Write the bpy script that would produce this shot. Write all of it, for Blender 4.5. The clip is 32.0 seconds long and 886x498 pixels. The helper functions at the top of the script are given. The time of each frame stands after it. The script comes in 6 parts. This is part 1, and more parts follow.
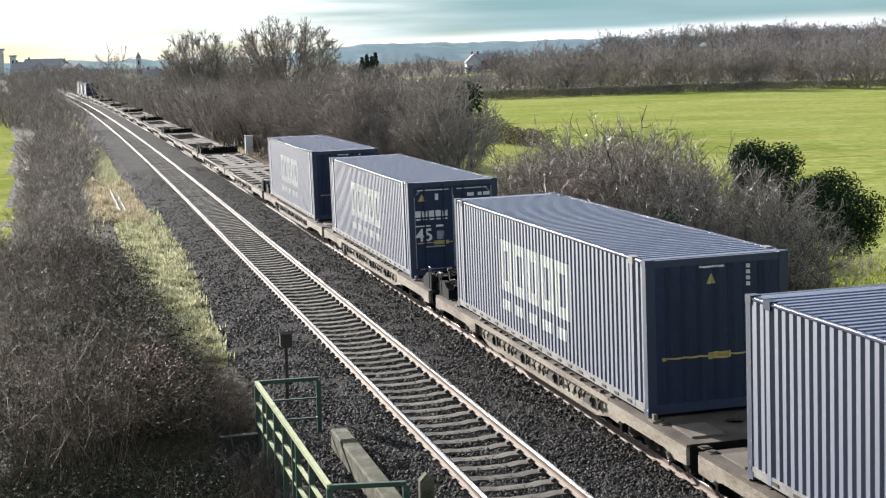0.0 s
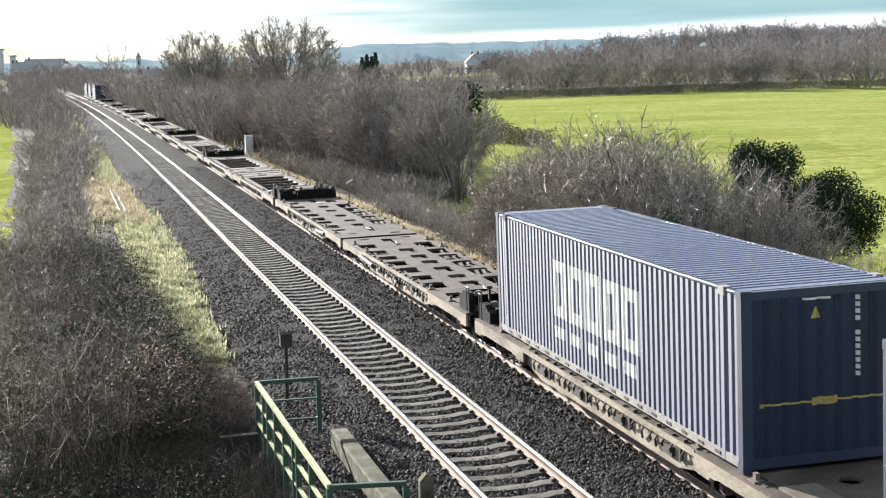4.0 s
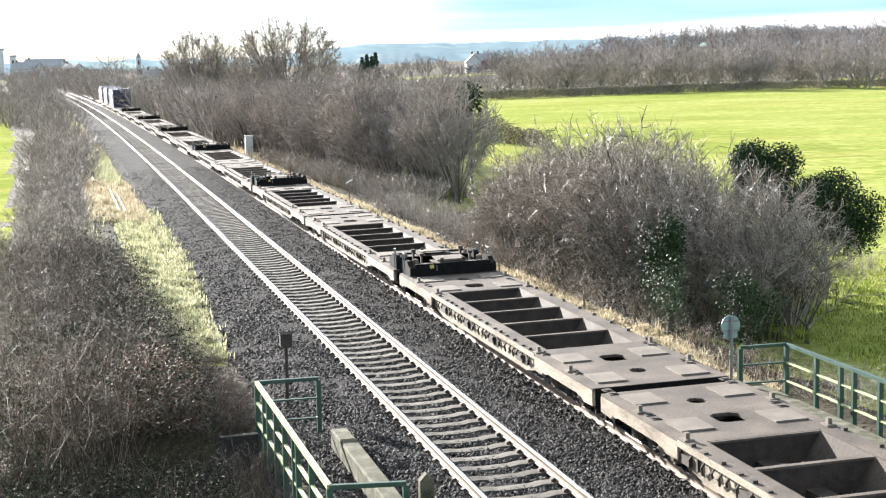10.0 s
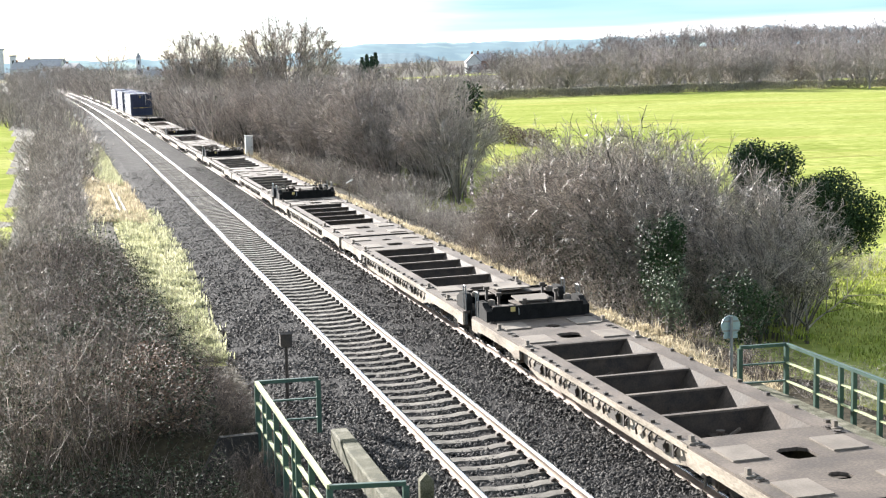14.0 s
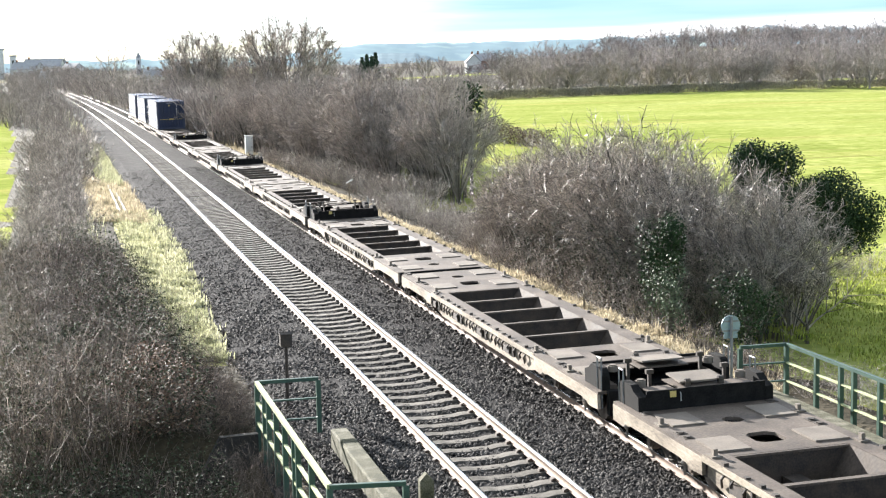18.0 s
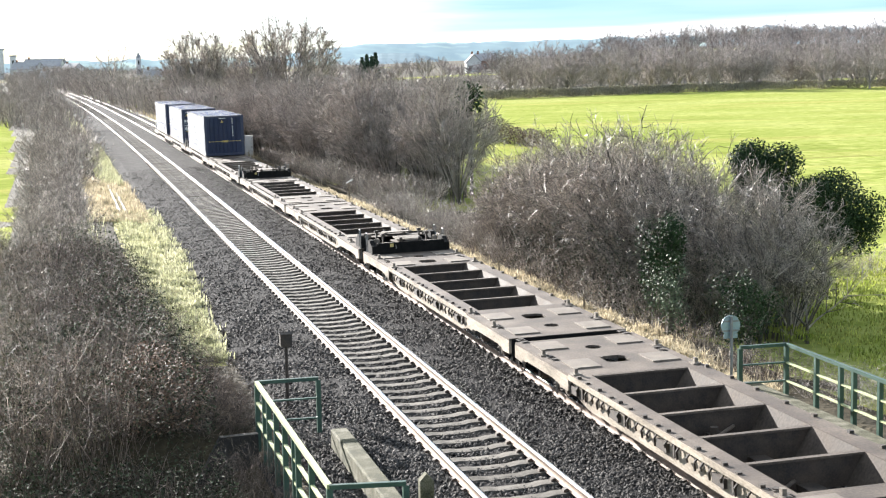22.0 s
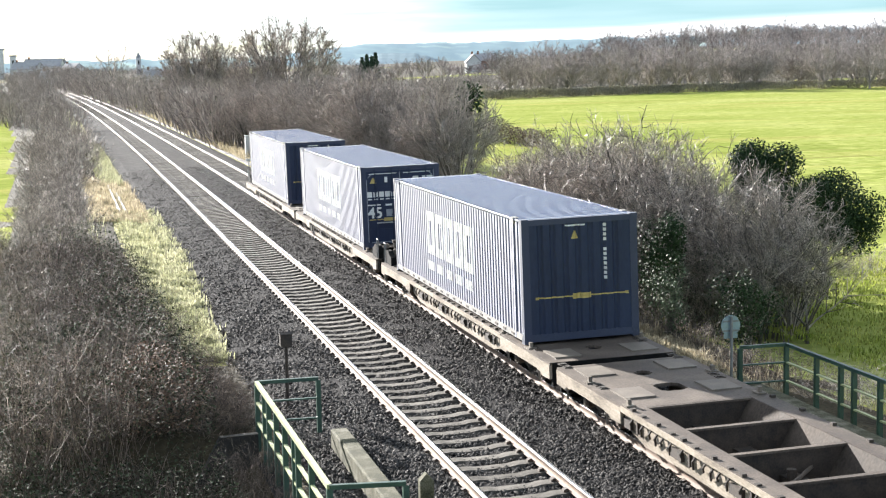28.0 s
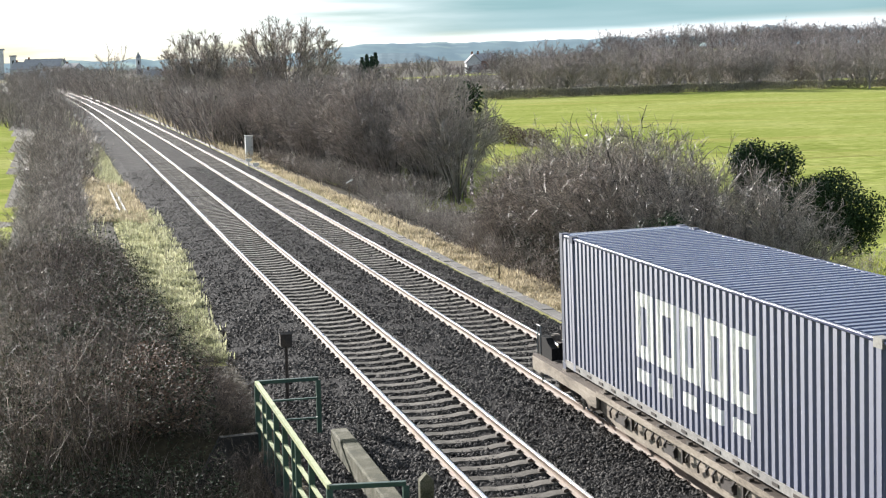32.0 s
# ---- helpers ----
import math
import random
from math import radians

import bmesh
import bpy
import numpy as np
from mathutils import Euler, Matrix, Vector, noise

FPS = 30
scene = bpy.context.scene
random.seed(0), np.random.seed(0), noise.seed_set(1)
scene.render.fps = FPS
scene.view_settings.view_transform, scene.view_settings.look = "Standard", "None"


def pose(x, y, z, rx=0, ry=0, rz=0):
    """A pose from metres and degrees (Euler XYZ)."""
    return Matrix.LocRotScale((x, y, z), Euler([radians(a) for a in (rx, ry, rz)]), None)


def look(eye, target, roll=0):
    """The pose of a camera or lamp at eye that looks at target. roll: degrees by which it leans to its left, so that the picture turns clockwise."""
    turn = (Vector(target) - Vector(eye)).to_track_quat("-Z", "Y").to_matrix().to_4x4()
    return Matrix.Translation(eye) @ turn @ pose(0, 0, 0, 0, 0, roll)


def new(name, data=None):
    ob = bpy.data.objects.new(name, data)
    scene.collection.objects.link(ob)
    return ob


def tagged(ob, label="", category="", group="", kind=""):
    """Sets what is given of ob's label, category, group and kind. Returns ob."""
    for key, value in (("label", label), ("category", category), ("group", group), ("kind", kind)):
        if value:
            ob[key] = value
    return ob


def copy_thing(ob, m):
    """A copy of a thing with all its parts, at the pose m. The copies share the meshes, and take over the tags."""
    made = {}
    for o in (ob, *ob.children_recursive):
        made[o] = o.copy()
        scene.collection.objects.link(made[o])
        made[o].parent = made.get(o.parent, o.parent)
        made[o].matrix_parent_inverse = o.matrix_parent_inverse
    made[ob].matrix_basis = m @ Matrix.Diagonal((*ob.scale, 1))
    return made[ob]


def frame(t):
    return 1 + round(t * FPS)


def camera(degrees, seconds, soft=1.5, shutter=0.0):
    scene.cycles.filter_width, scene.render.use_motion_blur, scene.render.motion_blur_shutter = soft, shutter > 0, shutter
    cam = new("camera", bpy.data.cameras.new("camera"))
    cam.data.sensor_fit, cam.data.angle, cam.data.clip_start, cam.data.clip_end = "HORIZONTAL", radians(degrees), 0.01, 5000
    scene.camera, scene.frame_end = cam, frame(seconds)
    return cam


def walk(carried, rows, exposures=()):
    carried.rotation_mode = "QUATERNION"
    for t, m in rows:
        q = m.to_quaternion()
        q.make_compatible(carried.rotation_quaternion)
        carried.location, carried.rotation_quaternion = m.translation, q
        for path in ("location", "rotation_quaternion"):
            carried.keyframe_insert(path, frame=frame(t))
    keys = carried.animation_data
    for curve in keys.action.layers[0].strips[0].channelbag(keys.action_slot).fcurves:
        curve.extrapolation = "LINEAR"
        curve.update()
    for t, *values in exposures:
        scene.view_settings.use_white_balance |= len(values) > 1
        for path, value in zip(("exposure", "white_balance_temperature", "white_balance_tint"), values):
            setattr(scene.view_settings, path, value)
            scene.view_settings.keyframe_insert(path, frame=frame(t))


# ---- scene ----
cam = camera(32.34, 32.0, soft=1.2)
EYE = (-11.031, 0.0, 7.109)
AIM = (-11.031 + 23.986, 96.303, 7.109 - 12.2635)
STAND = look(EYE, AIM, -1.13)
walk(cam, [(0.0, STAND), (32.0, STAND)], exposures=[(0.0, 1.24), (1.5, 1.44), (3.5, 1.52), (6.0, 1.9), (8.0, 2.14), (10.0, 2.14), (24.0, 2.11), (28.0, 1.97), (30.0, 1.47), (32.0, 1.42)])

# ---- light ----
SUN_AZ, SUN_EL = radians(-17.5), radians(16)     # azimuth from +y towards +x
SUN_DIR = Vector((math.sin(SUN_AZ) * math.cos(SUN_EL), math.cos(SUN_AZ) * math.cos(SUN_EL), math.sin(SUN_EL)))
world = bpy.data.worlds.new("world")
scene.world = world
world.use_nodes = True
wn, wl = world.node_tree.nodes, world.node_tree.links
bg = wn["Background"]
sky = wn.new("ShaderNodeTexSky")
sky.sky_type, sky.sun_disc = "NISHITA", False
sky.sun_elevation, sky.sun_rotation = SUN_EL, SUN_AZ
sky.air_density, sky.dust_density, sky.ozone_density = 0.8, 0.15, 4.0
co = wn.new("ShaderNodeTexCoord")
mp = wn.new("ShaderNodeMapping")
mp.inputs["Scale"].default_value = (2.2, 2.2, 26.0)
cl = wn.new("ShaderNodeTexNoise")
cl.inputs["Scale"].default_value, cl.inputs["Detail"].default_value = 1.6, 6.0
ramp = wn.new("ShaderNodeValToRGB")
ramp.color_ramp.elements[0].position, ramp.color_ramp.elements[1].position = 0.42, 0.58
mixc = wn.new("ShaderNodeMix")
mixc.data_type = "RGBA"
# thin cloud, brighter towards the sun
sund = wn.new("ShaderNodeVectorMath")
sund.operation = "DOT_PRODUCT"
sund.inputs[1].default_value = SUN_DIR
glow = wn.new("ShaderNodeMapRange")
glow.interpolation_type = "SMOOTHSTEP"
glow.inputs["From Min"].default_value, glow.inputs["From Max"].default_value = 0.35, 1.0
cloud = wn.new("ShaderNodeMix")
cloud.data_type = "RGBA"
cloud.inputs["A"].default_value = (6.4, 7.4, 8.3, 1)
cloud.inputs["B"].default_value = (13.0, 13.2, 13.2, 1)
wl.new(co.outputs["Generated"], sund.inputs[0])
wl.new(sund.outputs["Value"], glow.inputs["Value"])
wl.new(glow.outputs["Result"], cloud.inputs["Factor"])
wl.new(cloud.outputs["Result"], mixc.inputs["B"])
wl.new(co.outputs["Generated"], mp.inputs["Vector"])
wl.new(mp.outputs["Vector"], cl.inputs["Vector"])
wl.new(cl.outputs["Fac"], ramp.inputs["Fac"])
wl.new(ramp.outputs["Color"], mixc.inputs["Factor"])
clear = wn.new("ShaderNodeHueSaturation")
clear.inputs["Saturation"].default_value, clear.inputs["Value"].default_value = 1.15, 0.65
wl.new(sky.outputs["Color"], clear.inputs["Color"])
wl.new(clear.outputs["Color"], mixc.inputs["A"])
# a long gap in the low cloud over the meadow
axes = wn.new("ShaderNodeSeparateXYZ")
wl.new(co.outputs["Generated"], axes.inputs[0])


def smooth_step(value, low, high):
    q = wn.new("ShaderNodeMapRange")
    q.interpolation_type = "SMOOTHSTEP"
    q.inputs["From Min"].default_value, q.inputs["From Max"].default_value = low, high
    wl.new(value, q.inputs["Value"])
    return q.outputs["Result"]


def sky_sum(operation, a, b):
    q = wn.new("ShaderNodeMath")
    q.operation = operation
    for slot, value in ((0, a), (1, b)):
        if isinstance(value, float):
            q.inputs[slot].default_value = value
        else:
            wl.new(value, q.inputs[slot])
    return q.outputs[0]


tilted = sky_sum("SUBTRACT", axes.outputs["Z"], sky_sum("MULTIPLY", sky_sum("SUBTRACT", axes.outputs["X"], 0.35), 0.035))
tilted = sky_sum("ADD", tilted, sky_sum("MULTIPLY", sky_sum("SUBTRACT", cl.outputs["Fac"], 0.5), 0.02))
gap = sky_sum("MULTIPLY", smooth_step(tilted, 0.0165, 0.023), sky_sum("SUBTRACT", 1.0, smooth_step(tilted, 0.05, 0.085)))
gap = sky_sum("MULTIPLY", sky_sum("MULTIPLY", gap, smooth_step(axes.outputs["X"], 0.1, 0.32)), 0.9)
open_sky = wn.new("ShaderNodeMix")
open_sky.data_type = "RGBA"
open_sky.inputs["B"].default_value = (2.5, 4.2, 4.6, 1)
wl.new(gap, open_sky.inputs["Factor"])
wl.new(mixc.outputs["Result"], open_sky.inputs["A"])
wl.new(open_sky.outputs["Result"], bg.inputs["Color"])
bg.inputs["Strength"].default_value = 0.05
sun_data = bpy.data.lights.new("sun", "SUN")
sun_data.energy, sun_data.angle, sun_data.color = 5.0, radians(0.6), (1.0, 0.965, 0.925)
sun = new("sun", sun_data)
sun.matrix_basis = look((-40, 60, 60), Vector((-40, 60, 60)) - SUN_DIR)


# ---- materials ----
def surface(name, colours, rough=0.8, scale=6.0, fine=40.0, bump=0.3, metal=0.0, coat=0.0, spread=(0.35, 0.65),
            stretch=(1, 1, 1), place="Object", per_piece=0.0, bump_size=0.01, spec=0.5, thin=0.0, coat_rough=0.15, ior=1.5):
    """Two-scale noise between two colours, with relief; per_piece varies the brightness from object to object."""
    m = bpy.data.materials.new(name)
    m.use_nodes = True
    n, l = m.node_tree.nodes, m.node_tree.links
    b = n["Principled BSDF"]
    tc = n.new("ShaderNodeTexCoord")
    mpg = n.new("ShaderNodeMapping")
    mpg.inputs["Scale"].default_value = stretch
    l.new(tc.outputs[place], mpg.inputs["Vector"])
    n1, n2 = n.new("ShaderNodeTexNoise"), n.new("ShaderNodeTexNoise")
    n1.inputs["Scale"].default_value, n1.inputs["Detail"].default_value = scale, 4
    n2.inputs["Scale"].default_value, n2.inputs["Detail"].default_value = fine, 3
    for q in (n1, n2):
        l.new(mpg.outputs["Vector"], q.inputs["Vector"])
    mx = n.new("ShaderNodeMix")
    mx.inputs["Factor"].default_value = 0.4
    l.new(n1.outputs["Fac"], mx.inputs["A"])
    l.new(n2.outputs["Fac"], mx.inputs["B"])
    r = n.new("ShaderNodeValToRGB")
    r.color_ramp.elements[0].position, r.color_ramp.elements[1].position = spread
    r.color_ramp.elements[0].color = (*colours[0], 1)
    r.color_ramp.elements[1].color = (*colours[1], 1)
    for extra, at in zip(colours[2:], (0.5, 0.56, 0.44)):
        e = r.color_ramp.elements.new(at)
        e.color = (*extra, 1)
    l.new(mx.outputs["Result"], r.inputs["Fac"])
    out = r.outputs["Color"]
    if per_piece:
        oi = n.new("ShaderNodeObjectInfo")
        mr = n.new("ShaderNodeMapRange")
        mr.inputs["To Min"].default_value, mr.inputs["To Max"].default_value = 1 - per_piece, 1 + per_piece
        l.new(oi.outputs["Random"], mr.inputs["Value"])
        hv = n.new("ShaderNodeHueSaturation")
        l.new(mr.outputs["Result"], hv.inputs["Value"])
        l.new(out, hv.inputs["Color"])
        out = hv.outputs["Color"]
    l.new(out, b.inputs["Base Color"])
    b.inputs["Metallic"].default_value = metal
    b.inputs["Coat Weight"].default_value = coat
    b.inputs["Coat Roughness"].default_value = coat_rough
    b.inputs["Specular IOR Level"].default_value = spec
    b.inputs["IOR"].default_value = b.inputs["Coat IOR"].default_value = ior
    rr = n.new("ShaderNodeMapRange")
    rr.inputs["To Min"].default_value, rr.inputs["To Max"].default_value = max(0.03, rough - 0.12), min(1, rough + 0.12)
    l.new(n1.outputs["Fac"], rr.inputs["Value"])
    l.new(rr.outputs["Result"], b.inputs["Roughness"])
    if thin:
        tr = n.new("ShaderNodeBsdfTranslucent")
        ms = n.new("ShaderNodeMixShader")
        ms.inputs[0].default_value = thin
        l.new(out, tr.inputs["Color"])
        l.new(b.outputs[0], ms.inputs[1])
        l.new(tr.outputs[0], ms.inputs[2])
        l.new(ms.outputs[0], n["Material Output"].inputs["Surface"])
    if bump:
        bp = n.new("ShaderNodeBump")
        bp.inputs["Strength"].default_value, bp.inputs["Distance"].default_value = bump, bump_size
        l.new(n2.outputs["Fac"], bp.inputs["Height"])
        l.new(bp.outputs["Normal"], b.inputs["Normal"])
    return m


def islands(m, amount=0.35):
    """Lets the joined pieces of a mesh differ in brightness."""
    n, l = m.node_tree.nodes, m.node_tree.links
    b = n["Principled BSDF"]
    src = b.inputs["Base Color"].links[0].from_socket
    g = n.new("ShaderNodeNewGeometry")
    mr = n.new("ShaderNodeMapRange")
    mr.inputs["To Min"].default_value, mr.inputs["To Max"].default_value = 1 - amount, 1 + amount
    l.new(g.outputs["Random Per Island"], mr.inputs["Value"])
    hv = n.new("ShaderNodeHueSaturation")
    l.new(mr.outputs["Result"], hv.inputs["Value"])
    l.new(src, hv.inputs["Color"])
    l.new(hv.outputs["Color"], b.inputs["Base Color"])
    for q in n:
        if q.type == "BSDF_TRANSLUCENT":
            l.new(hv.outputs["Color"], q.inputs["Color"])
    return m


def furrowed(m):
    """Tan wheel and furrow streaks across a field, with tussocks."""
    n, l = m.node_tree.nodes, m.node_tree.links
    b = n["Principled BSDF"]
    out = b.inputs["Base Color"].links[0].from_socket
    tc = n.new("ShaderNodeTexCoord")
    for size, turn, low, high, tint in (((0.012, 0.12, 1), 8, 0.56, 0.76, (0.42, 0.34, 0.13)), ((0.02, 0.45, 1), -5, 0.62, 0.7, (0.19, 0.16, 0.06)), ((0.35, 0.45, 1), 20, 0.52, 0.74, (0.48, 0.48, 0.17)), ((1.1, 1.3, 1), 0, 0.52, 0.68, (0.15, 0.19, 0.03))):
        mpg = n.new("ShaderNodeMapping")
        mpg.inputs["Scale"].default_value = size
        mpg.inputs["Rotation"].default_value = (0, 0, radians(turn))
        nz = n.new("ShaderNodeTexNoise")
        nz.inputs["Scale"].default_value, nz.inputs["Detail"].default_value = 1.0, 4
        mr = n.new("ShaderNodeMapRange")
        mr.inputs["From Min"].default_value, mr.inputs["From Max"].default_value = low, high
        mr.inputs["To Max"].default_value = 0.6
        mx = n.new("ShaderNodeMix")
        mx.data_type = "RGBA"
        mx.inputs["B"].default_value = (*tint, 1)
        l.new(tc.outputs["Object"], mpg.inputs["Vector"])
        l.new(mpg.outputs["Vector"], nz.inputs["Vector"])
        l.new(nz.outputs["Fac"], mr.inputs["Value"])
        l.new(mr.outputs["Result"], mx.inputs["Factor"])
        l.new(out, mx.inputs["A"])
        out = mx.outputs["Result"]
    l.new(out, b.inputs["Base Color"])
    return m


M = {}
M["navy"] = surface("navy_paint", [(0.017, 0.027, 0.09), (0.034, 0.047, 0.13)], 0.7, 1.2, 14, 0.06, coat=1.0, stretch=(1, 1, 0.3), spec=0.15, coat_rough=0.7, ior=2.15)
M["navy_roof"] = surface("navy_roof_paint", [(0.014, 0.024, 0.1), (0.035, 0.052, 0.14)], 0.5, 1.0, 9, 0.06, coat=1.0, spec=0.2, coat_rough=0.24, ior=1.75)
# ends and doors: a darker navy without the sides' gloss coat
M["navy_dark"] = surface("navy_dark_paint", [(0.010, 0.018, 0.048), (0.022, 0.034, 0.075)], 0.55, 1.5, 20, 0.1, stretch=(1, 1, 0.3), spec=0.4)
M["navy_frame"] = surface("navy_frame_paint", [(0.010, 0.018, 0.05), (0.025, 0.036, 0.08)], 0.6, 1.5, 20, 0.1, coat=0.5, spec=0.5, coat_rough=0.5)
M["dusty_navy"] = surface("dust_caked_paint", [(0.2, 0.19, 0.18), (0.36, 0.34, 0.31)], 0.7, 2.5, 20, 0.15)
M["white_paint"] = surface("white_paint", [(0.62, 0.62, 0.6), (0.8, 0.8, 0.78)], 0.45, 3, 30, 0.1)
M["grey_mark"] = surface("grey_mark", [(0.2, 0.22, 0.26), (0.32, 0.34, 0.38)], 0.5, 3, 30, 0.1)
M["yellow_mark"] = surface("yellow_mark", [(0.42, 0.31, 0.09), (0.58, 0.45, 0.16)], 0.5, 4, 30, 0.1)
M["steel"] = surface("galvanised_steel", [(0.35, 0.36, 0.37), (0.5, 0.5, 0.5)], 0.4, 5, 40, 0.1, metal=0.8)
M["deck"] = surface("dusty_deck", [(0.055, 0.042, 0.033), (0.15, 0.119, 0.094), (0.096, 0.075, 0.059)], 0.66, 1.3, 22, 0.25, spread=(0.34, 0.64), spec=0.3)
M["deck_light"] = surface("worn_pad", [(0.13, 0.108, 0.086), (0.21, 0.178, 0.145)], 0.66, 3, 30, 0.2, spec=0.3)
M["sole"] = surface("dusty_solebar", [(0.16, 0.13, 0.1), (0.44, 0.375, 0.3), (0.31, 0.26, 0.2)], 0.65, 1.6, 18, 0.2, stretch=(1, 0.5, 2), spec=0.3)
M["under"] = surface("brake_dust_and_shade_steel", [(0.022, 0.018, 0.015), (0.075, 0.055, 0.04)], 0.75, 4, 30, 0.3)
M["black"] = surface("black_grease", [(0.006, 0.006, 0.006), (0.018, 0.017, 0.016)], 0.85, 5, 40, 0.2, spec=0.1)
M["wheel"] = surface("wheel_steel", [(0.09, 0.07, 0.055), (0.19, 0.15, 0.12)], 0.5, 5, 40, 0.2, metal=0.4)
M["rail_top"] = surface("polished_rail", [(0.55, 0.55, 0.56), (0.7, 0.7, 0.71)], 0.24, 3, 60, 0.05, metal=0.9)
M["rail_side"] = surface("rusty_rail", [(0.15, 0.105, 0.075), (0.29, 0.215, 0.165)], 0.75, 3, 60, 0.3, stretch=(1, 0.4, 1), spec=0.3)
M["clip"] = surface("rail_clip", [(0.04, 0.03, 0.024), (0.10, 0.07, 0.05)], 0.7, 6, 40, 0.2)
M["sleeper"] = surface("concrete_sleeper", [(0.06, 0.054, 0.046), (0.19, 0.172, 0.15), (0.115, 0.104, 0.09)], 0.9, 3.5, 50, 0.5, per_piece=0.3, spec=0.12)
M["ballast"] = surface("ballast_bed", [(0.012, 0.012, 0.012), (0.06, 0.057, 0.055), (0.03, 0.028, 0.028)], 0.95, 1.2, 17, 1.0, spread=(0.33, 0.68), bump_size=0.06, spec=0.05)
M["stone"] = islands(surface("ballast_stone", [(0.02, 0.019, 0.018), (0.085, 0.078, 0.072)], 0.8, 2.0, 25, 0.3, spec=0.14), 0.9)
M["field"] = furrowed(surface("meadow_grass", [(0.18, 0.22, 0.048), (0.4, 0.388, 0.165), (0.278, 0.31, 0.086)], 0.9, 0.05, 1.6, 1.0, spread=(0.32, 0.7), bump_size=0.12, stretch=(0.6, 1.0, 1), spec=0.0))
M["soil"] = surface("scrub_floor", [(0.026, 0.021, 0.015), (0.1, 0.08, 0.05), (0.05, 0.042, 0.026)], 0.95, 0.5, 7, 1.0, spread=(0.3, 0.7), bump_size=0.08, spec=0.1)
M["verge"] = surface("rough_verge", [(0.16, 0.17, 0.05), (0.4, 0.36, 0.16), (0.27, 0.26, 0.09)], 0.95, 0.7, 9, 1.0, spread=(0.32, 0.68), bump_size=0.04, spec=0.1)
M["turf"] = islands(surface("meadow_turf", [(0.17, 0.23, 0.035), (0.42, 0.42, 0.12)], 0.85, 0.7, 9, 0, spec=0.1, thin=0.4), 0.5)
M["straw"] = islands(surface("dry_grass", [(0.32, 0.27, 0.175), (0.58, 0.5, 0.36)], 0.8, 0.7, 9, 0, spec=0.2, thin=0.4), 0.45)
M["blade"] = islands(surface("pale_grass", [(0.3, 0.31, 0.17), (0.58, 0.56, 0.38)], 0.8, 0.9, 9, 0, spec=0.2, thin=0.4), 0.45)
M["twig"] = islands(surface("bare_twig", [(0.1, 0.084, 0.072), (0.45, 0.39, 0.335)], 0.55, 0.9, 9, 0, spec=0.35), 0.95)
M["twig_red"] = islands(surface("bramble_twig", [(0.045, 0.034, 0.027), (0.24, 0.185, 0.15)], 0.75, 0.9, 9, 0, spec=0.25), 0.9)
M["bark"] = surface("tree_bark", [(0.06, 0.05, 0.04), (0.14, 0.12, 0.095)], 0.85, 2, 18, 0.6, stretch=(1, 1, 0.3))
# paler than the near twigs: haze and glare are put into the colour
M["hazed_twig"] = islands(surface("hazed_twig", [(0.22, 0.19, 0.17), (0.44, 0.385, 0.35)], 0.75, 0.2, 2, 0, per_piece=0.2, spec=0.25), 0.6)
M["ivy"] = islands(surface("ivy_leaf", [(0.014, 0.032, 0.012), (0.042, 0.07, 0.026)], 0.68, 0.9, 9, 0, spec=0.14), 0.5)
# paler copy of the ivy: sunlit glints are put into the leaf colour
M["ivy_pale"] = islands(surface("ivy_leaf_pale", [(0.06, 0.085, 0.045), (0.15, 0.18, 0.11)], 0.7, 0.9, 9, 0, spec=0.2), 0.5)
M["fir"] = islands(surface("fir_needle", [(0.015, 0.035, 0.015), (0.03, 0.06, 0.025)], 0.8, 0.9, 9, 0), 0.3)
M["green_rail"] = surface("green_railing_paint", [(0.022, 0.055, 0.04), (0.045, 0.095, 0.07)], 0.42, 4, 40, 0.15)
# lichen of the left top rail; on mid rails it puts sunlight into paint
M["pale_rail"] = surface("lichen_and_sunlit_rail_paint", [(0.30, 0.34, 0.16), (0.5, 0.52, 0.3)], 0.6, 5, 40, 0.25)
M["concrete"] = surface("weathered_concrete", [(0.15, 0.14, 0.12), (0.3, 0.28, 0.25)], 0.88, 2, 30, 0.5)
M["mossy"] = surface("mossy_concrete", [(0.035, 0.036, 0.02), (0.2, 0.185, 0.145), (0.1, 0.095, 0.06)], 0.92, 3.5, 40, 0.8, spec=0.2)
M["signback"] = surface("grey_sign_metal", [(0.22, 0.30, 0.33), (0.30, 0.39, 0.42)], 0.4, 4, 40, 0.1, metal=0.3)
M["post_grey"] = surface("grey_post", [(0.16, 0.16, 0.16), (0.27, 0.27, 0.26)], 0.6, 4, 40, 0.2)
M["wood"] = surface("weathered_wood", [(0.14, 0.11, 0.075), (0.27, 0.22, 0.16)], 0.85, 4, 40, 0.4, stretch=(6, 6, 0.5))
M["cabinet"] = surface("grey_cabinet", [(0.5, 0.51, 0.5), (0.64, 0.65, 0.64)], 0.5, 3, 30, 0.1)
# wing wall brick: the shade on its sunless face is put into the colour
M["shaded_wall"] = surface("shade_dark_brick", [(0.018, 0.016, 0.014), (0.05, 0.044, 0.038)], 0.9, 2, 20, 0.6)
# belt trees greyed and paled, with aerial haze in their colour
M["belt_twig"] = islands(surface("hazed_belt_twig", [(0.22, 0.195, 0.185), (0.42, 0.37, 0.35)], 0.8, 0.05, 0.6, 0, per_piece=0.3, spec=0.2), 0.4)
# village walls lightened so that haze sits in their colour
M["farstone"] = surface("hazed_far_stone", [(0.55, 0.55, 0.56), (0.7, 0.7, 0.71)], 0.9, 0.5, 5, 0)
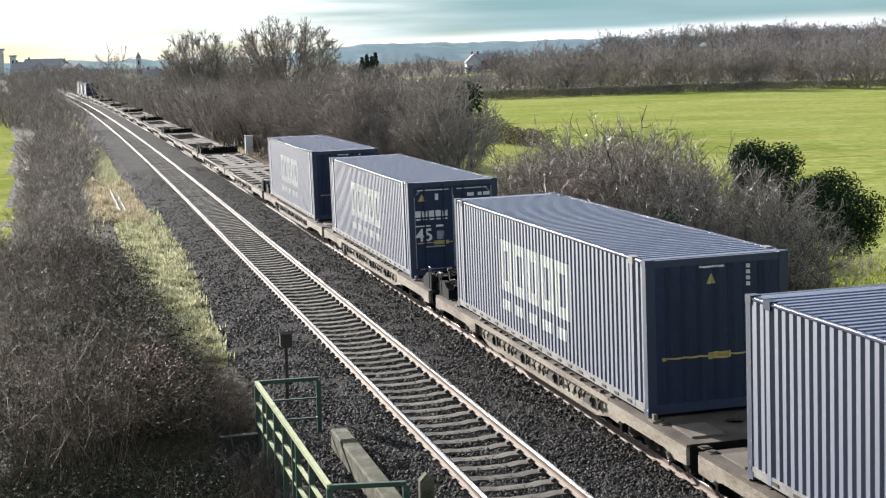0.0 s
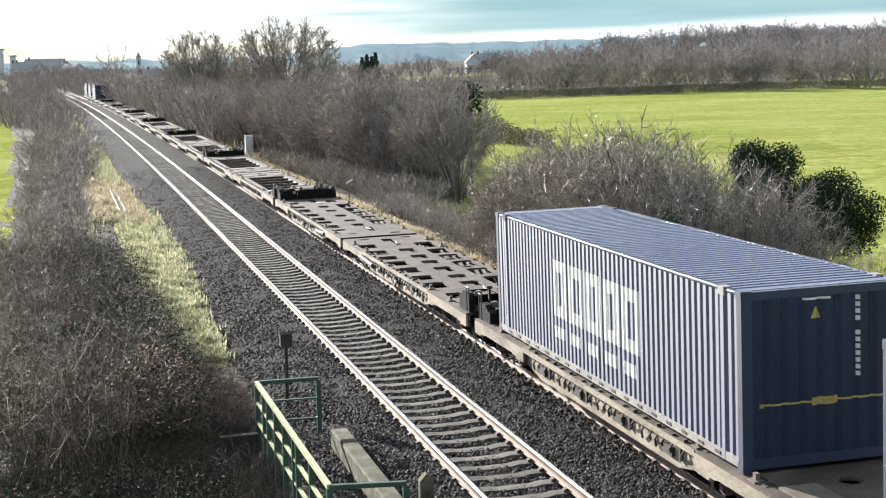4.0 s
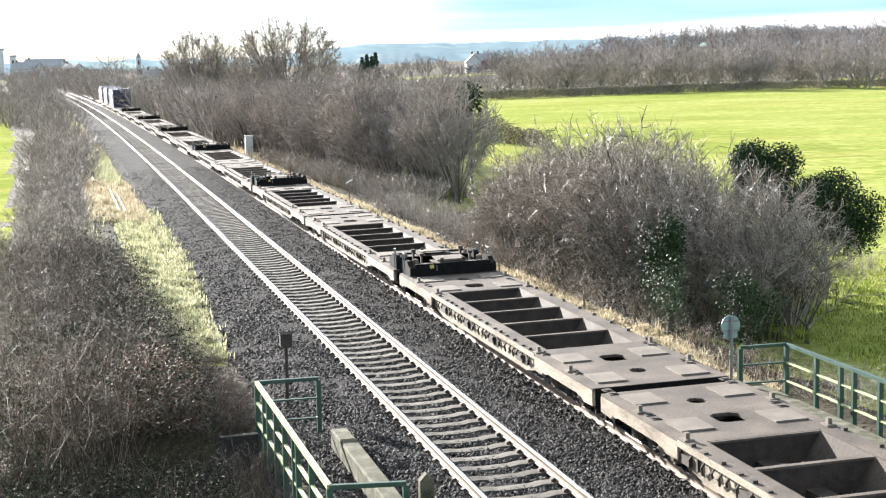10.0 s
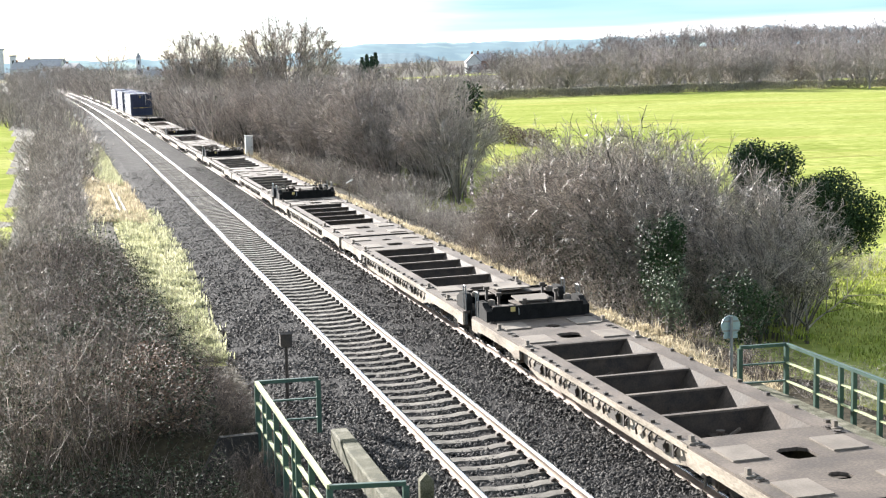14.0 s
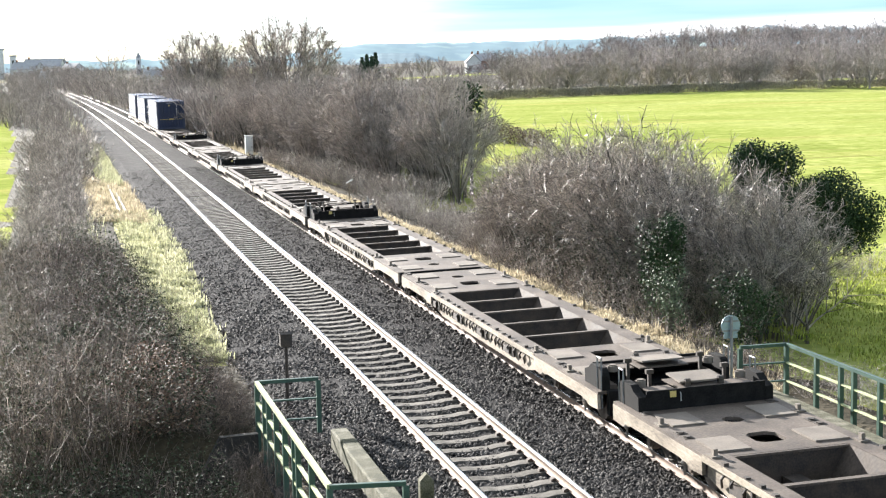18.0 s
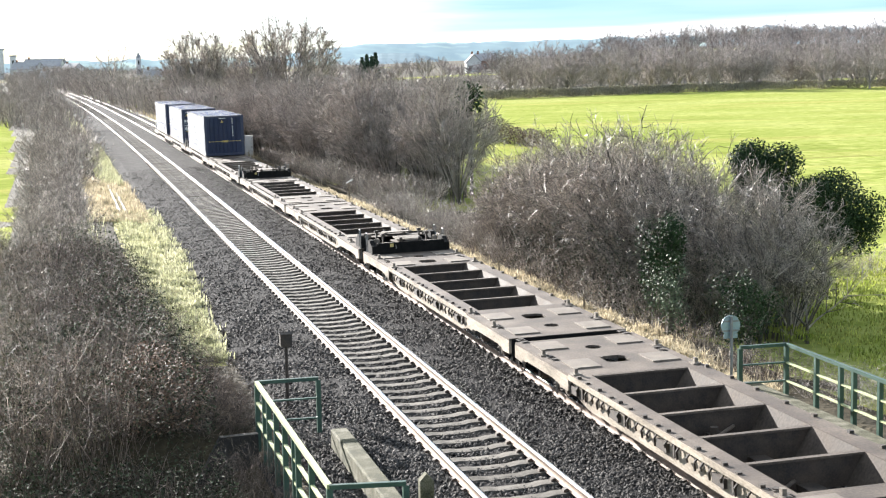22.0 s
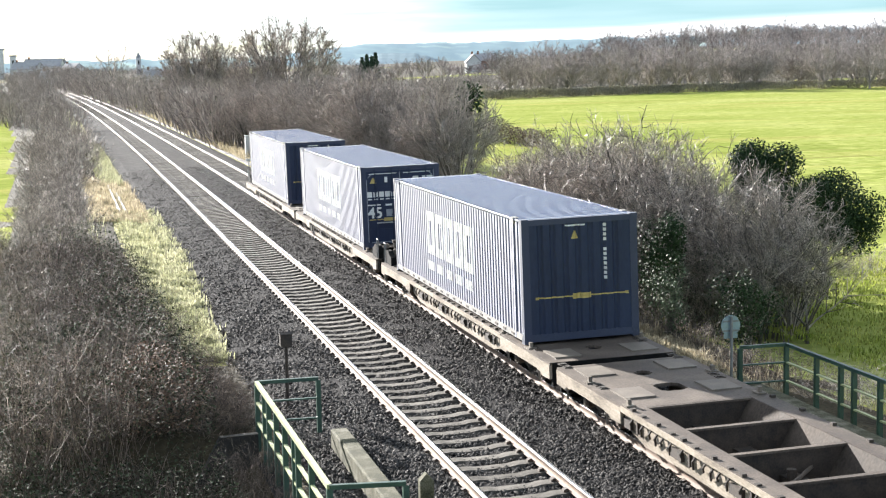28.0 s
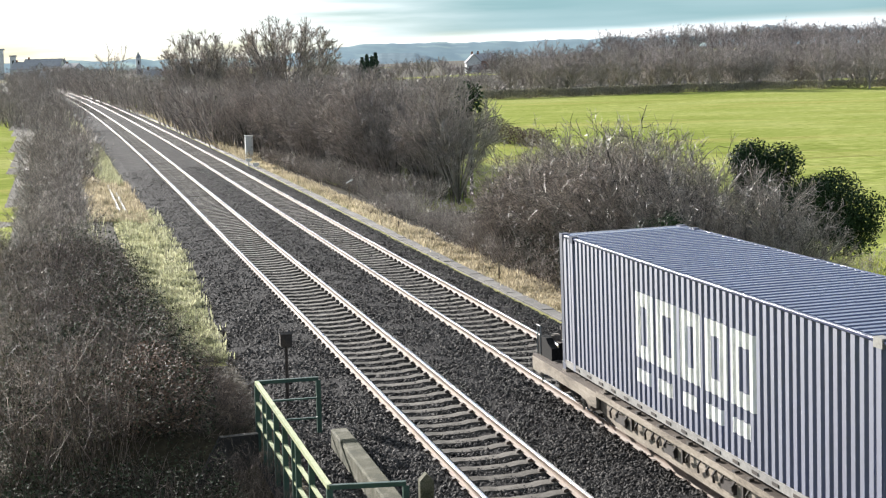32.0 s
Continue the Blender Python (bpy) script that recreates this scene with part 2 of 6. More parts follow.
M["leaf_dull"] = islands(surface("dull_bramble_leaf", [(0.02, 0.03, 0.015), (0.075, 0.085, 0.048)], 0.75, 0.9, 9, 0, spec=0.14), 0.7)
M["trough"] = surface("trough_concrete", [(0.07, 0.066, 0.06), (0.16, 0.15, 0.135)], 0.9, 2, 30, 0.5, per_piece=0.3)
M["hedge"] = islands(surface("clipped_hedge_growth", [(0.24, 0.215, 0.165), (0.44, 0.395, 0.31)], 0.85, 0.3, 5, 0, spec=0.1), 0.5)
M["dead_fern"] = islands(surface("dead_bramble_leaf", [(0.085, 0.05, 0.034), (0.25, 0.16, 0.11)], 0.6, 0.9, 9, 0, spec=0.3), 0.8)
M["scrub_brown"] = islands(surface("brown_hedge_growth", [(0.1, 0.07, 0.055), (0.24, 0.18, 0.15)], 0.85, 0.5, 5, 0, spec=0.1), 0.5)
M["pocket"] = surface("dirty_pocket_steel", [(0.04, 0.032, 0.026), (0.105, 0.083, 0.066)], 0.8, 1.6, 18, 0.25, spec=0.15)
M["render"] = surface("white_render", [(0.62, 0.62, 0.6), (0.78, 0.78, 0.75)], 0.8, 1, 8, 0.2)
M["brickfar"] = surface("red_brick", [(0.2, 0.11, 0.08), (0.3, 0.17, 0.12)], 0.85, 1, 8, 0.2)
# slate lightened too: haze over the far roofs is put into it
M["slate"] = surface("hazed_slate_roof", [(0.3, 0.3, 0.31), (0.42, 0.42, 0.43)], 0.9, 1, 8, 0.2, spec=0.1)
M["glass"] = surface("dark_window", [(0.02, 0.025, 0.03), (0.04, 0.045, 0.05)], 0.1, 1, 8, 0)
# hill and wood: aerial haze is put into these blue-grey colours
M["hill"] = surface("hazed_hill", [(0.24, 0.32, 0.34), (0.36, 0.45, 0.42), (0.2, 0.27, 0.31)], 1.0, 0.004, 0.02, 0, spread=(0.38, 0.62), stretch=(1, 0.25, 1), spec=0.0)
M["hill_wood"] = surface("hazed_wood", [(0.17, 0.22, 0.26), (0.23, 0.29, 0.31)], 1.0, 0.01, 0.05, 0, spec=0.0)


# ---- building tools ----
def box(bm, x0, x1, y0, y1, z0, z1):
    v = [bm.verts.new((x, y, z)) for z in (z0, z1) for y in (y0, y1) for x in (x0, x1)]
    for f in ((0, 2, 3, 1), (4, 5, 7, 6), (0, 1, 5, 4), (2, 6, 7, 3), (0, 4, 6, 2), (1, 3, 7, 5)):
        bm.faces.new([v[i] for i in f])


def rod(bm, a, b, r, sides=8, r2=None):
    a, b = Vector(a), Vector(b)
    q = (b - a).to_track_quat("Z", "Y")
    r2 = r if r2 is None else r2
    rings = []
    for p, rad in ((a, r), (b, r2)):
        rings.append([bm.verts.new(p + q @ Vector((rad * math.cos(2 * math.pi * i / sides), rad * math.sin(2 * math.pi * i / sides), 0))) for i in range(sides)])
    for i in range(sides):
        j = (i + 1) % sides
        bm.faces.new((rings[0][i], rings[0][j], rings[1][j], rings[1][i]))
    bm.faces.new(rings[0][::-1])
    bm.faces.new(rings[1])


def profile(bm, outline, axis, a, b):
    """A closed outline (pairs) pushed along an axis from a to b. axis x: pairs are (y, z); y: (x, z); z: (x, y)."""
    def at(p, d):
        return {"x": (d, p[0], p[1]), "y": (p[0], d, p[1]), "z": (p[0], p[1], d)}[axis]
    r0 = [bm.verts.new(at(p, a)) for p in outline]
    r1 = [bm.verts.new(at(p, b)) for p in outline]
    n = len(outline)
    for i in range(n):
        bm.faces.new((r0[i], r0[(i + 1) % n], r1[(i + 1) % n], r1[i]))
    bm.faces.new(r0[::-1])
    bm.faces.new(r1)


def perforated(bm, x0, x1, y0, y1, z0, z1, holes, corner=0.08):
    """A plate with oblong holes (hx0, hx1, hy0, hy1), their corners filled."""
    xs = sorted({x0, x1, *[min(max(h, x0), x1) for q in holes for h in q[:2]]})
    ys = sorted({y0, y1, *[min(max(h, y0), y1) for q in holes for h in q[2:]]})
    vs = {}

    def v(i, j, k):
        if (i, j, k) not in vs:
            vs[i, j, k] = bm.verts.new((xs[i], ys[j], (z0, z1)[k]))
        return vs[i, j, k]

    def full(i, j):
        if not (0 <= i < len(xs) - 1 and 0 <= j < len(ys) - 1):
            return False
        cx, cy = (xs[i] + xs[i + 1]) / 2, (ys[j] + ys[j + 1]) / 2
        return not any(h[0] < cx < h[1] and h[2] < cy < h[3] for h in holes)
    for i in range(len(xs) - 1):
        for j in range(len(ys) - 1):
            if not full(i, j):
                continue
            bm.faces.new((v(i, j, 1), v(i + 1, j, 1), v(i + 1, j + 1, 1), v(i, j + 1, 1)))
            bm.faces.new((v(i, j, 0), v(i, j + 1, 0), v(i + 1, j + 1, 0), v(i + 1, j, 0)))
            for (di, dj), (a, b) in (((0, -1), ((i, j), (i + 1, j))), ((1, 0), ((i + 1, j), (i + 1, j + 1))), ((0, 1), ((i + 1, j + 1), (i, j + 1))), ((-1, 0), ((i, j + 1), (i, j)))):
                if not full(i + di, j + dj):
                    bm.faces.new((v(*a, 0), v(*b, 0), v(*b, 1), v(*a, 1)))
    for hx0, hx1, hy0, hy1 in holes:
        c = min(corner, (hx1 - hx0) / 3, (hy1 - hy0) / 3)
        for X, sx in ((hx0, 1), (hx1, -1)):
            for Y, sy in ((hy0, 1), (hy1, -1)):
                tri = [(X, Y), (X + sx * c, Y), (X, Y + sy * c)]
                profile(bm, tri if sx * sy > 0 else tri[::-1], "z", z0 + 0.002, z1 - 0.002)


def finish(bm, name, material, smooth=False):
    bmesh.ops.recalc_face_normals(bm, faces=bm.faces)
    me = bpy.data.meshes.new(name)
    bm.to_mesh(me)
    bm.free()
    me.materials.append(material)
    if smooth:
        me.polygons.foreach_set("use_smooth", [True] * len(me.polygons))
    return me


def part(name, bm, material, parent, label=""):
    ob = new(name, finish(bm, name, material))
    ob.parent = parent
    return tagged(ob, label)


def thing(name, m, label, category, group="", kind=""):
    ob = new(name)
    ob.empty_display_size = 0.2
    ob.matrix_basis = m
    return tagged(ob, label, category, group, kind)


def raw(name, verts, faces, material):
    """A mesh from arrays: verts (n, 3); faces (m, k), k corners each."""
    verts, faces = np.asarray(verts, np.float32), np.asarray(faces, np.int32)
    me = bpy.data.meshes.new(name)
    k = faces.shape[1]
    me.vertices.add(len(verts))
    me.vertices.foreach_set("co", verts.ravel())
    me.loops.add(faces.size)
    me.loops.foreach_set("vertex_index", faces.ravel())
    me.polygons.add(len(faces))
    me.polygons.foreach_set("loop_start", np.arange(0, faces.size, k, dtype=np.int32))
    me.update(calc_edges=True)
    me.materials.append(material)
    return me


def solid(name, bm, material, label, category, m=None, kind="", group=""):
    ob = new(name, finish(bm, name, material))
    if m is not None:
        ob.matrix_basis = m
    return tagged(ob, label, category, group, kind)


# ---- plan of the line ----
CANT, CANT_L = 0.0205, 0.0283
GAUGE, SPACING = 0.799, 3.74
BEND_Y, BEND_R = 70.0, 10500.0


def bend(y):
    return -max(0.0, y - BEND_Y) ** 2 / (2 * BEND_R)


def heading(y):
    return math.atan(max(0.0, y - BEND_Y) / BEND_R)


def on_line(y, x=0.0, z=0.0, left=False):
    """A place on the canted train track (or the left one): across x, up z."""
    c = CANT_L if left else CANT
    return (x * math.cos(c) - z * math.sin(c) + bend(y) - (SPACING if left else 0), y, x * math.sin(c) + z * math.cos(c))


def line_pose(y, left=False):
    return Matrix.Translation((bend(y) - (SPACING if left else 0), y, 0)) @ Matrix.Rotation(heading(y), 4, "Z") @ Matrix.Rotation(-(CANT_L if left else CANT), 4, "Y")


def travelled(t):
    return 9.592 * t + 0.05286 * t * t


def lump(x, y, s=1.0):
    return noise.noise(Vector((x * s, y * s, 3.1)))


def terrain(x, y):
    """Height of the ground."""
    side = x - bend(y)
    z = -0.42
    if side > 3.6:
        z -= 0.75 * min(1, (side - 3.6) / 4.0)
    if side < -7.6:
        z += 0.25 * min(1, (-7.6 - side) / 1.5) - 0.9 * min(1, max(0, -9.5 - side) / 4.0)
    if side > 3.2 or side < -7.6:
        z += 0.16 * lump(x, y, 0.35) + 0.05 * lump(x, y, 1.3)
    if side < -7.7 and 8 < y < 30:
        z -= 2.4 * min(1, (-7.7 - side) / 0.8) * min(1, (29.3 - y) / 0.6 if y > 28.7 else 1) * min(1, (y - 8) / 6) if y < 29.3 else 0
    d = math.hypot(x, y)
    if y > 0 and d > 300:
        a = math.atan2(x, y)
        k = min(1, max(0, (a - 0.02) / 0.35))
        s = min(1, (d - 300) / 700)
        z += (1 + 13 * k * k) * s * s * (3 - 2 * s)
    return z


# ---- ground ----
def build_ground():
    xs = np.unique(np.concatenate([-np.geomspace(20, 1600, 26), np.arange(-20, 30.1, 0.8), np.geomspace(30, 2600, 34)]))
    ys = np.unique(np.concatenate([np.arange(-420, 0, 30), np.arange(0, 130, 1.0), np.arange(130, 300, 3.0), np.geomspace(300, 4200, 56)]))
    verts = [(x, y, terrain(x, y)) for y in ys for x in xs]
    nx = len(xs)
    faces, slot = [], []
    for j in range(len(ys) - 1):
        for i in range(nx - 1):
            faces.append((j * nx + i, j * nx + i + 1, (j + 1) * nx + i + 1, (j + 1) * nx + i))
            cx, cy = (xs[i] + xs[i + 1]) / 2, (ys[j] + ys[j + 1]) / 2
            side = cx - bend(cy)
            if cy > 385 and side > 15 and lump(cx, cy, 0.011) < 0.4:
                slot.append(0)
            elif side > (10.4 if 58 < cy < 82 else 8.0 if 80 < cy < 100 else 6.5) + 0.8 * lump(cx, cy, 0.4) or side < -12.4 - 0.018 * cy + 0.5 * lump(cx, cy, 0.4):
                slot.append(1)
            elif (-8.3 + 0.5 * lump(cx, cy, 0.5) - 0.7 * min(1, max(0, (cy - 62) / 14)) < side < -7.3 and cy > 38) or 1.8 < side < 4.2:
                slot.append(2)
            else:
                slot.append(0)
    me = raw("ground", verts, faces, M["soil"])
    me.materials.append(M["field"])
    me.materials.append(M["verge"])
    me.polygons.foreach_set("material_index", slot)
    me.polygons.foreach_set("use_smooth", [True] * len(slot))
    tagged(new("ground", me), "bright green winter meadow, rough verge and brown scrub floor", "ground", kind="structure")


build_ground()
LINE_YS = np.concatenate([np.arange(-420, 0, 20.0), np.arange(0, 70, 10.0), np.arange(70, 960, 8.0)])


def loft(name, section, material, left=False, smooth=False, ys=None):
    ys = LINE_YS if ys is None else ys
    n = len(section)
    verts = [on_line(y, x, z, left) for y in ys for x, z in section]
    faces = [(j * n + i, j * n + (i + 1) % n, (j + 1) * n + (i + 1) % n, (j + 1) * n + i) for j in range(len(ys) - 1) for i in range(n)]
    return raw(name, verts, faces, material)


BED = [(-7.6, -0.62), (-7.0, -0.42), (-6.35, -0.27), (-5.1, -0.175), (-4.74, -0.16), (-4.62, -0.22), (-4.5, -0.235), (-3.74, -0.225), (-3.0, -0.2), (-2.86, -0.19), (-2.74, -0.105), (-2.2, -0.1), (-1.87, -0.12), (-1.5, -0.135), (-1.0, -0.145), (-0.88, -0.2), (-0.75, -0.222), (0, -0.21), (0.75, -0.195), (0.86, -0.175), (0.98, -0.11), (1.6, -0.12), (2.6, -0.44), (3.0, -0.72)]


def bed_height(x):
    return float(np.interp(x, [b[0] for b in BED], [b[1] for b in BED]))


def build_bed():
    xs = np.unique(np.concatenate([np.linspace(-7.6, 3.0, 70), [-4.74, -4.62, -2.86, -2.74, -1.0, -0.88, 0.86, 0.98]]))
    ys = np.concatenate([np.arange(-420, 12, 24.0), np.arange(12, 90, 0.4), np.geomspace(90, 960, 90)])
    verts = [(x + bend(y), y, bed_height(x) + 0.035 * lump(x, y, 1.1) + 0.03 * lump(x, y, 3.3)) for y in ys for x in xs]
    n = len(xs)
    faces = [(j * n + i, j * n + i + 1, (j + 1) * n + i + 1, (j + 1) * n + i) for j in range(len(ys) - 1) for i in range(n - 1)]
    tagged(new("ballast_bed", raw("ballast_bed", verts, faces, M["ballast"])), "dark grey crushed stone ballast under both tracks", "ballast", kind="structure")


build_bed()


def stones(count, y0, y1, size, seed):
    """Loose angular stones over the ballast bed."""
    r = np.random.default_rng(seed)
    u = r.random(count)
    y = 1 / (1 / y0 + u * (1 / y1 - 1 / y0))
    x = r.uniform(-7.3, 2.7, count)
    keep = np.ones(count, bool)
    for cx in (0.0, -SPACING):
        for g in (-GAUGE, GAUGE):
            keep &= np.abs(x - cx - g) > 0.1
        on_tie = (np.abs(x - cx) < 0.9) & (((y - TIE_START) / TIE_STEP) % 1.0 < 0.42)
        keep &= ~on_tie
    x, y = x[keep], y[keep]
    n = len(x)
    base = np.array([(1, 0, 0), (0, 1, 0), (-1, 0, 0), (0, -1, 0), (0, 0, 1), (0, 0, -1)], float)
    s = size * r.uniform(0.6, 1.5, (n, 1, 1)) * r.uniform(0.6, 1.2, (n, 1, 3))
    a = r.uniform(0, 6.28, n)
    v = base[None] * s + r.uniform(-0.35, 0.35, (n, 6, 3)) * size
    tilt = r.uniform(-0.7, 0.7, n)
    v = np.stack([v[..., 0], v[..., 1] * np.cos(tilt)[:, None] - v[..., 2] * np.sin(tilt)[:, None], v[..., 1] * np.sin(tilt)[:, None] + v[..., 2] * np.cos(tilt)[:, None]], -1)
    vx = v[..., 0] * np.cos(a)[:, None] - v[..., 1] * np.sin(a)[:, None]
    vy = v[..., 0] * np.sin(a)[:, None] + v[..., 1] * np.cos(a)[:, None]
    z = np.interp(x, [b[0] for b in BED], [b[1] for b in BED]) + size * 0.25
    bx = np.where(y > BEND_Y, -(np.maximum(y - BEND_Y, 0) ** 2) / (2 * BEND_R), 0)
    verts = np.stack([vx + (x + bx)[:, None], vy + y[:, None], v[..., 2] + z[:, None]], -1).reshape(-1, 3)
    f = np.array([(0, 1, 4), (1, 2, 4), (2, 3, 4), (3, 0, 4), (1, 0, 5)])
    faces = (np.arange(n)[:, None, None] * 6 + f[None]).reshape(-1, 3)
    tagged(new("ballast_stones", raw("ballast_stones", verts, faces, M["stone"])), "loose angular dark ballast stones", "stones", kind="stuff")


TIE_STEP, TIE_START = 0.68, 15.0


def build_track(left):
    root = thing("track_left" if left else "track_right", Matrix(), "concrete-sleepered railway track with rusty steel rails and bright heads", "railway track", kind="structure")
    foot = [(-0.07, -0.159), (0.07, -0.159), (0.07, -0.148), (0.024, -0.125), (0.024, -0.045), (0.036, -0.034), (0.036, -0.004), (-0.036, -0.004), (-0.036, -0.034), (-0.024, -0.045), (-0.024, -0.125), (-0.07, -0.148)]
    head = [(-0.036, -0.003), (0.036, -0.003), (0.031, 0.001), (-0.031, 0.001)]
    for g in (-GAUGE, GAUGE):
        ob = new("rail", loft("rail", [(x + g, z) for x, z in foot], M["rail_side"], left))
        ob.parent = root
        top = new("rail_head", loft("rail_head", [(x + g, z) for x, z in head], M["rail_top"], left))
        top.parent = ob
        tagged(top, "polished running surface")
    bm = bmesh.new()
    sec = [(-0.155, -0.36), (0.155, -0.36), (0.135, -0.165), (-0.135, -0.165)]
    rows = [(-1.27, -0.03), (-1.2, 0), (-0.95, 0), (-0.45, 0), (-0.3, -0.025), (0.3, -0.025), (0.45, 0), (0.95, 0), (1.2, 0), (1.27, -0.03)]
    ring = [[bm.verts.new((x, a, b + (dz if k > 1 else 0))) for k, (a, b) in enumerate(sec)] for x, dz in rows]
    for q, w in zip(ring, ring[1:]):
        for i in range(4):
            bm.faces.new((q[i], q[(i + 1) % 4], w[(i + 1) % 4], w[i]))
    bm.faces.new(ring[0]), bm.faces.new(ring[-1][::-1])
    tie = finish(bm, "sleeper", M["sleeper"])
    jit = np.random.default_rng(11 + left)
    for k in range(300):
        y = TIE_START + k * TIE_STEP + jit.uniform(-0.02, 0.02)
        ob = new("sleeper", tie)
        ob.parent = root
        ob.matrix_basis = line_pose(y, left) @ Matrix.Translation((jit.uniform(-0.015, 0.015), 0, 0))
    # the sleepers farther off and behind, joined
    tv = np.array([(x, y * (1 if z < -0.3 else 0.85), z) for z in (-0.3, -0.165) for y in (-0.13, 0.13) for x in (-1.25, 1.25)])
    tf = np.array([(4, 5, 7, 6), (0, 1, 5, 4), (1, 3, 7, 5), (3, 2, 6, 7), (2, 0, 4, 6)])
    vs, fs, base = [], [], 0
    ks = [k for k in range(-620, 1000) if not 0 <= k < 300]
    for k in ks:
        m = np.array(line_pose(TIE_START + k * TIE_STEP, left))
        vs.append(tv @ m[:3, :3].T + m[:3, 3])
        fs.append(tf + base)
        base += len(tv)
    far = new("sleepers", raw("sleepers", np.concatenate(vs), np.concatenate(fs), M["sleeper"]))
    far.parent = root
    tagged(far, kind="stuff")
    # clips and pads on both sides of each rail
    bm = bmesh.new()
    for k in range(230):
        for g in (-GAUGE, GAUGE):
            for s in (-1, 1):
                profile(bm, [(g + s * 0.055, -0.15), (g + s * 0.16, -0.168), (g + s * 0.15, -0.118), (g + s * 0.08, -0.1)], "y", k * TIE_STEP - 0.055, k * TIE_STEP + 0.055)
    me = finish(bm, "rail_clips", M["clip"])
    co = np.empty(len(me.vertices) * 3, np.float32)
    me.vertices.foreach_get("co", co)
    co = co.reshape(-1, 3)
    out = [on_line(TIE_START + y, x, z, left) for x, y, z in co.tolist()]
    me.vertices.foreach_set("co", np.array(out, np.float32).ravel())
    ob = new("rail_clips", me)
    ob.parent = root
    tagged(ob, "dark sprung rail clips", kind="stuff")


build_track(False)
build_track(True)


# ---- train ----
PITCH = 35.24           # length of a pair of platforms
HALF = PITCH / 4        # half a platform
DECK = 0.873            # top of deck over the rails
SIDE = 1.40


def oblong(u0, u1, x0, x1, e):
    a, b = e * (HALF - u0), e * (HALF - u1)
    return (x0, x1, min(a, b), max(a, b))


def bogie_parts(root, yc):
    for s in (-1, 1):
        bm = bmesh.new()
        x = s * 1.0
        profile(bm, [(yc - 1.25, 0.42), (yc - 1.1, 0.56), (yc - 0.5, 0.58), (yc - 0.25, 0.46), (yc + 0.25, 0.46), (yc + 0.5, 0.58), (yc + 1.1, 0.56), (yc + 1.25, 0.42), (yc + 1.2, 0.3), (yc + 0.65, 0.3), (yc + 0.4, 0.2), (yc - 0.4, 0.2), (yc - 0.65, 0.3), (yc - 1.2, 0.3)], "x", x - 0.07, x + 0.07)
        f = part("bogie_frame", bm, M["under"], root)
        for dy in (-0.9, 0.9):
            bm = bmesh.new()
            rod(bm, (x + s * 0.06, yc + dy, 0.4), (x + s * 0.2, yc + dy, 0.4), 0.13, 10)
            rod(bm, (x + s * 0.18, yc + dy, 0.4), (x + s * 0.24, yc + dy, 0.4), 0.08, 10)
            part("axle_box", bm, M["wheel"], f, "dull steel axle box cover")
        for dy in (-0.2, 0.2):
            bm = bmesh.new()
            for k in range(5):
                rod(bm, (x + s * 0.06, yc + dy, 0.22 + k * 0.055), (x + s * 0.06, yc + dy, 0.25 + k * 0.055), 0.09, 8)
            part("spring", bm, M["under"], f)
    bm = bmesh.new()
    box(bm, -1.0, 1.0, yc - 0.2, yc + 0.2, 0.36, 0.6)
    part("bolster", bm, M["under"], root)


def wheelset_mesh():
    bm = bmesh.new()
    rod(bm, (-0.95, 0, 0), (0.95, 0, 0), 0.075, 10)
    for s in (-1, 1):
        rod(bm, (s * 0.735, 0, 0), (s * 0.85, 0, 0), 0.4, 28)
        rod(bm, (s * 0.71, 0, 0), (s * 0.737, 0, 0), 0.428, 28)
        rod(bm, (s * 0.85, 0, 0), (s * 0.875, 0, 0), 0.16, 16)
        for k in range(4):
            a = k * math.pi / 2
            rod(bm, (s * 0.85, 0.27 * math.cos(a), 0.27 * math.sin(a)), (s * 0.856, 0.27 * math.cos(a), 0.27 * math.sin(a)), 0.05, 8)
    return finish(bm, "wheelset", M["wheel"])


WHEELSET = wheelset_mesh()


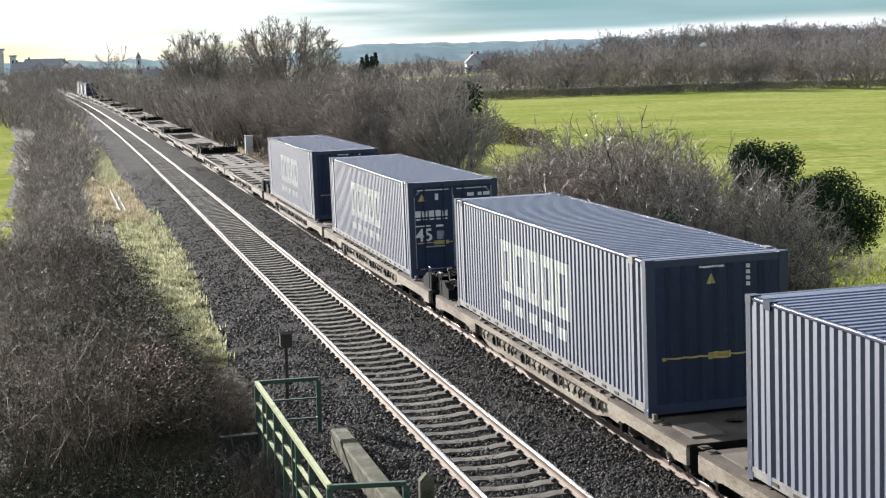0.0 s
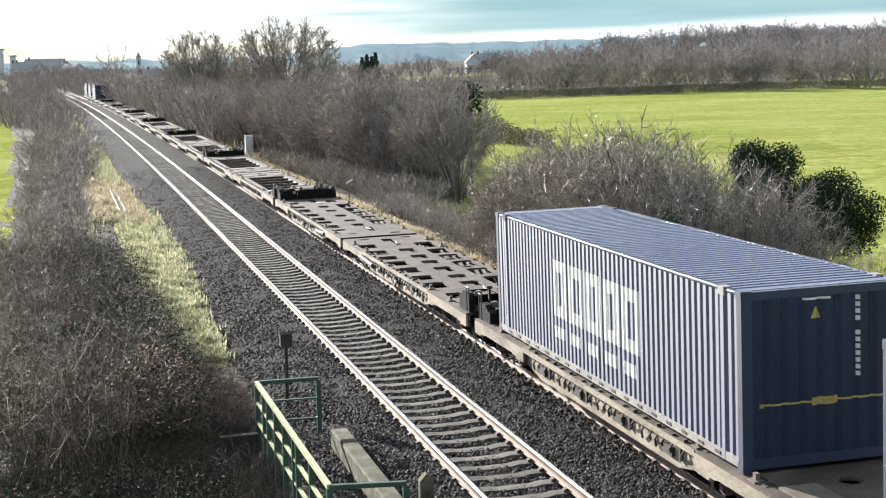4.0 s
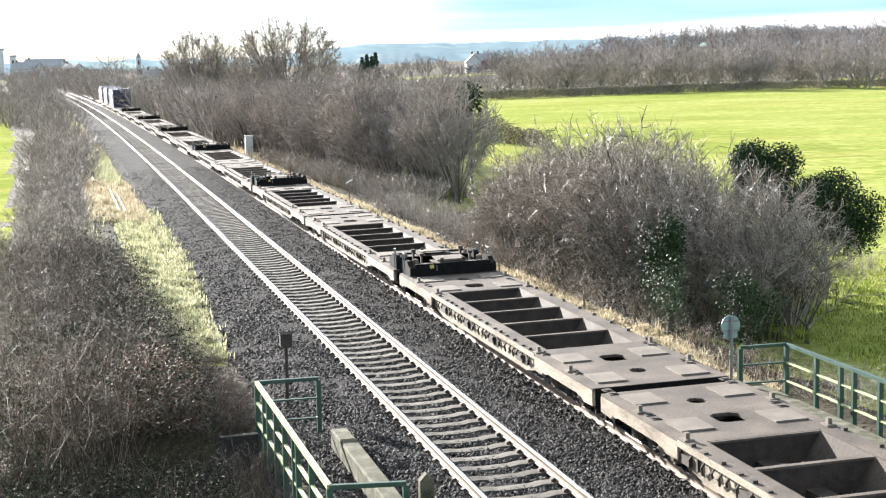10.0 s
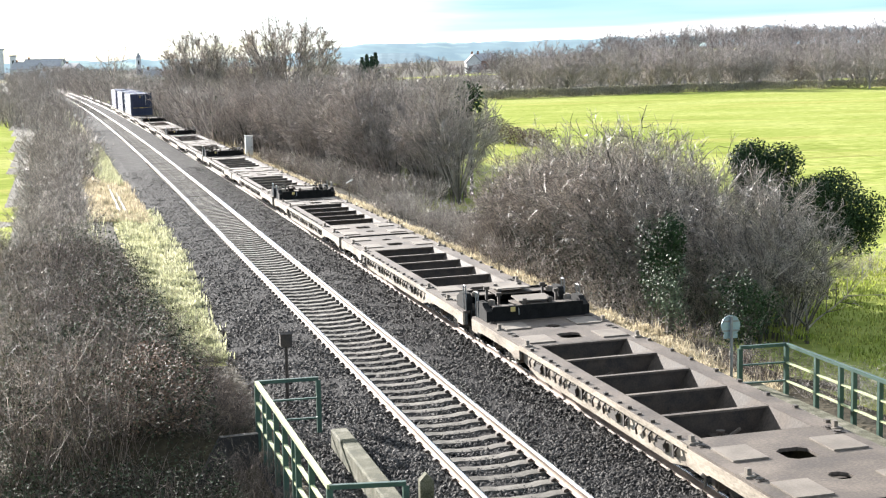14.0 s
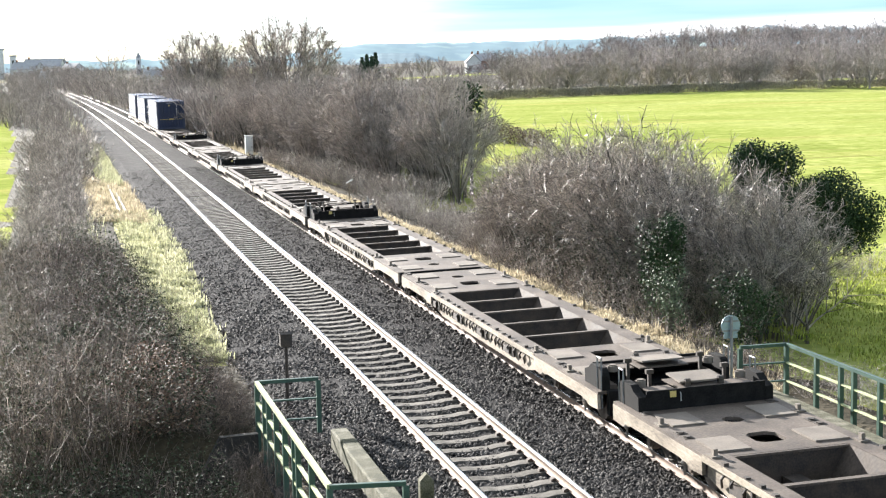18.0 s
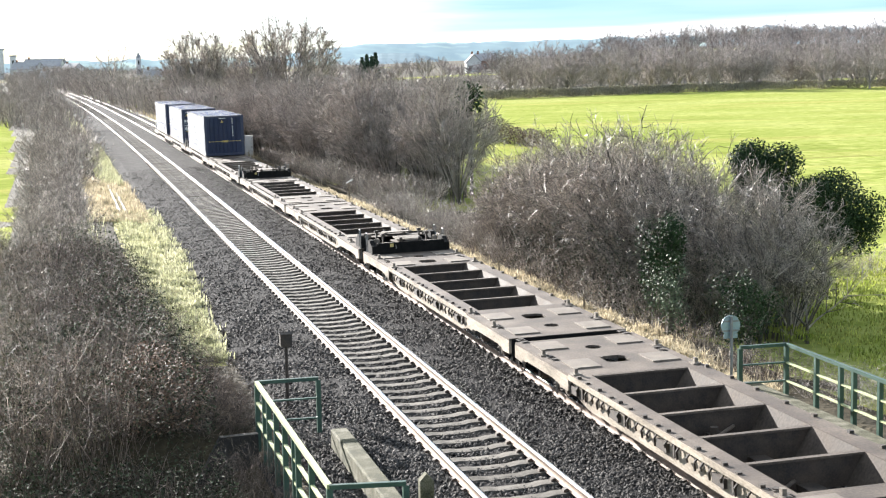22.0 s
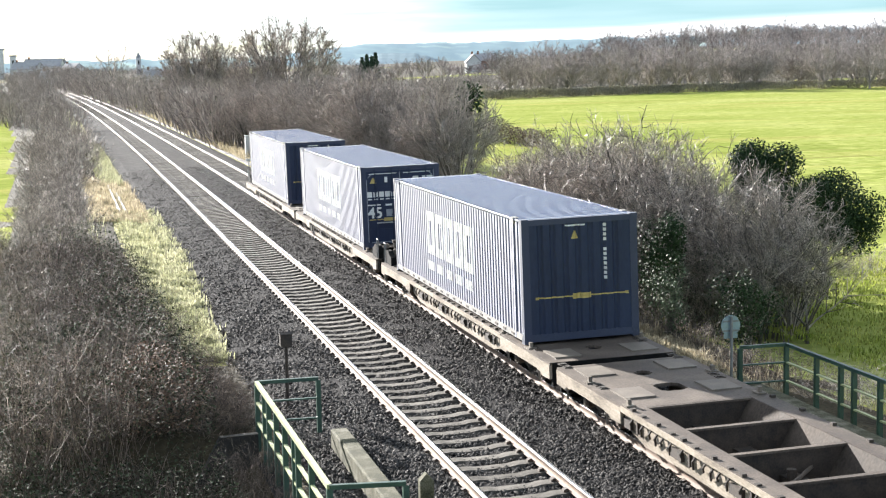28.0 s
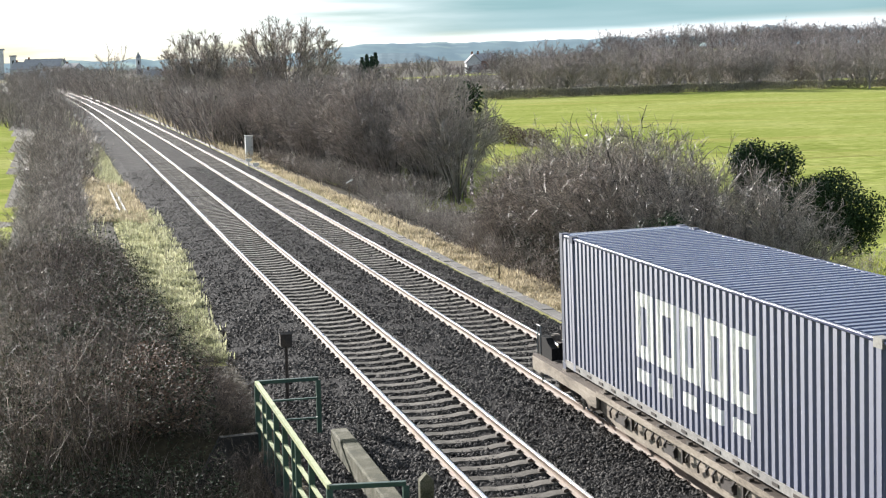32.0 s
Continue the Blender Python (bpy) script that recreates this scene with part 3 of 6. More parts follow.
def end_gear(root, e, kind):
    """Headstock, buffers, raised end platform, hand rails and pipes at the coupled end."""
    def Y(u):
        return e * (HALF - u)
    end = 2 * HALF - 0.42
    bm = bmesh.new()
    y0, y1 = sorted((Y(end - 0.02), Y(end + 0.14)))
    box(bm, -1.22, 1.22, y0, y1, 0.42, DECK + 0.02)
    head = part("headstock", bm, M["black"], root, "black headstock")
    rise = 0.36 if kind == "pocket" else 0.42
    top = DECK + rise
    # a walled well over the drawgear: front wall, cheeks with rounded shoulders, a lit top shelf and a raised hatch
    bm = bmesh.new()
    box(bm, -1.14, 1.14, *sorted((Y(end - 1.0), Y(end - 0.96))), DECK + 0.002, top)
    front = part("well_wall", bm, M["black"], root, "black front wall of the drawgear well")
    bm = bmesh.new()
    box(bm, -0.7, -0.58, *sorted((Y(end - 1.012), Y(end - 1.002))), top - 0.14, top - 0.03)
    part("reflector", bm, M["yellow_mark"], front, "small yellow marker")
    bm = bmesh.new()
    rod(bm, (-0.5, Y(end - 1.03), top - 0.22), (-0.5, Y(end - 1.03), top - 0.08), 0.012, 6)
    rod(bm, (-0.5, Y(end - 1.03), top - 0.08), (-0.5, Y(end - 0.98), top - 0.06), 0.012, 6)
    part("grab_hook", bm, M["steel"], front, "bright steel grab hook")
    for xa, xb in ((-1.02, -0.5), (-0.5, 0.5), (0.5, 1.02)):
        bm = bmesh.new()
        drop = 0.0 if xa == -0.5 else 0.045
        box(bm, xa + 0.004, xb - 0.004, *sorted((Y(end - 0.96), Y(end - (0.12 if xa == -0.5 else 0.42)))), top - 0.03 - drop, top - 0.004 - drop)
        part("well_cover", bm, M["deck"], root)
    for s in (-1, 1):
        bm = bmesh.new()
        arc = [(Y(end - 1.0), DECK + 0.004), (Y(end - 0.02), DECK + 0.004)]
        for i in range(6):
            w = math.pi / 2 * i / 5
            arc.append((Y(end - 0.22 + 0.2 * math.cos(w)), top - 0.14 + 0.2 * math.sin(w)))
        arc += [(Y(end - 0.62), top + 0.06), (Y(end - 0.78), top - 0.04), (Y(end - 1.0), top - 0.1)]
        profile(bm, arc, "x", *sorted((s * 1.145, s * 1.3)))
        part("well_cheek", bm, M["black"], root, "black rounded cheek plate")
        bm = bmesh.new()
        rod(bm, (s * 0.98, Y(end - 0.3), top - 0.06), (s * 0.98, Y(end - 0.3), top + 0.05), 0.1, 10)
        rod(bm, (s * 0.98, Y(end - 0.3), top + 0.05), (s * 0.98, Y(end - 0.3), top + 0.075), 0.07, 10)
        part("spigot", bm, M["deck_light"], root)
        bm = bmesh.new()
        box(bm, s * 0.74 - 0.03, s * 0.74 + 0.03, *sorted((Y(end - 0.16), Y(end - 0.1))), DECK, top + 0.16)
        box(bm, s * 0.74 - 0.07, s * 0.74 + 0.07, *sorted((Y(end - 0.17), Y(end - 0.09))), top + 0.12, top + 0.2)
        part("lamp_bracket", bm, M["under"], root)
        bm = bmesh.new()
        box(bm, *sorted((s * 1.0, s * 1.14)), *sorted((Y(end - 0.96), Y(end - 0.02))), DECK + 0.004, DECK + 0.1)
        part("well_ledge", bm, M["under"], root)
    bm = bmesh.new()
    lo, hi = (Y(end - 0.82), top + 0.05), (Y(end - 0.16), top + 0.085)
    profile(bm, [lo, hi, (hi[0], hi[1] + 0.03), (lo[0], lo[1] + 0.03)], "x", -0.43, 0.43)
    plate = part("hatch_plate", bm, M["deck_light"], root, "pale dusty hatch plate")
    for sx in (-0.3, 0.34):
        bm = bmesh.new()
        rod(bm, (sx - 0.05, Y(end - 0.85), top + 0.08), (sx + 0.05, Y(end - 0.85), top + 0.08), 0.055, 10)
        box(bm, sx - 0.05, sx + 0.05, *sorted((Y(end - 0.9), Y(end - 0.82))), top - 0.01, top + 0.09)
        part("hatch_lug", bm, M["under"], plate)
    bm = bmesh.new()
    box(bm, -0.9, 0.9, *sorted((Y(end - 0.95), Y(end - 0.1))), DECK + 0.004, DECK + 0.06)
    part("well_floor", bm, M["black"], root)
    for s in (-1, 1):
        bm = bmesh.new()
        x = s * 0.86
        a, b = Y(end + 0.14), Y(end + 0.46)
        rod(bm, (x, a, 0.72), (x, b, 0.72), 0.1, 12)
        rod(bm, (x, b, 0.72), (x, b + e * -0.06, 0.72), 0.22, 16)
        part("buffer", bm, M["black"], root, "greasy black sprung buffer")
        bm = bmesh.new()
        x, z1 = s * 1.30, DECK + 0.62
        ya, yb = Y(end - 0.05), Y(end - 0.27)
        rod(bm, (x, ya, DECK - 0.35), (x, ya, z1), 0.016, 6)
        rod(bm, (x, yb, DECK - 0.02), (x, yb, z1), 0.016, 6)
        rod(bm, (x, ya, z1), (x, yb, z1), 0.016, 6)
        part("hand_rail", bm, M["post_grey"], root, "thin grey steel hand rail")
        bm = bmesh.new()
        for k, (dx, sag) in enumerate(((0.42, 0.3), (0.56, 0.22))):
            pts = [Vector((s * dx, Y(end + 0.14 + i * 0.06), 0.6 - sag * math.sin(math.pi * i / 5))) for i in range(6)]
            for p, q in zip(pts, pts[1:]):
                rod(bm, p, q, 0.028, 6)
        part("air_hose", bm, M["black"], root)
    bm = bmesh.new()
    rod(bm, (0, Y(end + 0.14), 0.68), (0, Y(end + 0.4), 0.66), 0.06, 8)
    box(bm, -0.07, 0.07, *sorted((Y(end + 0.36), Y(end + 0.43))), 0.5, 0.75)
    part("coupling", bm, M["black"], root)


def platform(kind, e):
    """One platform of a pair; e = 1: the coupled end lies at low y, -1: at high y."""
    root = thing("flat_wagon", Matrix(), {"pocket": "empty container flat wagon with dusty brown deck and five open pockets", "flat": "empty container flat wagon with dusty pierced deck plates"}[kind], "freight wagon", "wagons of the train")

    def Y(u):
        return e * (HALF - u)

    def span(u0, u1):
        return sorted((Y(u0), Y(u1)))
    end = 2 * HALF - 0.42
    t0, t1 = DECK - 0.06, DECK
    if kind == "pocket":
        for u0, u1, hs in ((0.24, 4.2, [(1.25, 1.65, -0.17, 0.17), (2.5, 3.15, -0.27, 0.27)]), (12.95, end, [(13.5, 14.15, -0.27, 0.27), (14.9, 15.3, -0.17, 0.17)])):
            bm = bmesh.new()
            perforated(bm, -SIDE, SIDE, *span(u0, u1), t0, t1, [oblong(a, b, c, d, e) for a, b, c, d in hs], 0.12)
            part("deck_plate", bm, M["deck"], root)
        for s in (-1, 1):
            bm = bmesh.new()
            box(bm, *sorted((s * 1.02, s * SIDE)), *span(4.2, 12.95), t0, t1)
            part("deck_edge", bm, M["deck"], root)
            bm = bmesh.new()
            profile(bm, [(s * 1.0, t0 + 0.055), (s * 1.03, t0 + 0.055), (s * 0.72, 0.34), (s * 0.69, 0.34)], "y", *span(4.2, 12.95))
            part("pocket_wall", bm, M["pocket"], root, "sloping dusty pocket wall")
        for k in range(6):
            u = 4.2 + k * 1.75
            bm = bmesh.new()
            lo, hi = (0.34, t1 - 0.004)
            y = Y(u)
            box(bm, -1.0, 1.0, y - 0.06, y + 0.06, hi - 0.04, hi)
            beam = part("cross_beam", bm, M["deck"], root)
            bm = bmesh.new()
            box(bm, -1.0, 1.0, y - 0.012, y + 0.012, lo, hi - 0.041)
            # webs take the dark underframe steel to put the pocket's shade into colour
            part("beam_web", bm, M["under"], beam, "inner web with the pocket's shade put into its dark steel")
        bm = bmesh.new()
        box(bm, -0.16, 0.16, *span(4.2, 12.95), 0.3, 0.46)
        part("centre_sill", bm, M["under"], root)
        for k in range(3):
            bm = bmesh.new()
            y = Y(5.3 + k * 2.9)
            rod(bm, (-0.5, y - 0.4, 0.5), (0.4, y + 0.5, 0.52), 0.035, 6)
            part("brake_rod", bm, M["deck"], root)
            bm = bmesh.new()
            rod(bm, (-0.1, y + 0.2, 0.45), (-0.1, y + 0.2, 0.62), 0.08, 8)
            part("brake_pot", bm, M["under"], root)
        for u in (1.0, 3.1, 13.6, 15.4):
            for s in (-1, 1):
                bm = bmesh.new()
                x = s * 0.86
                y = Y(u)
                box(bm, x - 0.3, x + 0.3, y - 0.42, y + 0.42, DECK + 0.001, DECK + 0.03)
                part("wear_pad", bm, M["deck_light"], root, "paler worn raised pad")
                for q in range(2):
                    bm = bmesh.new()
                    yq = y + 0.66 + 0.3 * q
                    box(bm, s * 1.2 - 0.09, s * 1.2 + 0.09, yq - 0.1, yq + 0.1, DECK + 0.001, DECK + 0.012)
                    rod(bm, (s * 1.2, yq, DECK), (s * 1.2, yq, DECK + 0.03), 0.07, 8)
                    part("twist_lock", bm, M["under"], root, "rusty folded twist-lock")
    else:
        if e < 0:
            hs = [(0.75, 1.05, 0.55, 0.95), (1.2, 1.4, -0.95, -0.6), (1.9, 3.2, 0.0, 0.34)]
            hs += [(u, u + l, -1.27, -0.74) for u, l in ((2.5, 0.5), (3.5, 1.1), (5.3, 0.8), (6.5, 1.2), (8.3, 1.0), (10.0, 1.4), (12.1, 0.8))]
            hs += [(u, u + l, -0.22, 0.26) for u, l in ((3.7, 0.85), (5.6, 0.6), (7.5, 0.8), (9.8, 0.7), (11.6, 0.9))]
            hs += [(u, u + l, 0.62, 1.26) for u, l in ((3.7, 1.7), (5.65, 1.5), (7.4, 1.7), (9.35, 1.5), (11.1, 1.7))]
        else:
            hs = [(0.6, 0.85, -0.95, -0.55), (0.6, 0.85, 0.6, 0.95), (0.9, 2.9, -0.2, 0.2)]
            hs += [(u, u + l, -1.27, -0.66) for u, l in ((2.2, 1.0), (4.0, 1.1), (5.6, 0.8), (6.9, 1.0), (8.5, 1.1), (10.3, 0.9), (11.8, 1.1))]
            hs += [(u, u + l, -0.24, 0.3) for u, l in ((3.9, 1.2), (5.7, 0.9), (7.2, 0.8), (8.8, 1.1), (10.6, 0.8), (12.0, 0.9))]
            hs += [(u, u + l, 0.6, 1.24) for u, l in ((2.5, 1.5), (4.5, 1.2), (6.1, 1.3), (7.8, 1.5), (9.6, 1.4), (11.4, 1.5))]
        hs += [(13.9, 14.8, -1.15, -0.7), (13.9, 14.8, 0.5, 1.0), (14.2, 15.6, -0.18, 0.14)]
        bm = bmesh.new()
        perforated(bm, -SIDE, SIDE, *span(0.24, end), t0, t1, [oblong(a, b, c, d, e) for a, b, c, d in hs], 0.1)
        part("deck_plate", bm, M["deck"], root)
        for u in (2.1, 13.4):
            bm = bmesh.new()
            rod(bm, (0.12, Y(u), DECK - 0.2), (0.12, Y(u), DECK + 0.04), 0.025, 6)
            rod(bm, (0.12, Y(u), DECK + 0.04), (0.02, Y(u + 0.6), DECK + 0.02), 0.025, 6)
            rod(bm, (0.02, Y(u + 0.6), DECK + 0.02), (0.02, Y(u + 0.75), DECK - 0.2), 0.025, 6)
            part("lifting_bar", bm, M["post_grey"], root)
        bm = bmesh.new()
        box(bm, -0.14, 0.14, *span(0.3, end - 0.1), 0.32, t0 - 0.005)
        part("centre_sill", bm, M["under"], root)
        for s in (-1, 1):
            bm = bmesh.new()
            box(bm, *sorted((s * 1.05, s * 1.1)), *span(4.2, 13.2), 0.3, t0 - 0.003)
            part("side_sill", bm, M["under"], root)
        for u in (4.4, 6.6, 8.6, 10.9, 13.0):
            bm = bmesh.new()
            box(bm, -1.04, 1.04, Y(u) - 0.06, Y(u) + 0.06, 0.4, t0 - 0.004)
            part("cross_beam", bm, M["under"], root)
    # side bars: deep and pale over the bogies, set back between them
    for s in (-1, 1):
        xa, xb = sorted((s * (SIDE - 0.05), s * (SIDE + 0.012)))
        for u0, u1 in ((0.24, 3.9), (13.2, end)):
            bm = bmesh.new()
            ya, yb = span(u0, u1)
            profile(bm, [(ya, DECK - 0.34), (ya + 0.5, DECK - 0.36), (ya + 0.9, DECK - 0.27), (yb - 0.9, DECK - 0.27), (yb - 0.5, DECK - 0.36), (yb, DECK - 0.34), (yb, DECK - 0.004), (ya, DECK - 0.004)], "x", xa, xb)
            for f in list(bm.faces):
                f.normal_update()
            edges = [q for q in bm.edges if abs(q.verts[0].co.z - q.verts[1].co.z) < 1e-5 and q.verts[0].co.z > DECK - 0.01 and abs(q.verts[0].co.x - s * (SIDE + 0.012)) < 1e-4 and abs(q.verts[1].co.x - q.verts[0].co.x) < 1e-5]
            bmesh.ops.bevel(bm, geom=edges, offset=0.045, segments=3, affect="EDGES")
            bar = part("side_bar", bm, M["sole"], root, "pale dusty side bar")
            for u in (u0 + 0.7, u1 - 0.7):
                bm = bmesh.new()
                rod(bm, (s * (SIDE + 0.01), Y(u), DECK - 0.3), (s * (SIDE + 0.05), Y(u), DECK - 0.34), 0.05, 8)
                rod(bm, (s * (SIDE + 0.03), Y(u) - 0.05, DECK - 0.32), (s * (SIDE + 0.03), Y(u) - 0.05, DECK - 0.5), 0.022, 6)
                part("bar_hook", bm, M["deck_light"], bar, "hanging steel hook")
        bm = bmesh.new()
        ya, yb = span(3.9, 13.2)
        box(bm, *sorted((s * (SIDE - 0.02), s * (SIDE + 0.01))), ya, yb, DECK - 0.115, DECK - 0.004)
        part("side_flange", bm, M["sole"], root)
        bm = bmesh.new()
        profile(bm, [(ya, 0.5), (ya + 0.9, 0.34), (yb - 0.9, 0.34), (yb, 0.5), (yb, DECK - 0.12), (ya, DECK - 0.12)], "x", *sorted((s * (SIDE - 0.14), s * (SIDE - 0.085))))
        part("side_web", bm, M["sole"], root, "dusty pale web under the deck edge")
        for k in range(4):
            u = 4.6 + k * 2.3
            bm = bmesh.new()
            y = Y(u)
            profile(bm, [(y - 0.03, DECK - 0.12), (y + 0.03, DECK - 0.12), (y + 0.03, 0.5), (y - 0.03, 0.5)], "x", *sorted((s * (SIDE - 0.086), s * (SIDE - 0.03))))
            part("bracket", bm, M["under"], root)
            bm = bmesh.new()
            box(bm, *sorted((s * (SIDE - 0.084), s * (SIDE - 0.02))), y + 0.3, y + 0.75, 0.5, 0.66)
            part("valve_box", bm, M["under"], root)
        bm = bmesh.new()
        for k in range(22):
            u = 4.4 + k * 0.38 + 0.13 * math.sin(k * 7.3)
            x, y = s * (SIDE - 0.05), Y(u)
            if k % 3 == 0 or s < 0 and k % 2:
                box(bm, x - 0.04, x + 0.04, y - 0.05, y + 0.05, DECK, DECK + (0.03 if k % 3 else 0.05))
            pts = [Vector((s * (SIDE - 0.06), y, DECK - 0.12)), Vector((s * (SIDE - 0.01), y + 0.06, DECK - 0.24)), Vector((s * (SIDE - 0.05), y + 0.12, DECK - 0.32 - 0.06 * (k % 2)))]
            for p, q in zip(pts, pts[1:]):
                rod(bm, p, q, 0.022, 5)
        tagged(part("lashing_gear", bm, M["under"], root, "rusty lashing lugs and loops"), kind="stuff")
        for u in (1.9, 4.0, 13.0, 15.2):
            bm = bmesh.new()
            x, y = s * (SIDE - 0.12), Y(u)
            box(bm, x - 0.09, x + 0.09, y - 0.12, y + 0.12, DECK + 0.002, DECK + 0.03)
            box(bm, x - 0.035, x + 0.035, y - 0.05, y + 0.05, DECK + 0.03, DECK + 0.13)
            part("spigot", bm, M["deck_light"], root)
        if kind == "flat":
            for k in range(6):
                bm = bmesh.new()
                y = Y(5.0 + k * 1.35)
                box(bm, *sorted((s * (SIDE + 0.0), s * (SIDE + 0.05))), y - 0.07, y + 0.07, 0.5, 0.6)
                part("lamp_bracket", bm, M["white_paint"], root, "small white bracket")
            bm = bmesh.new()
            rod(bm, (s * (SIDE + 0.02), Y(3.6), 0.66), (s * (SIDE + 0.02), Y(5.6), 0.6), 0.07, 10)
            part("air_cylinder", bm, M["under"], root)
            bm = bmesh.new()
            rod(bm, (s * (SIDE - 0.02), Y(8.8), 0.52), (s * (SIDE + 0.04), Y(8.8), 0.52), 0.17, 20)
            rod(bm, (s * (SIDE + 0.04), Y(8.8), 0.52), (s * (SIDE + 0.06), Y(8.8), 0.52), 0.05, 8)
            part("brake_wheel", bm, M["deck_light"], root, "pale hand brake wheel")
    for u in (2.35, 15.0):
        bogie_parts(root, Y(u))
        for d in (-0.9, 0.9):
            ob = new("wheelset", WHEELSET)
            ob.parent = root
            ob.matrix_basis = Matrix.Translation((0, Y(u) + d, 0.4))
    # couplings in the middle of the pair
    bm = bmesh.new()
    rod(bm, (0, Y(0.26), 0.62), (0, Y(0.0), 0.62), 0.09, 8)
    box(bm, -1.34, 1.34, *span(0.236, 0.3), 0.38, DECK - 0.012)
    part("drawbar", bm, M["black"], root)
    end_gear(root, e, kind)
    return root


# corrugated panels: outline along a length, with flats, slopes and hollows
def waves(length, pitch, depth, lead=0.12):
    n = int((length - 2 * lead) / pitch)
    lead = (length - n * pitch) / 2
    pts = [(0, 0)]
    for k in range(n):
        a = lead + k * pitch
        pts += [(a + pitch * 0.08, 0), (a + pitch * 0.24, depth), (a + pitch * 0.44, depth), (a + pitch * 0.6, 0)]
    return pts + [(length, 0)]


BOX_L, BOX_W, BOX_H = 13.03, 2.671, 2.751


def sheet(bm, pts, across0, across1, put, back=0.02):
    """A corrugated sheet: pts (along, depth); put(along, across, depth) gives the place."""
    front = [[bm.verts.new(put(a, c, d)) for c in (across0, across1)] for a, d in pts]
    for p, q in zip(front, front[1:]):
        bm.faces.new((p[0], q[0], q[1], p[1]))


def decal(bm, pts, rects, put, lift=0.004):
    """Paint lying on a corrugated sheet: rectangles (a0, a1, c0, c1), cut at the folds."""
    al = [p[0] for p in pts]
    dp = [p[1] for p in pts]
    for a0, a1, c0, c1 in rects:
        cuts = [a0] + [a for a in al if a0 < a < a1] + [a1]
        for u, w in zip(cuts, cuts[1:]):
            du, dw = float(np.interp(u, al, dp)) - lift, float(np.interp(w, al, dp)) - lift
            bm.faces.new([bm.verts.new(put(*q)) for q in ((u, c0, du), (w, c0, dw), (w, c1, dw), (u, c1, du))])


def ring_rects(a0, a1, c0, c1, wa, wc):
    return [(a0, a0 + wa, c0, c1), (a1 - wa, a1, c0, c1), (a0 + wa, a1 - wa, c0, c0 + wc), (a0 + wa, a1 - wa, c1 - wc, c1)]


def plain_mark(bm, x0, x1, z0, z1, y):
    box(bm, x0, x1, y - 0.004, y, z0, z1)


def container(end_kind, label):
    """Origin: the near lower edge's middle; the box runs to +y."""
    root = thing("shipping_container", Matrix(), label, "container", "containers on the train")
    L, W, H = BOX_L, BOX_W, BOX_H
    hw = W / 2
    side_pts = waves(L - 0.3, 0.228, 0.045, 0.03)
    for s in (-1, 1):
        def put(a, c, d, s=s):
            return (s * (hw - 0.012 - d), 0.15 + a, c)
        bm = bmesh.new()
        sheet(bm, side_pts, 0.2, H - 0.072, put)
        panel = part("side_panel", bm, M["navy"], root, "glossy navy corrugated steel side")
        # block mark of five tall shapes over five slanted dashes; it reads towards +y on the near side
        o = (L - 0.3) / 2
        for k in range(5):
            a0 = o - 2.45 + k * 0.99
            for name, rects in (("mark_block", ring_rects(a0, a0 + 0.84, 1.0, 2.16, 0.27, 0.24)), ("mark_dash", [(a0 + 0.04, a0 + 0.66, 0.56, 0.8)])):
                if s < 0:
                    rects = [(2 * o - b, 2 * o - a, c, d) for a, b, c, d in rects]
                bm = bmesh.new()
                decal(bm, side_pts, rects, put)
                part(name, bm, M["white_paint"], panel, "white painted mark")
        bm = bmesh.new()
        box(bm, *sorted((s * (hw - 0.06), s * (hw - 0.003))), 0.0, L, H - 0.072, H - 0.012)
        bmesh.ops.bevel(bm, geom=[q for q in bm.edges if q.calc_length() > 1], offset=0.016, segments=2, affect="EDGES")
        part("top_rail", bm, M["navy_roof"], root)
        bm = bmesh.new()
        profile(bm, [(s * hw, 0.06), (s * hw, 0.2), (s * (hw - 0.08), 0.2), (s * (hw - 0.08), 0.06)], "y", 0.12, L - 0.12)
        part("bottom_rail", bm, M["dusty_navy"], root, "dust-caked bottom rail")
        for y0 in (0.0, L - 0.16):
            bm = bmesh.new()
            box(bm, *sorted((s * (hw - 0.17), s * hw)), y0, y0 + 0.16, 0.12, H - 0.1)
            part("corner_post", bm, M["navy_frame"], root)
        bm = bmesh.new()
        for k in range(18):
            box(bm, *sorted((s * (hw - 0.004), s * (hw + 0.012))), 0.8 + k * 0.66, 1.0 + k * 0.66, 0.1, 0.15)
        tagged(part("tie_loops", bm, M["under"], root), kind="stuff")
        # inset posts at the forty foot points
        for y0 in (0.62, L - 0.78):
            bm = bmesh.new()
            box(bm, *sorted((s * (hw - 0.05), s * (hw + 0.004))), y0, y0 + 0.12, 0.06, H - 0.1)
            part("inset_post", bm, M["navy"], root)
            bm = bmesh.new()
            box(bm, *sorted((s * (hw - 0.12), s * (hw + 0.008))), y0 - 0.03, y0 + 0.19, H - 0.13, H + 0.002)
            part("lifting_pocket", bm, M["dusty_navy"] if y0 < 1 else M["navy_dark"], root, "scuffed lifting pocket")
        for y0 in (0, L - 0.18):
            for z0 in (0, H - 0.12):
                bm = bmesh.new()
                box(bm, *sorted((s * (hw - 0.16), s * (hw + 0.006))), y0 - 0.005, y0 + 0.185, z0, z0 + 0.122)
                part("corner_casting", bm, M["navy_frame"], root)
    roof_pts = waves(L - 0.3, 0.228, 0.06)
    bm = bmesh.new()
    sheet(bm, roof_pts, -hw + 0.07, hw - 0.07, lambda a, c, d: (c, 0.15 + a, H - 0.012 - d))
    part("roof", bm, M["navy_roof"], root, "glossy ribbed navy roof")
    bm = bmesh.new()
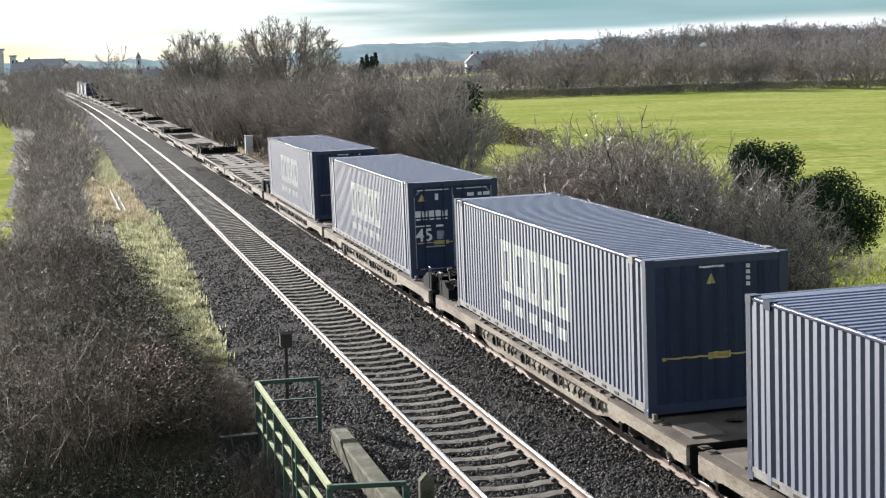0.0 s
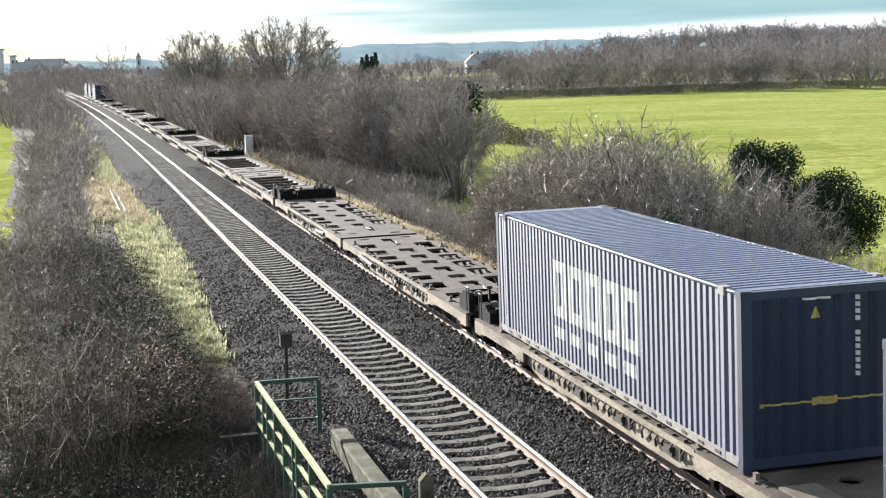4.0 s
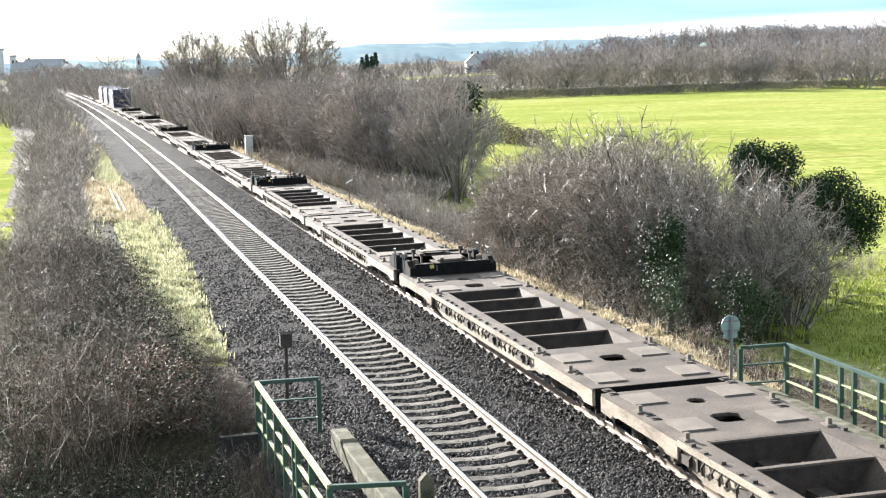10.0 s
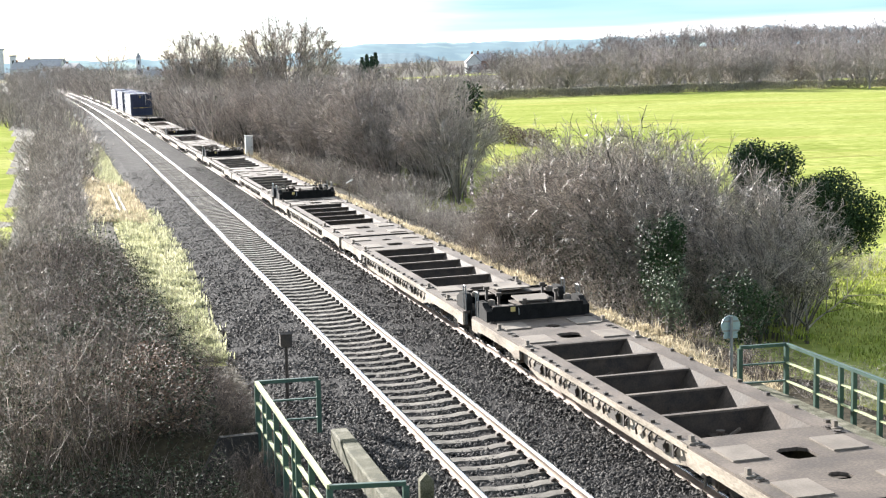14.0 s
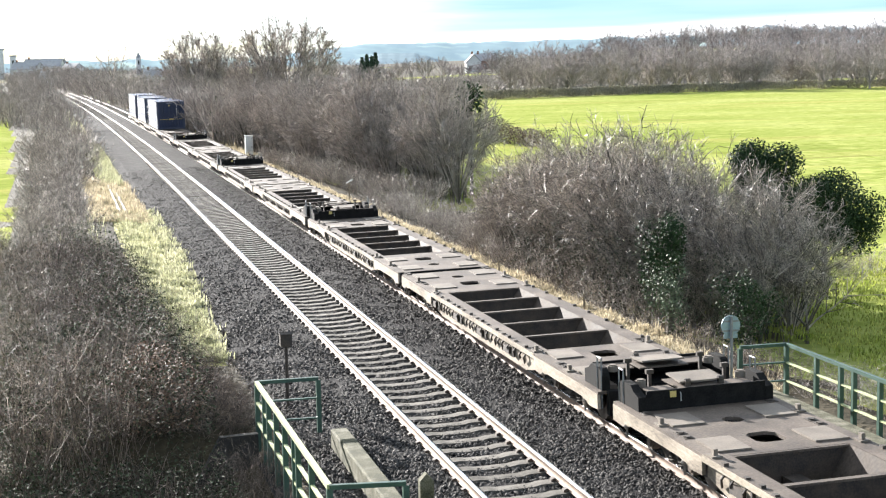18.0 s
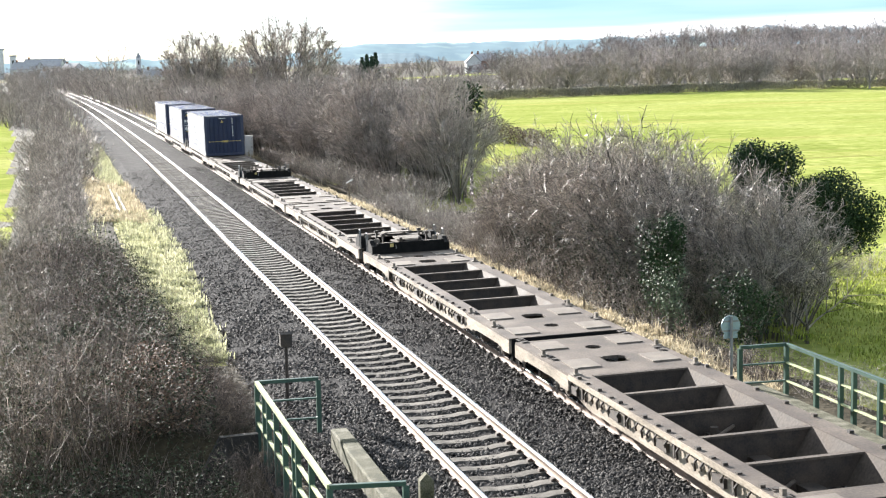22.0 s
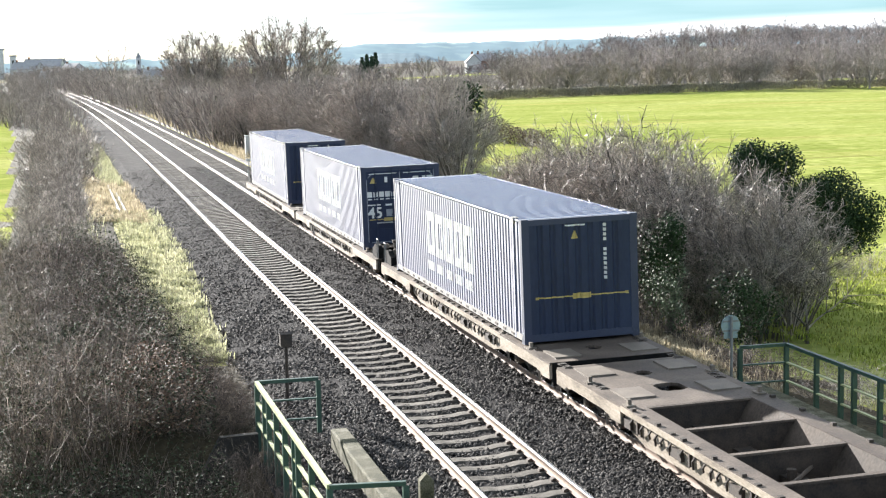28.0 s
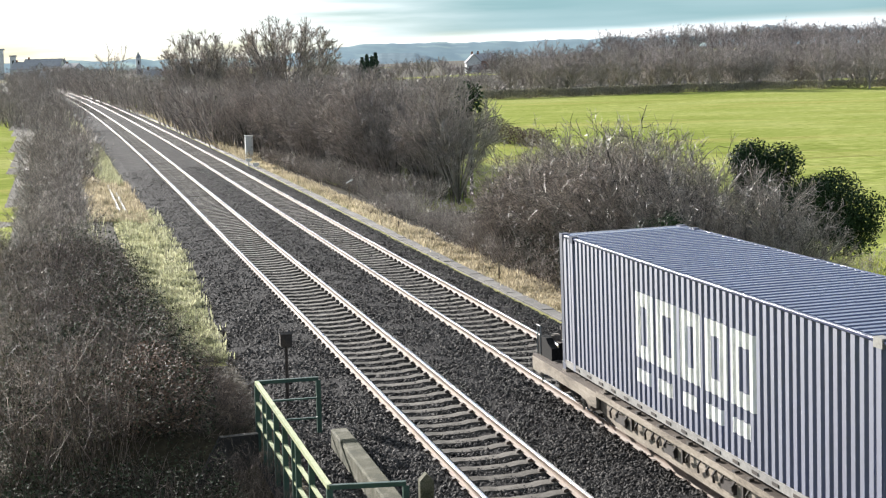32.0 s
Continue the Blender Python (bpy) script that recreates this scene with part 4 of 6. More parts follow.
    box(bm, -hw + 0.02, hw - 0.02, 0.05, L - 0.05, 0.1, 0.2)
    part("floor", bm, M["under"], root)
    for y0 in (0.0, L - 0.12):
        bm = bmesh.new()
        box(bm, -hw + 0.16, hw - 0.16, y0 + 0.004, y0 + 0.116, H - 0.14, H - 0.014)
        part("end_header", bm, M["navy_frame"], root)
        bm = bmesh.new()
        box(bm, -hw + 0.16, hw - 0.16, y0 + 0.004, y0 + 0.116, 0.04, 0.2)
        part("end_sill", bm, M["navy_frame"], root)
    end_pts = waves(W - 0.32, 0.29, 0.04, 0.05)
    for near in (True, False):
        doors = near == (end_kind == "doors")
        y0 = 0.01 if near else L - 0.01
        sg = 1 if near else -1
        if not doors:
            def put(a, c, d, y0=y0, sg=sg):
                return (-hw + 0.16 + a, y0 + sg * d, c)
            bm = bmesh.new()
            sheet(bm, end_pts, 0.2, H - 0.14, put)
            panel = part("end_panel", bm, M["navy_dark"], root, "navy ribbed end wall")
            if near:
                bm = bmesh.new()
                decal(bm, end_pts, [(0.12, 2.28, 0.985, 1.015), (0.98, 1.42, 0.94, 1.06), (0.12, 0.2, 0.97, 1.03), (2.2, 2.28, 0.97, 1.03)], put)
                part("height_line", bm, M["yellow_mark"], panel, "faded yellow line with arrow heads")
                bm = bmesh.new()
                cx = 1.06
                for k in range(5):
                    decal(bm, end_pts, [(cx - 0.085 + k * 0.015, cx + 0.085 - k * 0.015, 2.27 + k * 0.035, 2.305 + k * 0.035)], put)
                part("warning_sign", bm, M["yellow_mark"], panel, "small yellow warning triangle")
                bm = bmesh.new()
                decal(bm, end_pts, [(1.73, 1.79, 2.5 - k * 0.105 - (0.12 if k > 3 else 0), 2.57 - k * 0.105 - (0.12 if k > 3 else 0)) for k in range(11)], put)
                part("code_bars", bm, M["white_paint"], panel, "column of small white bars")
                bm = bmesh.new()
                decal(bm, end_pts, [(0.85, 1.3, H - 0.2, H - 0.165)], put)
                part("stencil_bar", bm, M["white_paint"], panel)
        else:
            for k in range(2):
                bm = bmesh.new()
                x0 = -hw + 0.17 + k * (W - 0.34) / 2
                x1 = x0 + (W - 0.34) / 2 - 0.012
                ya, yb = sorted((y0, y0 + sg * 0.05))
                box(bm, x0, x1, ya, yb, 0.2, H - 0.145)
                leaf = part("door", bm, M["navy_dark"], root, "navy steel door leaf")
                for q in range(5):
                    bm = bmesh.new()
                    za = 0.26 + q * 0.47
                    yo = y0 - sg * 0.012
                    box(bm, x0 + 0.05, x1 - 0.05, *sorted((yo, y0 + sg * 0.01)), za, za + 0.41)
                    part("door_rib", bm, M["navy_dark"], leaf)
                for xb in (x0 + 0.3, x1 - 0.28):
                    bm = bmesh.new()
                    rod(bm, (xb, y0 - sg * 0.045, 0.1), (xb, y0 - sg * 0.045, H - 0.06), 0.02, 8)
                    for zz in (0.25, 1.1, 1.9, H - 0.2):
                        box(bm, xb - 0.05, xb + 0.05, *sorted((y0 - sg * 0.06, y0)), zz, zz + 0.06)
                    part("locking_bar", bm, M["navy_dark"], leaf, "steel locking bar")
                for xs0, xs1, zs0, zs1 in ((x0, x0 + 0.022, 0.24, H - 0.42), (x1 - 0.022, x1, 0.24, H - 0.2), (x0 + 0.12, x1 - 0.1, 0.215, 0.24)):
                    bm = bmesh.new()
                    box(bm, xs0, xs1, *sorted((y0 - sg * 0.022, y0 + sg * 0.002)), zs0, zs1)
                    part("door_seal", bm, M["grey_mark"], leaf, "pale worn door seal")
                bm = bmesh.new()
                out = (x0, 1) if k == 0 else (x1, -1)
                profile(bm, [(out[0] + out[1] * a, b) for a, b in ((0.06, H - 0.38), (0.2, H - 0.24), (0.52, H - 0.24), (0.52, H - 0.215), (0.19, H - 0.215), (0.06, H - 0.345))], "y", *sorted((y0 - sg * 0.02, y0 - sg * 0.002)))
                part("header_plate", bm, M["grey_mark"], leaf, "pale edge of the door header")
                bm = bmesh.new()
                box(bm, x0 + 0.3, x1 - 0.3, *sorted((y0 - sg * 0.075, y0 - sg * 0.05)), 0.86, 0.9)
                part("door_handle", bm, M["steel"], leaf)
                if near:
                    yy = y0 - 0.02
                    bm = bmesh.new()
                    if k == 0:
                        plain_mark(bm, x0 + 0.06, x1 - 0.05, 0.97, 1.0, yy)
                        plain_mark(bm, x0 + 0.55, x0 + 0.98, 0.93, 1.04, yy)
                    else:
                        plain_mark(bm, x0 + 0.06, x1 - 0.05, 0.985, 1.005, yy)
                    part("height_line", bm, M["yellow_mark"], leaf, "faded yellow line")
                    bm = bmesh.new()
                    if k == 0:
                        for i in range(5):
                            plain_mark(bm, x0 + 0.02 + i * 0.2, x0 + 0.18 + i * 0.2, 1.74, 1.92, yy)
                            plain_mark(bm, x0 + 0.04 + i * 0.2, x0 + 0.17 + i * 0.2, 1.65, 1.69, yy)
                        plain_mark(bm, x0 + 0.02, x0 + 0.46, 1.46, 1.5, yy)
                        plain_mark(bm, x0 + 0.62, x0 + 0.84, 1.44, 1.5, yy)
                        plain_mark(bm, x0 + 0.62, x0 + 0.72, 2.22, 2.4, yy)
                    else:
                        plain_mark(bm, x0 + 0.42, x0 + 0.62, 2.28, 2.38, yy)
                        plain_mark(bm, x0 + 0.74, x0 + 1.1, 2.28, 2.38, yy)
                        plain_mark(bm, x0 + 0.74, x0 + 0.94, 2.12, 2.2, yy)
                        for i in range(4):
                            plain_mark(bm, x0 + 0.36, x0 + 0.56, 1.52 - i * 0.13, 1.55 - i * 0.13, yy)
                            plain_mark(bm, x0 + 0.74, x0 + 0.92, 1.5 - i * 0.13, 1.56 - i * 0.13, yy)
                    plain_mark(bm, x0 + 0.1, x1 - 0.12, 2.5, 2.525, yy)
                    part("stencil_bars", bm, M["white_paint"], leaf, "white stencilled bars")
                    if k == 0:
                        bm = bmesh.new()
                        for i in range(6):
                            plain_mark(bm, x0 + 0.12 + i * 0.018, x0 + 0.34 - i * 0.018, 2.2 + i * 0.032, 2.232 + i * 0.032, yy)
                        part("warning_sign", bm, M["yellow_mark"], leaf, "yellow warning triangle")
                        bm = bmesh.new()
                        plain_mark(bm, x0 + 0.64, x0 + 0.86, 1.08, 1.32, yy)
                        part("notice_plate", bm, M["grey_mark"], leaf, "grey notice plate")
                        cu = bpy.data.curves.new("length_number", "FONT")
                        cu.body, cu.size, cu.extrude, cu.align_x = "45", 0.5, 0.002, "LEFT"
                        cu.offset = 0.012
                        tmp = bpy.data.objects.new("length_number", cu)
                        scene.collection.objects.link(tmp)
                        bpy.context.view_layer.update()
                        me = bpy.data.meshes.new_from_object(tmp.evaluated_get(bpy.context.evaluated_depsgraph_get()))
                        bpy.data.objects.remove(tmp)
                        me.materials.clear()
                        me.materials.append(M["white_paint"])
                        ob = new("length_number", me)
                        ob.parent = leaf
                        ob.matrix_basis = pose(x0 + 0.01, yy - 0.003, 1.05, 90)
                        tagged(ob, "white number 45")
    return root


TRAIN = []      # (thing, distance of its origin along the train)
FRONT = 39.9 - PITCH
kinds = {}
for pair in range(11):
    kind = "flat" if pair == 2 else "pocket"
    for e, off in ((1, HALF), (-1, 3 * HALF)):
        if (kind, e) not in kinds:
            ob = kinds[kind, e] = platform(kind, e)
        else:
            ob = copy_thing(kinds[kind, e], Matrix())
        TRAIN.append((ob, FRONT + pair * PITCH + off))
for pair in (0, 1, 9, 10):
    for e in (1, -1):
        if pair == 9 and e == 1:
            continue
        ob = TRAIN[pair * 2 + (0 if e == 1 else 1)][0]
        tagged(ob, "container flat wagon with dusty pale side bars, loaded with one container")
box_a = container("plain", "navy blue corrugated container with white side marks and plain end")
box_b = container("doors", "navy blue corrugated container with white side marks and double doors")
LOADS = [(box_a, 7.35), (None, 24.33), (box_b, 42.7), (None, 59.75), (None, 341.6), ("b", 359.75), (None, 377.0)]
for ob, s in LOADS:
    if ob is None:
        ob = copy_thing(box_a, Matrix())
    elif ob == "b":
        ob = copy_thing(box_b, Matrix())
    TRAIN.append((ob, s))


# ---- plants ----
class Twigs:
    """Collects three-sided tapering branches in one mesh."""

    def __init__(self, seed, split=99, strips=2, taper=0.5):
        """Branches of the levels below split go into a second mesh, the stems."""
        self.r = random.Random(seed)
        self.v, self.f = [], []
        self.sv, self.sf = [], []
        self.split, self.strips, self.taper = split, strips, taper

    def stem(self, pts, radii, low=False, sides=3):
        """A branch through pts; the finest twigs (sides = 1) are narrow strips."""
        tv, tf = (self.sv, self.sf) if low else (self.v, self.f)
        base = len(tv)
        n = len(pts)
        d = (pts[-1] - pts[0])
        q = d.to_track_quat("Z", "Y") if d.length > 1e-6 else Euler((0, 0, 0)).to_quaternion()
        if sides == 1:
            a = self.r.uniform(0, 3.14)
            off = [q @ Vector((math.cos(a), math.sin(a), 0)), q @ Vector((-math.cos(a), -math.sin(a), 0))]
        else:
            off = [q @ Vector((math.cos(a), math.sin(a), 0)) for a in (0.3, 2.4, 4.5)]
        m = len(off)
        for p, rad in zip(pts, radii):
            for o in off:
                tv.append(p + o * rad)
        for k in range(n - 1):
            for i in range(3 if m == 3 else 1):
                j = (i + 1) % m
                tf.append((base + k * m + i, base + k * m + j, base + k * m + m + j, base + k * m + m + i))

    def grow(self, at, way, length, radius, plan, level=0, wander=0.16, lift=0.08):
        """plan: a list of (children, length share, angle, pieces) for each level."""
        r = self.r
        pieces = plan[level][3]
        pts, p, w = [at.copy()], at.copy(), way.normalized()
        for k in range(pieces):
            w = (w + Vector((r.gauss(0, wander), r.gauss(0, wander), r.gauss(0, wander) + lift))).normalized()
            p = p + w * (length / pieces)
            pts.append(p.copy())
        self.stem(pts, [radius * (1 - 0.72 * k / pieces) for k in range(pieces + 1)], level < self.split and self.split < 90, 3 if level < self.strips else 1)
        if level + 1 < len(plan):
            count, share, angle, _ = plan[level + 1]
            for c in range(count):
                t = r.uniform(0.28, 1.0)
                i = min(int(t * pieces), pieces - 1)
                q = pts[i].lerp(pts[i + 1], t * pieces - i)
                axis = (pts[i + 1] - pts[i]).normalized()
                side = axis.orthogonal().normalized()
                side.rotate(Matrix.Rotation(r.uniform(0, 6.283), 3, axis))
                a = radians(angle) * r.uniform(0.6, 1.35)
                self.grow(q, axis * math.cos(a) + side * math.sin(a), length * share * r.uniform(0.6, 1.2) * (1.15 - 0.5 * t), radius * self.taper, plan, level + 1, wander, lift)

    def mesh(self, name, material):
        return raw(name, [tuple(v) for v in self.v], self.f, material)


def shrub_mesh(seed, h, spread, stems, thick, plan, material, lean=0.35, wander=0.16, split=True):
    t = Twigs(seed, 1 if split else 99)
    for k in range(stems):
        a = t.r.uniform(0, 6.283)
        d = spread * math.sqrt(t.r.random())
        at = Vector((d * math.cos(a), d * math.sin(a), -0.25))
        out = lean * t.r.uniform(0.2, 1.3)
        way = Vector((out * math.cos(a), out * math.sin(a), 1))
        t.grow(at, way, h * t.r.uniform(0.62, 1.05), thick * t.r.uniform(0.7, 1.2), plan, 0, wander)
    if not split:
        return t.mesh("shrub", material)
    return (raw("trunk", [tuple(v) for v in t.sv], t.sf, M["bark"]), t.mesh("crown", material))


def dome(t, h, w, low, limbs, thick, plan, twig=0.3):
    """Limbs from a short trunk to a rounded crown of width w, then twigs that follow them outwards."""
    r = t.r
    mid, rz = h * 0.56, h * 0.44
    for k in range(limbs):
        a = k * 2.39996 + r.uniform(-0.3, 0.3)
        up = 1 - (k + 0.5) / limbs * 1.25
        q = math.sqrt(max(0, 1 - up * up)) * r.uniform(0.82, 1.0)
        goal = Vector((q * math.cos(a) * w / 2, q * math.sin(a) * w / 2, mid + up * rz * r.uniform(0.86, 1.0)))
        at = Vector((0, 0, h * low * r.uniform(0.55, 1.1)))
        bow = Vector((goal.x * 0.45, goal.y * 0.45, at.z + (goal.z - at.z) * (0.62 if up > 0 else 0.85)))
        pts = []
        for i in range(6):
            s = i / 5
            pts.append(at * (1 - s) ** 2 + bow * 2 * s * (1 - s) + goal * s * s + Vector((r.gauss(0, 0.06), r.gauss(0, 0.06), r.gauss(0, 0.04))) * h * 0.5 * s)
        t.stem(pts, [thick * (1 - 0.78 * i / 5) for i in range(6)])
        for c in range(plan[0][0]):
            s = 1 - 0.75 * r.random() ** 1.3
            i = min(4, int(s * 5))
            p = pts[i].lerp(pts[i + 1], s * 5 - i)
            axis = (pts[i + 1] - pts[i]).normalized()
            way = axis + Vector((r.gauss(0, 0.5), r.gauss(0, 0.5), r.gauss(0.12, 0.45)))
            t.grow(p, way, h * plan[0][1] * r.uniform(0.6, 1.2) * (1.25 - 0.7 * s), thick * twig, plan, 0, 0.2, 0.03)


def bush_mesh(seed, h, w, limbs, thick, plan, material):
    """A rounded many-stemmed bush: stems low down, crown above."""
    t = Twigs(seed, 99, 0, 0.62)
    dome(t, h, w, 0.05, limbs, thick, plan, 0.4)
    s = Twigs(seed + 7)
    for k in range(9):
        a = s.r.uniform(0, 6.283)
        p = Vector((0.35 * math.cos(a), 0.35 * math.sin(a), -0.3))
        s.stem([p, p * 1.4 + Vector((0, 0, h * 0.2)), Vector((p.x * 3.4, p.y * 3.4, h * 0.42))], [thick * 1.2, thick, thick * 0.6])
    return (s.mesh("trunk", M["bark"]), t.mesh("crown", material))


def arch_mesh(seed, h, spread, stems, thick, material):
    """Arching bramble stems with short side twigs."""
    t = Twigs(seed)
    r = t.r
    for k in range(stems):
        a, b = r.uniform(0, 6.283), r.uniform(0, 6.283)
        d = spread * math.sqrt(r.random())
        at = Vector((d * math.cos(a), d * math.sin(a), -0.2))
        reach, top = r.uniform(0.4, 1.3) * h, h * r.uniform(0.45, 1.05)
        pts = []
        for i in range(5):
            s = i / 4
            pts.append(at + Vector((math.cos(b) * reach * s, math.sin(b) * reach * s, top * math.sin(min(1, s * 1.25) * 2.2) / 0.95)) + Vector((r.gauss(0, 0.06), r.gauss(0, 0.06), r.gauss(0, 0.05))))
        t.stem(pts, [thick * (1 - 0.13 * i) for i in range(5)])
        for c in range(7):
            i = r.randrange(1, 4)
            q = pts[i].lerp(pts[i + 1], r.random())
            w = Vector((r.gauss(0, 1), r.gauss(0, 1), r.gauss(0.5, 0.7))).normalized()
            m = q + w * r.uniform(0.12, 0.4)
            e = m + (w + Vector((r.gauss(0, 0.5), r.gauss(0, 0.5), r.gauss(0, 0.4)))).normalized() * r.uniform(0.1, 0.3)
            t.stem([q, m, e], [thick * 0.6, thick * 0.5, thick * 0.25], False, 1)
    return t.mesh("bramble", material)


def leaf_mesh(name, seed, count, size, where, material):
    """Many small folded leaves; where(r) gives a place and its outward way."""
    r = random.Random(seed)
    v, f = [], []
    for k in range(count):
        p, out = where(r)
        out = (out + Vector((r.gauss(0, 0.5), r.gauss(0, 0.5), r.gauss(0, 0.5)))).normalized()
        a = out.orthogonal().normalized()
        a.rotate(Matrix.Rotation(r.uniform(0, 6.283), 3, out))
        b = out.cross(a)
        s = size * r.uniform(0.6, 1.4)
        base = len(v)
        v += [p - a * s, p + b * s * 0.75 + out * s * 0.2, p + a * s, p - b * s * 0.75 + out * s * 0.2]
        f.append((base, base + 1, base + 2, base + 3))
    return raw(name, [tuple(q) for q in v], f, material)


shrubs = [bush_mesh(100 + k, 4.6, 3.7 + 0.2 * (k % 3), 24, 0.026, [(14, 0.25, 50, 2), (9, 0.6, 50, 2)], M["twig"]) for k in range(6)]
low_shrubs = [shrub_mesh(120 + k, 2.2, 1.1, 20, 0.014, [(0, 0, 0, 4), (6, 0.45, 40, 2), (5, 0.55, 45, 2)], M["twig"], 0.5, 0.2, False) for k in range(4)]
thin_shrubs = [shrub_mesh(130 + k, 2.2, 1.2, 13, 0.028, [(0, 0, 0, 3), (6, 0.45, 40, 2), (5, 0.55, 45, 1)], M["twig"], 0.5, 0.2, False) for k in range(4)]
brambles = [arch_mesh(140 + k, 1.35, 1.3, 56, 0.0065, M["twig_red"] if k % 2 else M["twig"]) for k in range(4)]
hollow_brambles = [arch_mesh(150 + k, 2.6, 1.5, 70, 0.007, M["twig_red"]) for k in range(2)]
mid_shrubs = [bush_mesh(160 + k, 6.6, 4.6 + 0.3 * (k % 3), 24, 0.046, [(15, 0.21, 40, 2), (9, 0.6, 42, 1)], M["hazed_twig"]) for k in range(5)]
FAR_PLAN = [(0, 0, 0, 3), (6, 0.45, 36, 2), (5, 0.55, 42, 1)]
far_shrubs = [shrub_mesh(180 + k, 6.0, 2.6, 9, 0.085, FAR_PLAN, M["hazed_twig"], 0.35, 0.16, False) for k in range(4)]


def tallest(me):
    me = me[1] if isinstance(me, tuple) else me
    co = np.empty(len(me.vertices) * 3, np.float32)
    me.vertices.foreach_get("co", co)
    return float(np.percentile(co[2::3], 99.7))


def plant(name, meshes, x, y, height, r, label, category="shrub", group="", native=1.0, wide=1.0):
    me = meshes[r.randrange(len(meshes))]
    if isinstance(me, tuple):
        ob = new(name)
        for q, n in zip(me, ("trunk", "crown")):
            c = new(n, q)
            c.parent = ob
    else:
        ob = new(name, me)
    x += 0.45 if 3 < x < 11 and y < 130 else 0
    s = height / tallest(me)
    ob.matrix_basis = Matrix.Translation((x, y, terrain(x, y) - 0.05)) @ Matrix.Rotation(r.uniform(0, 6.283), 4, "Z") @ Matrix.Diagonal((s * wide, s * wide, s, 1))
    return tagged(ob, label, category, group)


def plant_many(name, places, meshes, r, label, native, wide=1.0, shift=0.0, material=None):
    """Undergrowth that nobody could count, joined in one mesh: places (x, y, height)."""
    data, tops = [], [tallest(me) for me in meshes]
    for me in meshes:
        co = np.empty(len(me.vertices) * 3, np.float32)
        me.vertices.foreach_get("co", co)
        ix = np.empty(len(me.loops), np.int32)
        me.loops.foreach_get("vertex_index", ix)
        data.append((co.reshape(-1, 3), ix.reshape(-1, 4)))
    vs, fs, base = [], [], 0
    for x, y, h in places:
        x += shift
        pick = r.randrange(len(data))
        co, ix = data[pick]
        s, a = h / tops[pick], r.uniform(0, 6.283)
        q = np.array([[math.cos(a) * s * wide, -math.sin(a) * s * wide, 0], [math.sin(a) * s * wide, math.cos(a) * s * wide, 0], [0, 0, s]], np.float32)
        vs.append(co @ q.T + np.array((x, y, terrain(x, y) - 0.05), np.float32))
        fs.append(ix + base)
        base += len(co)
    tagged(new(name, raw(name, np.concatenate(vs), np.concatenate(fs), material or meshes[0].materials[0])), label, "scrub", kind="stuff")


pr = random.Random(5)
G_R, G_L = "thicket right of the line", "scrub left of the line"
THICKET = "leafless grey-brown thicket of fine twigs in sunlight"


def along(points, step, across, r):
    """Places along a polyline of (x, y, height), spread across it."""
    for (x0, y0, h0), (x1, y1, h1) in zip(points, points[1:]):
        n = max(1, int(math.hypot(x1 - x0, y1 - y0) / step))
        for k in range(n):
            t = (k + r.uniform(0.1, 0.9)) / n
            yield (x0 + (x1 - x0) * t + r.uniform(-across, across), y0 + (y1 - y0) * t + r.uniform(-across, across), (h0 + (h1 - h0) * t) * r.uniform(0.85, 1.1))


# tall thicket beside the train
for x, y, h in along([(5.5, 60.5, 2.2), (5.9, 57.5, 4.4), (6.2, 52, 5.7), (6.5, 47.5, 5.9), (7.0, 43.5, 5.3), (8.0, 40.8, 4.6), (8.9, 39.6, 4.2)], 0.6, 0.5, pr):
    plant("shrub", shrubs, x, y, h, pr, THICKET, "shrub", G_R, 5.6)
for x, y, h in along([(8.0, 58, 4.6), (8.8, 50, 5.6), (9.3, 47.2, 4.8)], 1.0, 0.6, pr):
    plant("shrub", shrubs, x, y, h, pr, THICKET, "shrub", G_R, 5.6)
for x, y, h in along([(8.6, 44.5, 4.9), (9.6, 42.4, 4.3), (9.9, 41.0, 3.8)], 0.75, 0.35, pr):
    plant("shrub", shrubs, x, y, h, pr, THICKET, "shrub", G_R, 5.6)
for x, y, h in along([(5.9, 47, 2.8), (6.3, 42.5, 3.2), (7.2, 39.3, 3.4)], 0.8, 0.3, pr):
    plant("shrub", shrubs, x, y, h, pr, THICKET, "shrub", G_R, 5.6)
for x, y, h in along([(5.4, 62, 1.5), (5.3, 54, 1.8), (5.3, 46, 1.9), (5.8, 40.5, 1.7)], 0.8, 0.25, pr):
    plant("shrub", low_shrubs, x, y, h, pr, "low leafless brown scrub at the edge of the verge", "shrub", G_R, 2.5)
for x, y, h in along([(11.8, 47.5, 2.0), (14.5, 48.5, 1.6), (18.5, 50.5, 1.5)], 1.0, 0.7, pr):
    plant("shrub", low_shrubs, x, y, h, pr, "low leafless brown scrub at the field edge", "shrub", G_R, 2.5)
for x, y, h in along([(5.0, 66, 0.7), (4.9, 52, 0.7), (4.8, 42, 0.7), (5.0, 34, 0.9), (5.8, 31, 1.0), (6.4, 28, 1.0)], 0.9, 0.3, pr):
    plant("bramble_bush", brambles, x, y, h, pr, "tangle of bare bramble stems on the verge", "bramble", G_R, 1.4)
